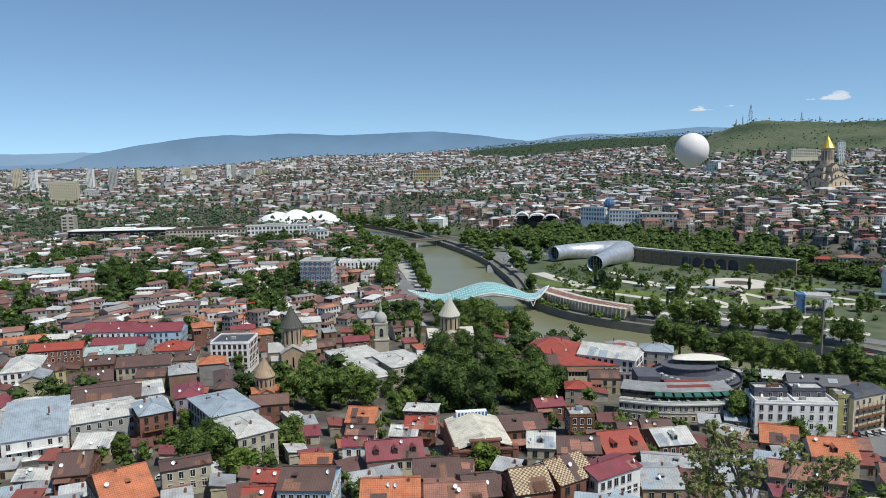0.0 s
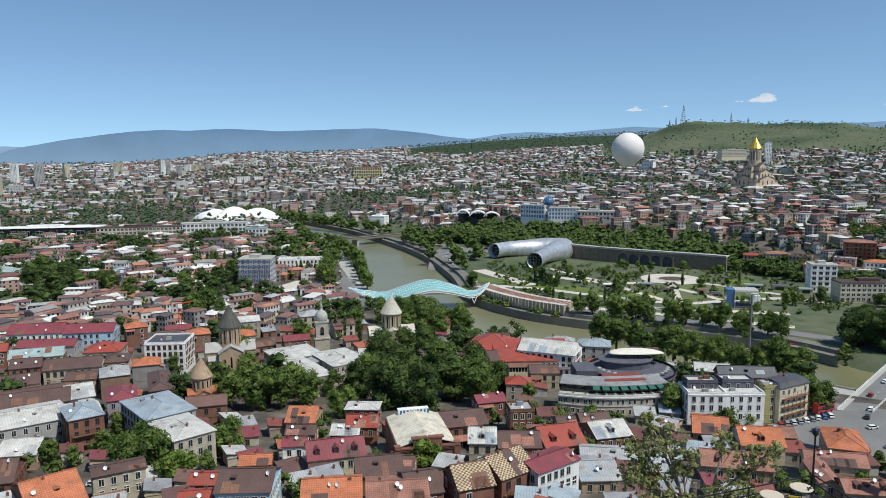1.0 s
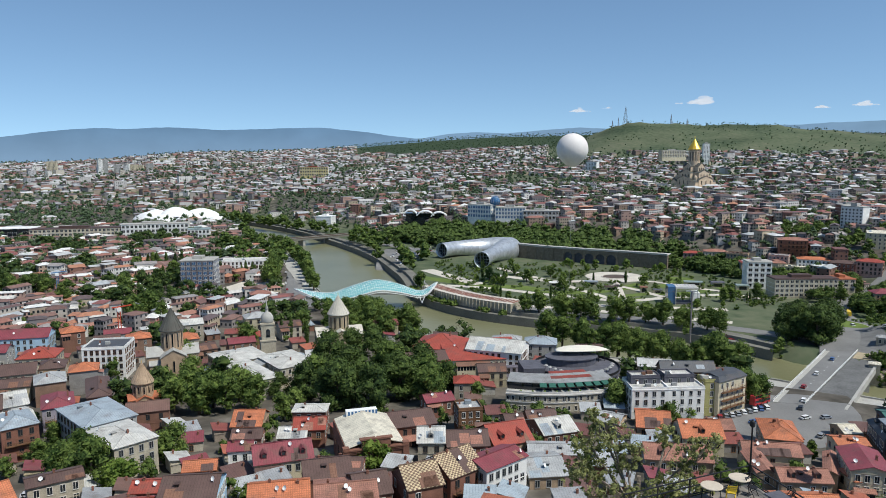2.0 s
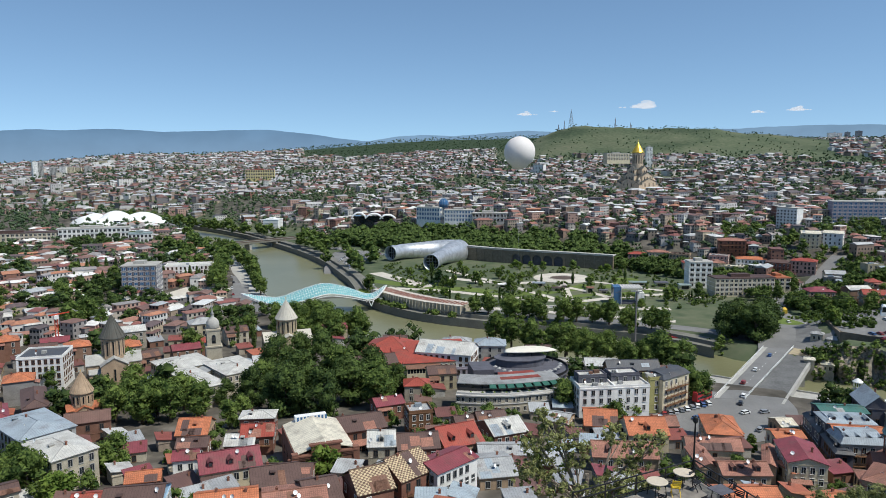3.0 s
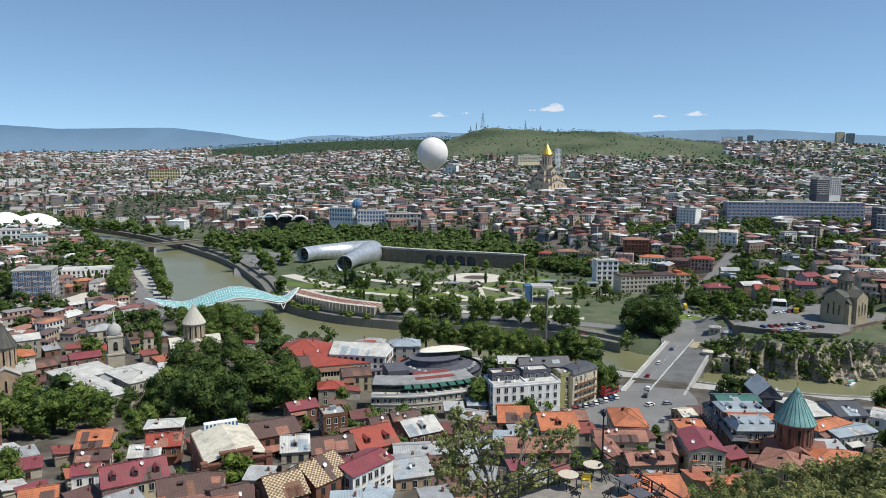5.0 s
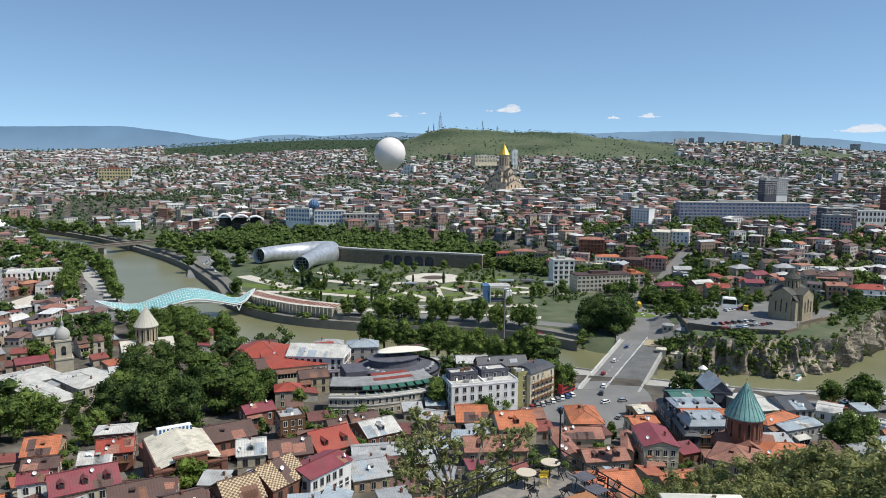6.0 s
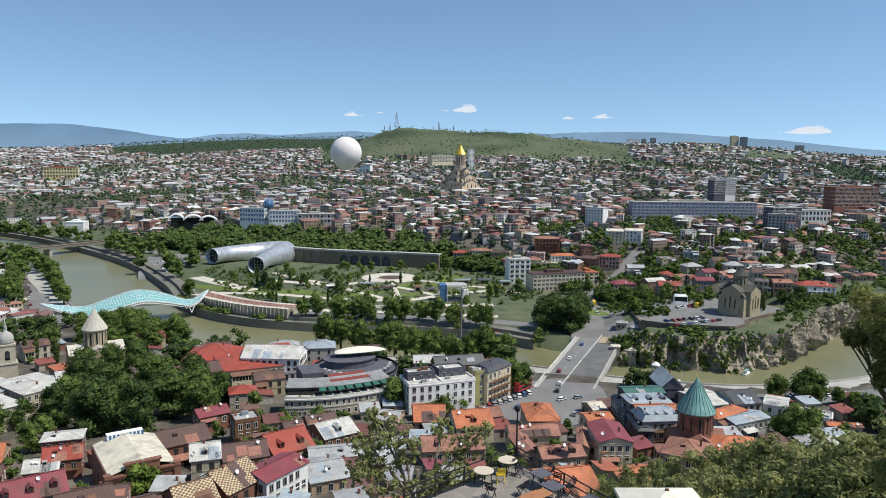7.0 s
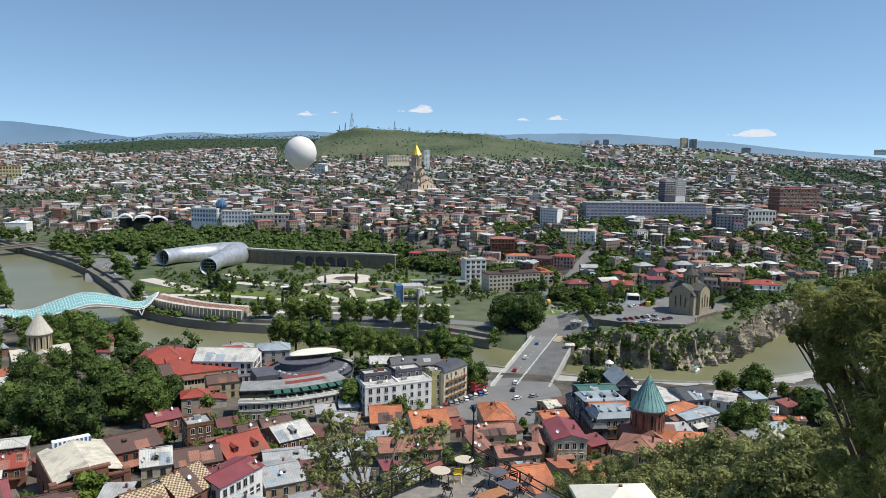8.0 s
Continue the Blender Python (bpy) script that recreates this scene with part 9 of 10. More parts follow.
def boat(x, y, yaw, L, canopy, label):
    ob = empty("boat", x, y, 0.0, yaw)
    bm = bmesh.new()
    pts = [(-L / 2, -1.1), (L * 0.25, -1.2), (L / 2, 0), (L * 0.25, 1.2), (-L / 2, 1.1)]
    lo, hi = [bm.verts.new((px_ * 0.92, py_ * 0.75, -0.3)) for px_, py_ in pts], [bm.verts.new((px_, py_, 0.8)) for px_, py_ in pts]
    bm.faces.new(hi)
    for k in range(5):
        bm.faces.new((lo[k], lo[(k + 1) % 5], hi[(k + 1) % 5], hi[k]))
    part("hull", bm, "white_paint", ob)
    bm = bmesh.new()
    block(bm, -L * 0.4, L * 0.22, -1.0, 1.0, 2.3, 2.45)
    part("canopy", bm, canopy, ob)
    for sx in (-L * 0.38, L * 0.2):
        for sy in (-0.95, 0.95):
            bm = bmesh.new()
            beam(bm, (sx, sy, 0.8), (sx, sy, 2.3), 0.07)
            part("post", bm, "steel", ob)
    return tagged(ob, label, "boat")


boat(312, 260, 20, 8, "verdigris", "small white river boat with a teal canopy")
boat(206, 397, -35, 12, "canvas", "moored river boat with a cream canopy")


def floating_cafe(x, y, yaw):
    """A moored pontoon with a cabin, an open dining deck under a flat roof and a red canopy above."""
    ob = empty("floating_cafe", x, y, 0.0, yaw)
    bm = bmesh.new()
    block(bm, -12, 12, -3.4, 3.4, -0.4, 0.7, taper=0.3)
    part("pontoon", bm, "trim_dark", ob, "dark steel pontoon")
    bm = bmesh.new()
    block(bm, -10.5, 2, -2.6, 2.8, 0.7, 3.3)
    block(bm, -9.8, 1.4, -2.66, -2.58, 1.5, 2.8, mat=1)
    part("cabin", bm, ["wall_cream", "pane_dark"], ob, "cream cabin with a dark window band")
    bm = bmesh.new()
    block(bm, -11.4, 11, -3.2, 3.2, 3.3, 3.5)
    part("roof", bm, "roof_white", ob, "flat white roof")
    bm = bmesh.new()
    block(bm, -3, 8, -2.6, 2.6, 5.6, 5.7)
    block(bm, -3, 8, -2.7, -2.58, 5.2, 5.6)
    part("canopy", bm, "bus_red", ob, "bright red canopy")
    for px_, z0, z1 in ((4.5, 0.7, 3.3), (7.5, 0.7, 3.3), (10.5, 0.7, 3.3), (-2.8, 3.5, 5.6), (7.8, 3.5, 5.6)):
        for py_ in (-2.9, 2.9):
            bm = bmesh.new()
            beam(bm, (px_, py_ * (0.86 if z0 > 3 else 1), z0), (px_, py_ * (0.86 if z0 > 3 else 1), z1), 0.12)
            part("post", bm, "white_paint", ob)
    return tagged(ob, "moored floating cafe with a white roof and red canopy", "restaurant boat")


floating_cafe(227, 378, -38)
for x, y, z, w, h in ((259, 303, 4.5, 4.6, 6.0), (268, 301, 3.5, 6.0, 4.6)):
    house(x, y, z, w, w, h, -38, "hip", "roof_cream", "wall_stone", slope=0.35, sides="fl", bay=2.2, chimneys=0, group="bridge lodges")


# ---- building-site cranes and a palm by the water ----
def site_crane(x, y, h, paint, label):
    ob = empty("site_crane", x, y, ground_at(x, y), 25)
    a = 0.7
    for sx in (-a, a):
        for sy in (-a, a):
            bm = bmesh.new()
            beam(bm, (sx, sy, -1), (sx, sy, h), 0.22)
            part("mast_post", bm, paint, ob)
    for k in range(int(h / 1.6)):
        bm = bmesh.new()
        z0, z1 = k * 1.6, k * 1.6 + 1.6
        s = 1 if k % 2 else -1
        for p, q in (((-s * a, -a), (s * a, -a)), ((a, -s * a), (a, s * a)), ((-s * a, a), (s * a, a)), ((-a, -s * a), (-a, s * a))):
            beam(bm, (p[0], p[1], z0), (q[0], q[1], z1), 0.14)
        part("lattice", bm, paint, ob)
    bm = bmesh.new()
    block(bm, -1.1, 1.1, -1.1, 1.1, h - 2.2, h - 0.2)
    part("cabin", bm, "wall_white", ob)
    bm = bmesh.new()
    beam(bm, (-3.5, 0, h), (6.5, 0, h + 0.6), 0.5, 0.6)
    part("jib", bm, paint, ob)
    return tagged(ob, label, "crane")


M["crane_blue"] = surface("crane_blue", (0.07, 0.17, 0.32), 0.5, 0.15, 3, bump=0)
M["crane_red"] = surface("crane_red", (0.50, 0.075, 0.035), 0.5, 0.15, 3, bump=0)
site_crane(-115, 408, 19, "crane_red", "orange-red lattice site crane among the houses")
site_crane(-191, 537, 18, "crane_blue", "blue lattice site crane among the houses")

palm = empty("palm_tree", 51.5, 398.5, 5.0)
bm = bmesh.new()
for k in range(5):
    beam(bm, (0.12 * k, 0, 1.7 * k - 0.8), (0.12 * (k + 1), 0, 1.7 * (k + 1) - 0.8), 0.62 - 0.05 * k)
part("trunk", bm, "bark", palm)
r_ = random.Random(12)
for k in range(15):
    a, up, reach = k * 2.4, r_.uniform(0.2, 1.5), r_.uniform(3.0, 4.2)
    bm = bmesh.new()
    old = None
    for i in range(7):
        u = i / 6
        c = Vector((0.6 + math.cos(a) * reach * u, math.sin(a) * reach * u, 7.7 + up * 2.4 * u - (1.2 + up) * 2.2 * u * u))
        side = Vector((-math.sin(a), math.cos(a), 0)) * (0.75 * math.sin(math.pi * (0.12 + 0.86 * u)))
        row = [bm.verts.new(c - side - Vector((0, 0, 0.3))), bm.verts.new(c), bm.verts.new(c + side - Vector((0, 0, 0.3)))]
        if old:
            bm.faces.new((old[0], old[1], row[1], row[0])), bm.faces.new((old[1], old[2], row[2], row[1]))
        old = row
    part("frond", bm, "leaf_dark", palm)
tagged(palm, "palm tree with drooping dark green fronds", "tree", "town trees")


# ---- the fortress slope: cafe terrace, olive tree, shrubs, pine, parasol ----
def near_leaves(blobs, sub, per, size, material, seed, name="crown", aspect=1.0, heart_fill=0.5):
    tuft = 0.5 if sub > 30 else 1.0
    rng_ = np.random.default_rng(seed)
    C, Rr = [], []
    for x, y, z, r in blobs:
        for _ in range(sub):
            v = rng_.normal(size=3)
            v /= np.linalg.norm(v)
            C.append(np.array([x, y, z]) + v * r * rng_.random() ** 0.4 * np.array([1, 1, 0.8]))
            Rr.append(r * rng_.uniform(0.22, 0.4) * tuft * (rng_.choice([0.6, 1.0, 1.7]) if sub > 30 else 1.0))
    V = leaves(C, Rr, per, size, seed + 1, 0.8, 4).reshape(-1, 4, 3)
    if aspect != 1.0:
        mid = (V[:, 0] + V[:, 2])[:, None] / 2
        V[:, 1::2] = mid + (V[:, 1::2] - mid) * aspect
    heart = quads_mesh("inner_foliage", cores(C, np.array(Rr), 0.8, heart_fill, rng_), material, 3)
    return quads_mesh(name, V.reshape(-1, 3), material), C, heart


def hill_tree(name, base, blobs, sub, per, size, material, seed, label, aspect=1.0, girth=0.16):
    ob = empty(name, base[0], base[1], base[2])
    o = Vector(base)
    me, C, heart = near_leaves([(x - o.x, y - o.y, z - o.z, r) for x, y, z, r in blobs], sub, per, size, material, seed, aspect=aspect)
    for cr in (new("crown", me), new("inner_foliage", heart)):
        cr.parent = ob
    wood_ = "bark_pale" if name == "olive_tree" else "bark"
    top = sum((Vector(b[:3]) for b in blobs), Vector()) / len(blobs) - o
    bm = bmesh.new()
    knots = [Vector((0, 0, -0.8)), top * 0.3 + Vector((0.25, -0.1, 0)), top * 0.62, top * 0.9]
    for k in range(3):
        beam(bm, knots[k], knots[k + 1], girth * 2 * (1 - 0.22 * k))
    part("trunk", bm, wood_, ob)
    for i, b in enumerate(blobs):
        bm = bmesh.new()
        c = Vector(b[:3]) - o
        start = knots[2].lerp(knots[1], 0.5 * (i % 2))
        mid = start.lerp(c, 0.5) + Vector((0.1 * (i % 3 - 1), 0.1, 0.15))
        beam(bm, start, mid, girth * 0.8)
        beam(bm, mid, c, girth * 0.5)
        for k in range(4):
            tip = C[i * sub + k % sub]
            beam(bm, mid.lerp(c, 0.3 + 0.2 * k), Vector(tip), girth * 0.22)
        part("limb", bm, wood_, ob)
    return tagged(ob, label, "tree")


olive = [(13.5, 35.5, 96.4, 1.3), (14.5, 35.1, 97.0, 1.2), (12.6, 34.8, 95.3, 1), (15.3, 34.8, 96.0, 1.1), (13.8, 34.3, 94.9, 1.2), (15.6, 31.9, 95.2, 1), (18.1, 33.4, 96.0, 1), (19.1, 33.4, 96.8, 0.9), (16.6, 31.9, 95.6, 0.9), (14.8, 32.8, 94.7, 1.1), (13.9, 35.9, 97.8, 0.6), (17.6, 34.8, 96.9, 0.7), (17.7, 31.4, 95.3, 0.8)]
hill_tree("olive_tree", (15.4, 33.0, ground_at(15.4, 33.0)), olive, 40, 24, 0.16, "leaf_olive", 51, "gnarled grey-green olive tree on the slope", 0.7, 0.17)
pine = [(14.1, 8.7, 109.1, 0.56), (14.1, 9.1, 108.5, 0.29), (14.0, 8.1, 109.0, 0.75), (13.7, 7.4, 109.4, 0.68), (14.1, 8.3, 108.4, 0.63), (13.9, 7.5, 108.4, 0.78), (14.3, 8.5, 107.8, 0.34), (14.0, 7.7, 107.7, 0.51), (13.7, 7.1, 107.3, 0.59), (14.1, 7.6, 106.8, 0.38), (13.4, 7.6, 106.2, 0.54), (13.3, 7.0, 106.3, 0.69), (14.3, 8.3, 109.5, 0.29), (13.6, 6.8, 108.9, 0.85), (13.5, 6.6, 107.9, 0.72), (13.3, 6.4, 106.9, 0.71), (13.9, 7.4, 109.8, 0.32)]
hill_tree("pine_tree", (15.9, 7.2, ground_at(15.9, 7.2)), pine, 24, 135, 0.125, "leaf_pine", 61, "ragged olive-green pine tree beside the path", 0.28, 0.13)
SHRUBS = []


def hill_shrub(x, y, z, r):
    if not SHRUBS or len(SHRUBS) < 3:
        ob = empty("shrub", x, y, z)
        me, C, heart = near_leaves([(0, 0, 0, 1.0), (0.5, 0.3, -0.2, 0.8), (-0.5, -0.2, -0.3, 0.8), (0, -0.5, -0.5, 0.9)], 18, 90, 0.12, "leaf_olive", 71 + len(SHRUBS), aspect=0.75)
        for cr in (new("crown", me), new("inner_foliage", heart)):
            cr.parent = ob
        bm = bmesh.new()
        for k in range(5):
            a = k * 1.26
            beam(bm, (0.1 * math.cos(a), 0.1 * math.sin(a), -7), (0.6 * math.cos(a), 0.6 * math.sin(a), -0.3), 0.09)
        part("stems", bm, "bark", ob)
        ob.matrix_basis = pose(x, y, z) @ Matrix.Diagonal((r, r, r, 1))
        SHRUBS.append(ob)
        return tagged(ob, "grey-green shrub on the fortress slope", "shrub", "slope shrubs")
    src = SHRUBS[int(x * 7) % 3]
    sc = src.matrix_basis.to_scale()
    return copy_thing(src, pose(x, y, z, 0, 0, (x * 97) % 360) @ Matrix.Diagonal((r / sc[0], r / sc[1], r / sc[2], 1)))


hill_shrub(24.6, 23.5, 97.2, 1.2)
hill_shrub(25.4, 22.6, 97.9, 1.3)
hill_shrub(25.5, 20.9, 98.8, 1.4)
hill_shrub(25.5, 19.3, 99.5, 1.4)
hill_shrub(25.4, 17.8, 100.3, 1.4)
hill_shrub(25.2, 16.3, 101.0, 1.4)
hill_shrub(24.9, 14.9, 101.7, 1.4)
hill_shrub(22.9, 20.8, 97.6, 1.3)
hill_shrub(23.3, 18.9, 98.7, 1.4)
hill_shrub(23.4, 17.1, 99.6, 1.4)
hill_shrub(23.4, 15.4, 100.4, 1.4)
hill_shrub(23.1, 14.0, 101.1, 1.3)
hill_shrub(26.2, 14.7, 101.6, 1.4)
hill_shrub(26.5, 14.1, 101.6, 1.5)
hill_shrub(35.7, 37.9, 88.7, 1.8)
hill_shrub(33.7, 36.9, 88.5, 1.6)
hill_shrub(39.1, 45.5, 83.8, 1.5)
hill_shrub(42.1, 42.8, 86.8, 1.3)
hill_shrub(22.0, 18.9, 98.8, 1.2)


FLOOR = 95.5
deck = empty("cafe_terrace", 18, 27.5, FLOOR)
bm = bmesh.new()
plan_ = [(2.6, 4.2), (3.6, -5.5), (-5.0, -6.5), (-5.2, 2.2)]
lo, hi = [bm.verts.new((x, y, -0.35)) for x, y in plan_], [bm.verts.new((x, y, 0)) for x, y in plan_]
bm.faces.new(list(reversed(hi)))
bm.faces.new(lo)
for k in range(4):
    bm.faces.new((lo[k], hi[k], hi[(k + 1) % 4], lo[(k + 1) % 4]))
bmesh.ops.recalc_face_normals(bm, faces=bm.faces[:])
part("floor_slab", bm, "terrace_stone", deck, "worn grey-brown terrace floor")
for x, y in ((2.2, 3.6), (3.2, -5.0), (-4.5, -5.8), (-4.6, 1.8), (2.8, -0.6), (-1.2, 2.7)):
    bm = bmesh.new()
    block(bm, x - 0.2, x + 0.2, y - 0.2, y + 0.2, -9, -0.35)
    part("support_post", bm, "concrete", deck)
tagged(deck, "paved cafe terrace on posts above the roofs", "terrace")


def railing(a, b, n):
    ob = empty("railing", a[0], a[1], FLOOR)
    d = Vector((b[0] - a[0], b[1] - a[1], 0))
    for k in range(n + 1):
        bm = bmesh.new()
        p = d * (k / n)
        beam(bm, p, p + Vector((0, 0, 1.02)), 0.06)
        part("post", bm, "black_metal", ob)
    for z in (1.0, 0.62, 0.12, 0.22):
        bm = bmesh.new()
        beam(bm, Vector((0, 0, z)), d + Vector((0, 0, z)), 0.05 if z > 0.5 else 0.035)
        part("rail", bm, "black_metal", ob)
    return tagged(ob, "black steel railing round the cafe terrace", "railing")


railing((20.5, 31.55), (21.45, 22.2), 5)
railing((20.45, 31.55), (13.0, 29.6), 4)


def chair(x, y, yaw, paint="black_metal"):
    ob = empty("folding_chair", x, y, FLOOR, yaw)
    bm = bmesh.new()
    for k in range(6):
        block(bm, -0.2, 0.2, -0.2 + k * 0.07, -0.15 + k * 0.07, 0.44, 0.465)
    part("seat", bm, paint, ob)
    bm = bmesh.new()
    for k in range(4):
        block(bm, -0.2, 0.2, 0.24 + k * 0.012, 0.255 + k * 0.012, 0.58 + k * 0.08, 0.635 + k * 0.08)
    part("backrest", bm, paint, ob)
    for sx in (-0.2, 0.2):
        for a, b in (((sx, -0.2, 0.45), (sx, 0.26, 0.0)), ((sx, 0.3, 0.9), (sx, -0.22, 0.0))):
            bm = bmesh.new()
            beam(bm, a, b, 0.03)
            part("leg", bm, paint, ob)
    return tagged(ob, "slatted metal folding chair on the terrace", "chair", "terrace chairs")


M["chair_yellow"] = surface("chair_yellow", (0.72, 0.50, 0.04), 0.5, 0.05, 5, bump=0)
M["table_cream"] = surface("table_cream", (0.55, 0.48, 0.38), 0.6, 0.12, 8, bump=0)
M["table_wood"] = surface("table_wood", (0.36, 0.17, 0.08), 0.6, 0.25, 8, bump=0.05)


def table(x, y, kind):
    ob = empty("cafe_table", x, y, FLOOR, 12)
    bm = bmesh.new()
    if kind == "round":
        lathe(bm, [(0.50, 0.70), (0.52, 0.715), (0.52, 0.745), (0.50, 0.76)], 28)
        part("tabletop", bm, "table_cream", ob, "round cream tabletop")
    elif kind == "dark":
        block(bm, -0.45, 0.45, -0.45, 0.45, 0.72, 0.75)
        part("tabletop", bm, "wall_dark", ob, "square dark tabletop")
    else:
        for k in range(5):
            block(bm, -0.8, 0.8, -0.4 + k * 0.16, -0.25 + k * 0.16, 0.72, 0.75)
        part("tabletop", bm, "table_wood", ob, "plank tabletop of brown wood")
    for sx, sy in ((-0.35, -0.3), (0.35, -0.3), (0.35, 0.3), (-0.35, 0.3)):
        bm = bmesh.new()
        beam(bm, (sx, sy, 0), (sx * 0.8, sy * 0.8, 0.72), 0.04)
        part("leg", bm, "black_metal", ob)
    return tagged(ob, {"round": "round cream cafe table", "dark": "square dark cafe table", "plank": "long wooden cafe table"}[kind] + " with thin metal legs", "table", "terrace tables")


table(19.5, 30.9, "round"), table(17.7, 30.3, "round"), table(20.2, 28.8, "dark"), table(20.7, 25.4, "dark"), table(18.6, 26.9, "plank"), table(19.9, 27.4, "dark")
for x, y, a in ((18.8, 28.4, 200), (19.0, 27.6, 180), (20.9, 29.2, 250), (20.6, 28.1, 300), (21.0, 27.5, 260), (17.3, 28.9, 120), (19.9, 30.4, 30), (19.4, 26.6, 210), (17.6, 26.4, 60)):
    chair(x, y, a)
chair(18.6, 30.1, 160, "chair_yellow")
lamp = empty("lamp_post", 20.42, 31.5, FLOOR)
bm = bmesh.new()
lathe(bm, [(0.07, 0), (0.05, 0.4), (0.04, 3.0)], 10)
part("pole", bm, "black_metal", lamp)
bm = bmesh.new()
lathe(bm, [(0.06, 3.0), (0.14, 3.1), (0.12, 3.3), (0.03, 3.4)], 12)
part("lantern", bm, "black_metal", lamp)
tagged(lamp, "slim black lamp post at the terrace corner", "lamp post")

shade = empty("parasol", 9.95, 9.95, 102.86)
bm = bmesh.new()
lathe(bm, [(1.15, 2.36), (1.15, 2.44), (0.02, 2.78)], 4, a0=0.35)
part("cover", bm, "canvas", shade, "cream canvas cover")
bm = bmesh.new()
lathe(bm, [(0.05, -0.8), (0.04, 2.8)], 10)
part("pole", bm, "wood", shade)
tagged(shade, "square cream canvas parasol on a wooden pole", "parasol")

# cable-car line: pylon, two carrying ropes
pylon = empty("cable_pylon", 198.5, 370, 7.0)
bm = bmesh.new()
lathe(bm, [(0.55, -1), (0.45, 14), (0.35, 28.5)], 12)
part("column", bm, "mast_steel", pylon)
bm = bmesh.new()
beam(bm, (-3, 0.8, 28.3), (3, -0.8, 28.3), 0.6)
part("crossarm", bm, "steel", pylon)
tagged(pylon, "grey steel cable-car pylon by the river", "pylon")
for side_ in (-1.9, 0.0):
    bm = bmesh.new()
    pts = curve_points([(232, 470, 14), (198.5, 370, 35.6), (145.5, 144.5, 78.1), (131, 75, 104), (120, -20, 142)], 12)
    for p, q in zip(pts[:-1], pts[1:]):
        beam(bm, Vector(p) + Vector((side_ * 1.6, side_, 0)), Vector(q) + Vector((side_ * 1.6, side_, 0)), 0.07)
    ob = mesh_object("cable", bm, "black_metal")
    tagged(ob, "dark steel cable-car rope over the roofs", "cable", "cable-car ropes")

# ---- far town, woods and backdrop ----
def hillside_trees():
    """Gardens and tree clumps between the houses above the cliff, and the trees before the long slab."""
    rng_ = np.random.default_rng(57)
    P = [(560 + 6.2 * k + 2 * math.sin(k * 2.1), 622 - 2.6 * k + 3 * math.sin(k * 3.7)) for k in range(20)]
    x, y, _ = scatter(470, 900, 34, 66, 8.5, 0.004, 58)
    ds_, _ = line_side(x, y, SCA)
    for a, b_, e in zip(x, y, ds_):
        if e > 14 and noise.noise(Vector((a / 46, b_ / 46, 6.1))) > 0.08 and not taken(a, b_, 2.0):
            P.append((a, b_))
    woods("hillside_trees", np.array(P), rng_.uniform(6, 11.5, len(P)), 0.95, 8, 14, 1.0, "leaf", 59, "leafy green trees between the hillside houses")
    for p in P:
        claim(p[0], p[1], 5, 5)


hillside_trees()
claim(614, 588, 146, 26, -22)


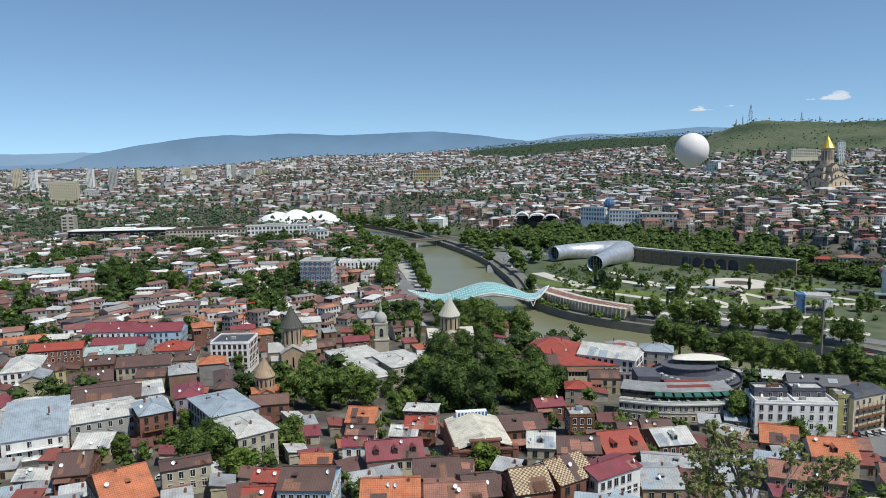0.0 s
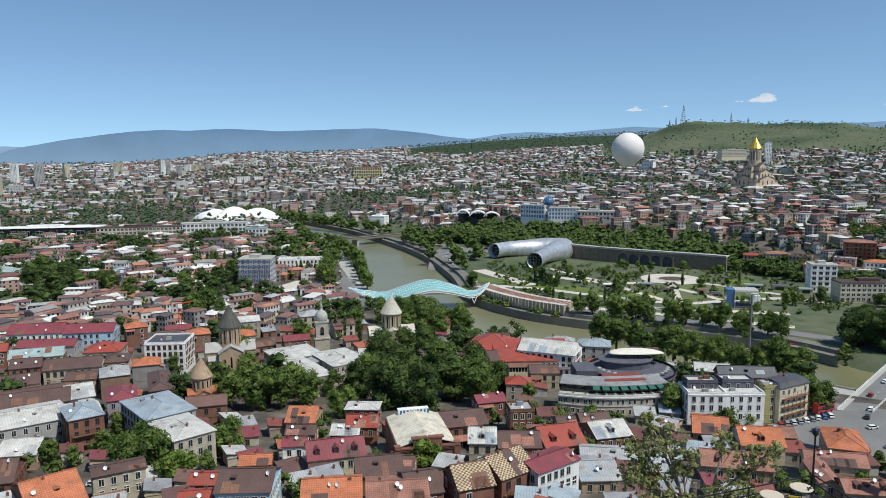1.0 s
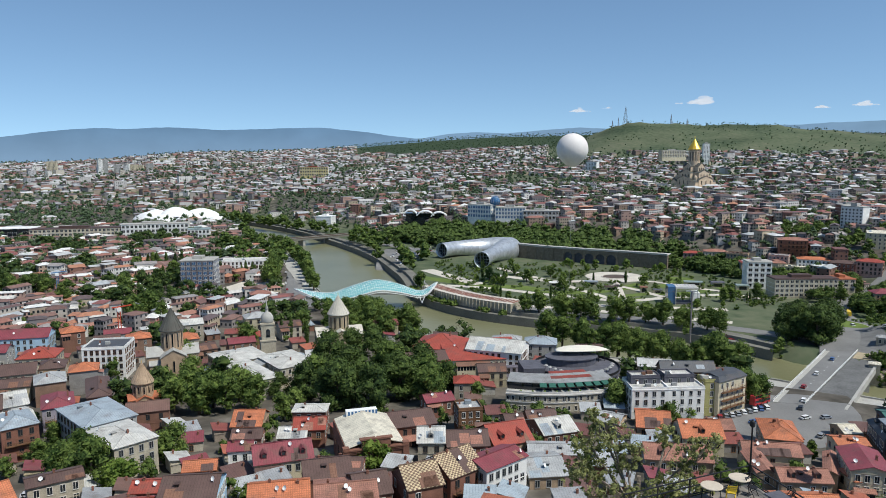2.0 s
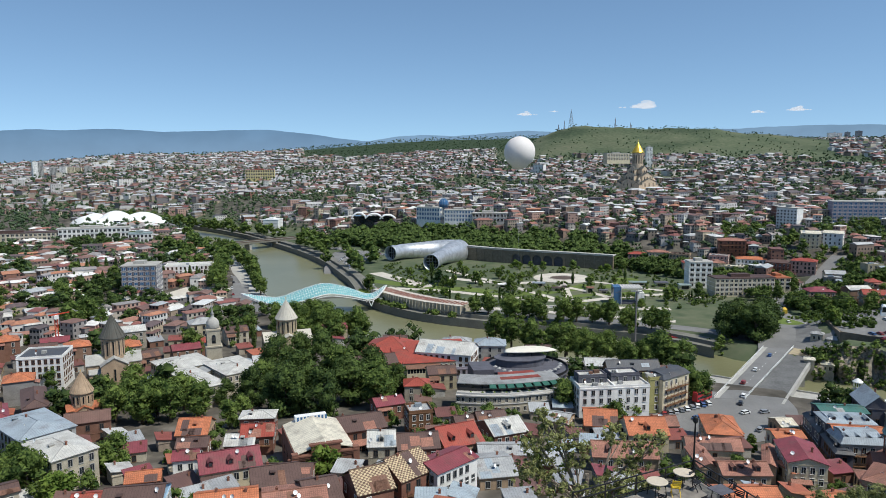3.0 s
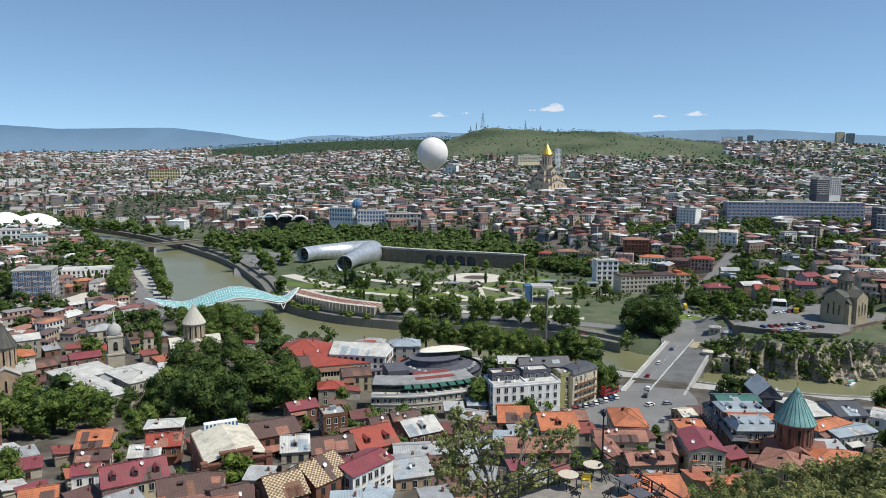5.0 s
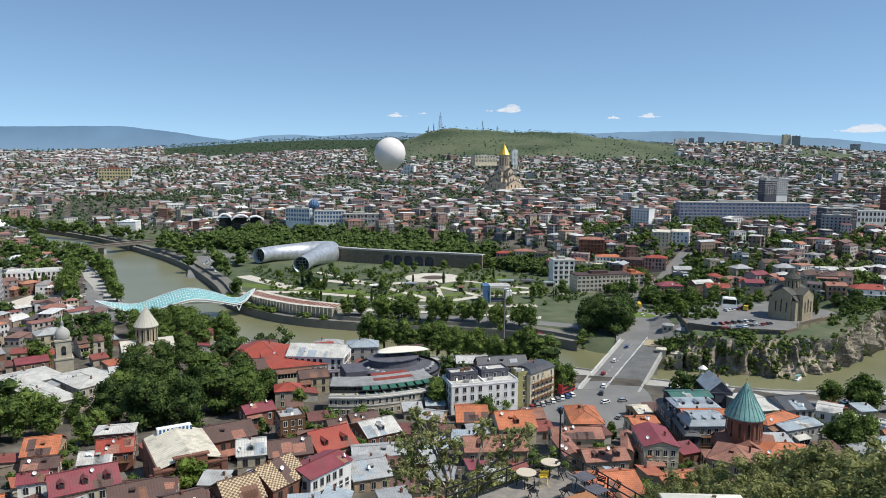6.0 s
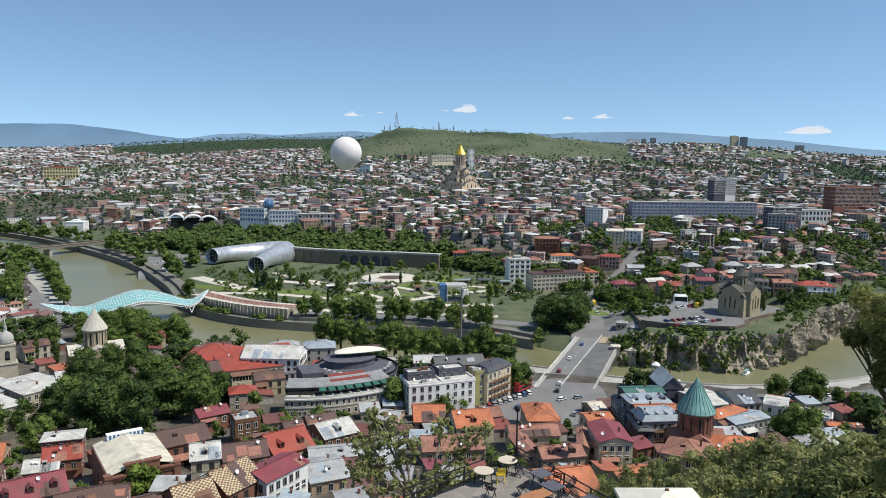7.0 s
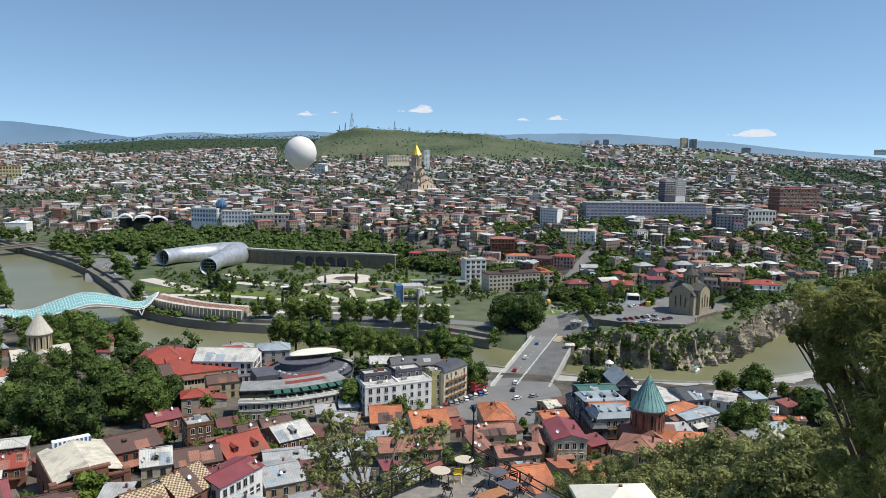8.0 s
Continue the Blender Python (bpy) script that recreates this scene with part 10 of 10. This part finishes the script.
def fill_far():
    rng = np.random.default_rng(5)
    near_, far_ = scatter(440, 960, -40, 72, 11.8, 0.004, 4), scatter(960, 4300, -40, 72, 17, 0.0056, 3)
    x, y, s = (np.concatenate(q) for q in zip(near_, far_))
    r, b = np.hypot(x, y), np.degrees(np.arctan2(x, y))
    dr, hw = line_side(x, y, RIV)
    ds, _ = line_side(x, y, SCA)
    ok = (np.abs(dr) > hw + 34) & ((dr < 0) | ((ds > np.where(y > 860, 22, np.where(b > 33, 22, 66))) & (r > np.where(b > 33, 470, 640))))
    free = np.array([not taken(px_, py_, 4.5) if rr < 1500 else True for px_, py_, rr in zip(x, y, r)])
    hillside = (r > 2280) & (r < 3300) & (b > 17) & (b < 41)
    wooded = ((r > 3300) & (b > 2) & (b < 38)) | ((r > 1750) & (r < 2700) & (b > 53.5) & (b < 64) & (np.sin(b * 1.7 + r / 160) > -0.55))
    meadow = (r > 2750) & (r < 3700) & (b > 42) & (b < 53)
    green = np.array([noise.noise(Vector((px_ / 170, py_ / 170, 0.3))) for px_, py_ in zip(x, y)])
    keep = ok & free & ~hillside & ~wooded & ~(meadow & (rng.random(len(x)) < 0.9)) & (green < np.where(r < 1000, 0.6, 0.24)) & (rng.random(len(x)) < np.where(r < 1000, 0.9, 0.72))
    keep &= ~((dr < 0) & (r < 1700) & (grove(x, y) > 0.26))
    keep &= ~((b < -15) & (r > 1020) & (r < 1290) & (rng.random(len(x)) < 0.8))
    kx, ky, ks = x[keep], y[keep], s[keep]
    n = len(kx)
    w, d = ks * rng.uniform(0.6, 1.15, n), ks * rng.uniform(0.45, 0.8, n)
    h = rng.choice([3.0, 3.5, 4.5, 6.0, 6.0, 6.5, 9.0], n) + 0.001 * np.hypot(kx, ky)
    h = np.where((line_side(kx, ky, RIV)[0] < 0) & (np.hypot(kx, ky) < 1300), rng.choice([3.5, 5.0, 6.0, 6.5, 8.0, 9.5], n), h)
    w = np.where((line_side(kx, ky, RIV)[0] < 0) & (np.hypot(kx, ky) < 1300), w * 1.2, w)
    kb = np.degrees(np.arctan2(kx, ky))
    tall = (np.hypot(kx, ky) > 1500) & (rng.random(n) < np.where(kb < -8, 0.035, 0.006))
    h = np.where(tall, rng.uniform(12, 26, n), h)
    w, d = np.where(tall, rng.uniform(13, 34, n), w), np.where(tall, 11, d)
    # larger houses of three and four storeys among the low ones on the near slopes
    large = ~tall & (np.hypot(kx, ky) < 1500) & (rng.random(n) < np.where(kb > 30, 0.3, 0.16)) & (line_side(kx, ky, RIV)[0] > 0)
    h, w = np.where(large, rng.uniform(9, 14.5, n), h), np.where(large, w * 1.3, w)
    yaw = np.radians(np.where(rng.random(n) < 0.6, 20, 65) + rng.normal(0, 12, n))
    kr = np.hypot(kx, ky)
    flat = (tall | large & (rng.random(n) < 0.5) | (rng.random(n) < 0.22)).astype(float)
    # wings and lean-tos set against the main bodies
    wing = ~tall & (kr < 2600) & (rng.random(n) < 0.6)
    side = rng.choice([-1.0, 1.0], n)
    ox, oy = side * w * rng.uniform(0.2, 0.55, n), -d * rng.uniform(0.35, 0.75, n)
    wx, wy = kx + ox * np.cos(yaw) - oy * np.sin(yaw), ky + ox * np.sin(yaw) + oy * np.cos(yaw)
    ww, wd, wh = w * rng.uniform(0.4, 0.7, n), d * rng.uniform(0.5, 0.9, n), np.maximum(2.6, h * rng.uniform(0.5, 0.95, n))
    ax, ay, aw, ad, ah = [np.concatenate([p, q[wing]]) for p, q in ((kx, wx), (ky, wy), (w, ww), (d, wd), (h, wh))]
    ayaw = np.concatenate([yaw, yaw[wing] + np.where(rng.random(wing.sum()) < 0.5, np.pi / 2, 0)])
    aflat = np.concatenate([flat, (rng.random(wing.sum()) < 0.35).astype(float)])
    atall, ar = np.concatenate([tall, np.zeros(wing.sum(), bool)]), np.hypot(ax, ay)
    z1, z2 = (ar < 1050) & ~atall, (ar >= 1050) & (ar < 1400) & ~atall
    for sel, nm, win, wall_, cover in ((z1, "hill_town", True, "far_wall", "mid_roof"), (z2, "upper_town", True, "far_wall", "far_roof"), (~z1 & ~z2 & ~atall, "distant_town", False, "far_wall", "far_roof"),
                                       (atall, "distant_blocks", True, "block_wall", "far_roof")):
        town(nm, ax[sel], ay[sel], aw[sel], ad[sel], ah[sel], ayaw[sel], ad[sel] * 0.2, wall_, cover, "crowded low houses with pale, brown and red roofs on the slope", win, aflat[sel])
    # trees between the houses and on the open slopes
    gx, gy, gs = scatter(660, 4400, -40, 72, 14, 0.0066, 8)
    gr, gb = np.hypot(gx, gy), np.degrees(np.arctan2(gx, gy))
    gdr, ghw = line_side(gx, gy, RIV)
    gds, _ = line_side(gx, gy, SCA)
    bald = (gr > 2280) & (gr < 3250) & (gb > 18.5) & (gb < 44)
    g2 = np.array([noise.noise(Vector((a / 170, b_ / 170, 0.3))) for a, b_ in zip(gx, gy)])
    p = np.where(g2 > 0.18, 1.0, np.where(gr > 1100, 0.9, 0.86))
    p = np.where((gdr < 0) & (gr < 1700) & (grove(gx, gy) > 0.24), 1.0, p)
    p = np.where((gb < -15) & (gr > 1010) & (gr < 1300), 1.0, p)
    p = np.where(bald, np.where((gr > 2700) & (gr < 2900) & (gb > 28.5) & (gb < 33.5), 0.7, np.where(gb < 20.5, 0.5, 0.12)), p)
    g3 = np.array([noise.noise(Vector((a / 90, b_ / 90, 3.1))) for a, b_ in zip(gx, gy)])
    p = np.where(bald & (g3 > 0.12), 0.75, p)
    p = np.where((gr > 3300) & (gb > 2) & (gb < 38), 0.85, p)
    p = np.where((gr > 1750) & (gr < 2700) & (gb > 53.5) & (gb < 64), 0.95, p)
    p = np.where((gr > 2750) & (gr < 3700) & (gb > 42) & (gb < 53), 0.12, p)
    sel = (np.abs(gdr) > ghw + 22) & ((gdr < 0) | (gds > np.where(gy > 860, 12, np.where(gb > 33, 20, 36)))) & (rng.random(len(gx)) < p)
    sel &= np.array([not taken(a, b_, 3) if q < 1500 else True for a, b_, q in zip(gx, gy, gr)])
    hh = gs * rng.uniform(0.5, 0.9, len(gx)) * np.where(bald, 0.42, np.where(gr > 2500, 0.75, 1.0))
    for k, (a, b_) in enumerate(((0, 1400), (1400, 5000))):
        m = sel & (gr >= a) & (gr < b_)
        woods("garden_trees" if k == 0 else "distant_trees", np.column_stack([gx[m], gy[m]]), hh[m], 0.9, 4 if k == 0 else 1, 6 if k == 0 else 4,
              1.5 if k == 0 else 3.6, "leaf_far", 21 + k, "green garden trees between the houses")



BLOCK_WALLS = ["wall_white", "wall_cream", "wall_grey", "wall_white", "wall_cream"]


def tower_block(x, y, z, w, h):
    """A plain block of flats: body, roof house, bands of windows floor by floor."""
    k = int(abs(x * 3 + y)) % 5
    ob = empty("flats", x, y, z, -math.degrees(math.atan2(x, y)) + 14 * (k - 2))
    d = min(max(w * 0.5, 12), 22)
    claim(x, y, w, d)
    bm = bmesh.new()
    block(bm, -w / 2, w / 2, -d / 2, d / 2, -15, h)
    part("body", bm, BLOCK_WALLS[k], ob)
    bm = bmesh.new()
    block(bm, -w / 2 - 0.3, w / 2 + 0.3, -d / 2 - 0.3, d / 2 + 0.3, h, h + 0.8)
    block(bm, -3, 3, -3, 3, h + 0.8, h + 3.6)
    part("roof", bm, "concrete", ob)
    bm = bmesh.new()
    for fl in range(int(h / 3.1)):
        n = max(2, int(w / 3.4))
        for i in range(n):
            u = (i + 0.5) / n * w - w / 2
            z0 = 1.0 + fl * 3.1
            block(bm, u - 0.75, u + 0.75, -d / 2 - 0.08, -d / 2 + 0.05, z0, z0 + 1.5)
    tagged(part("glazing", bm, "pane", ob), kind="stuff")
    return tagged(ob, "plain " + ["white", "cream", "grey", "white", "cream"][k] + " block of flats with rows of windows", "apartment block")


tower_block(-705, 2398, 40, 14, 54)
tower_block(-695, 2422, 41, 14, 52)
tower_block(-671, 2460, 44, 22, 32)
tower_block(-657, 2516, 47, 20, 31)
tower_block(-635, 2521, 49, 20, 27)
tower_block(-620, 2546, 51, 18, 23)
tower_block(-598, 2571, 53, 23, 25)
tower_block(-674, 3128, 72, 30, 21)
tower_block(-644, 3135, 74, 25, 20)
tower_block(-606, 3193, 79, 36, 14)
tower_block(-786, 1507, 24, 53, 46)
tower_block(-991, 2186, 8, 26, 82)
tower_block(-1090, 2250, 7, 20, 80)
tower_block(-965, 2306, 34, 16, 50)
tower_block(-896, 2547, 38, 30, 49)
tower_block(-1079, 1917, 30, 17, 55)
tower_block(-1162, 1985, 31, 22, 61)
tower_block(2731, 3125, 190, 65, 34)
tower_block(2773, 3088, 190, 26, 37)
tower_block(2809, 3055, 191, 32, 41)
tower_block(3135, 2794, 192, 39, 55)
tower_block(3166, 2759, 192, 39, 49)
tower_block(2972, 2968, 192, 99, 21)
tower_block(3056, 2881, 192, 99, 16)
tower_block(3337, 2551, 190, 46, 8)
tower_block(3502, 1932, 181, 63, 9)
tower_block(1105, 1014, 63, 33, 17)
tower_block(1044, 1007, 60, 16, 12)
tower_block(596, 1592, 68, 27, 23)
tower_block(914, 1666, 82, 15, 51)
tower_block(629, 495, 40, 25, 20)
tower_block(500, 625, 40, 21, 20)
fill_far()


def ridge_line(name, crest, dist, colour, label, seed):
    """A far mountain ridge: a long heap with its own uneven crest, self-lit, with haze in its colour."""
    rng = np.random.default_rng(seed)
    nb, nr = 420, 7
    bb = np.linspace(crest[0][0], crest[-1][0], nb)
    hh = np.interp(bb, [c[0] for c in crest], [c[1] for c in crest])
    hh = np.convolve(np.pad(hh, 3, "edge"), np.ones(7) / 7, "valid") + 4 * np.array([noise.noise(Vector((a * 0.5, seed, 0))) for a in bb]) + 2 * np.array([noise.noise(Vector((a * 1.7, seed, 3))) for a in bb])
    verts, faces = [], []
    for k in range(nr):
        u = k / (nr - 1)
        for a, h_ in zip(bb, hh):
            q = dist - 260 * (1 - u)
            verts.append((q * math.sin(radians(a)), q * math.cos(radians(a)), 20 + (EYE + h_ - 20) * math.sin(u * math.pi / 2)))
    for k in range(nr - 1):
        for i in range(nb - 1):
            faces.append((k * nb + i, k * nb + i + 1, (k + 1) * nb + i + 1, (k + 1) * nb + i))
    me = bpy.data.meshes.new(name)
    me.from_pydata(verts, [], faces)
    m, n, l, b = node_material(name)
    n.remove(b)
    # glows instead of taking sunlight; blue haze and relief shading are painted in
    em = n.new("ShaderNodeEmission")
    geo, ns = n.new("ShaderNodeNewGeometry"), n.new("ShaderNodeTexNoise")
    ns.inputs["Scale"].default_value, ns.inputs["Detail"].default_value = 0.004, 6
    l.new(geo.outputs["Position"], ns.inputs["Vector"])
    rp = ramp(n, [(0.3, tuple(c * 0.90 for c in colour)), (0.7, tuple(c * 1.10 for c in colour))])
    # distance haze mixed in as colour, thicker towards the foot
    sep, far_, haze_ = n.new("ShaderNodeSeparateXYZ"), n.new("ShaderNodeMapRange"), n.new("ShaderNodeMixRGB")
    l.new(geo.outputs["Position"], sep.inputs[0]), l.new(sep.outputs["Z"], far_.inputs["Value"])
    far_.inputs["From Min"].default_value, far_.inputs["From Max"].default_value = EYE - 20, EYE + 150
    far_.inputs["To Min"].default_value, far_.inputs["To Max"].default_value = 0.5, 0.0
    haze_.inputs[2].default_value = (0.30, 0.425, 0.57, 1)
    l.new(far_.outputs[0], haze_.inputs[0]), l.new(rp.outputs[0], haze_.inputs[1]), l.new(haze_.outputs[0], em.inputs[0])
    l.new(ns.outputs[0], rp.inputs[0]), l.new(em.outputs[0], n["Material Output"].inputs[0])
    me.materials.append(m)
    me.polygons.foreach_set("use_smooth", [True] * len(me.polygons))
    return tagged(new(name, me), label, "mountains", kind="structure")


# each blue already holds the haze of its distance
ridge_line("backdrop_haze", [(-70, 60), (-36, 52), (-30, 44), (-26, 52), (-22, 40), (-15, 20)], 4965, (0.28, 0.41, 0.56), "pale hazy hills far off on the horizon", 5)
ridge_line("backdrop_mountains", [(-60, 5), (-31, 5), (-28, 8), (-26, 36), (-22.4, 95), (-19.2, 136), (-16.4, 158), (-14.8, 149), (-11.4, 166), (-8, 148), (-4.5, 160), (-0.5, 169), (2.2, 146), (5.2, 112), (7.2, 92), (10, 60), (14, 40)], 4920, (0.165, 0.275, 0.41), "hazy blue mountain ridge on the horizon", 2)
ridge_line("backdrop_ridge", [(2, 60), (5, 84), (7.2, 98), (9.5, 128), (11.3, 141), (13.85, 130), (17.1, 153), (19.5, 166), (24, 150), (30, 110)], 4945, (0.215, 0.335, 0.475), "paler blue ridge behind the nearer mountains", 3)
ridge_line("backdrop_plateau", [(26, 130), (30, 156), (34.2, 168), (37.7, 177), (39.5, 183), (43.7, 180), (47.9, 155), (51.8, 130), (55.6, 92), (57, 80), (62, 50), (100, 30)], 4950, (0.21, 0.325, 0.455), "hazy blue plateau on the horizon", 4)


# ---- small fair-weather clouds ----
def cloud(bearing, up, wide, seed):
    rng = np.random.default_rng(seed)
    b = radians(bearing)
    dist = 4600
    bm = bmesh.new()
    for k in range(34):
        u = rng.normal() * 0.3
        r = wide * (0.05 + 0.07 * rng.random()) * max(0.35, 1 - abs(u) * 1.3)
        bmesh.ops.create_icosphere(bm, subdivisions=2, radius=1.0, matrix=Matrix.Translation((u * wide * 0.8, rng.normal() * wide * 0.1, abs(rng.normal()) * wide * 0.07 * max(0, 1 - 2 * abs(u)))) @ Matrix.Diagonal((r * 1.5, r, r * 0.55, 1)))
    for v in bm.verts:
        v.co += Vector((0, 0, 1)) * wide * 0.02 * noise.noise(v.co * (8 / wide))
    ob = mesh_object("backdrop_cloud", bm, "cloud", flat=False)
    ob.matrix_basis = pose(dist * math.sin(b), dist * math.cos(b), EYE + up, 0, 0, -bearing)
    return tagged(ob, "small white fair-weather cloud", "cloud", kind="structure")


m, n_, l_, b_ = node_material("cloud")
lw, tr, mx = n_.new("ShaderNodeLayerWeight"), n_.new("ShaderNodeBsdfTransparent"), n_.new("ShaderNodeMixShader")
# sunlit white is emitted by the cloud itself, half see-through
em_ = n_.new("ShaderNodeEmission")
em_.inputs[0].default_value, em_.inputs[1].default_value = (0.80, 0.84, 0.90, 1), 0.9
mx.inputs[0].default_value = 0.62
l_.new(em_.outputs[0], mx.inputs[1]), l_.new(tr.outputs[0], mx.inputs[2]), l_.new(mx.outputs[0], n_["Material Output"].inputs[0])
n_.remove(lw), n_.remove(b_)
M["cloud"] = m
for bearing, up, wide, seed in ((28.31, 291, 216, 1), (19.37, 253, 122, 2), (21.57, 270, 50, 3), (38.79, 256, 122, 4), (36.19, 247, 94, 5), (53.27, 167, 288, 6)):
    cloud(bearing, up, wide, seed)
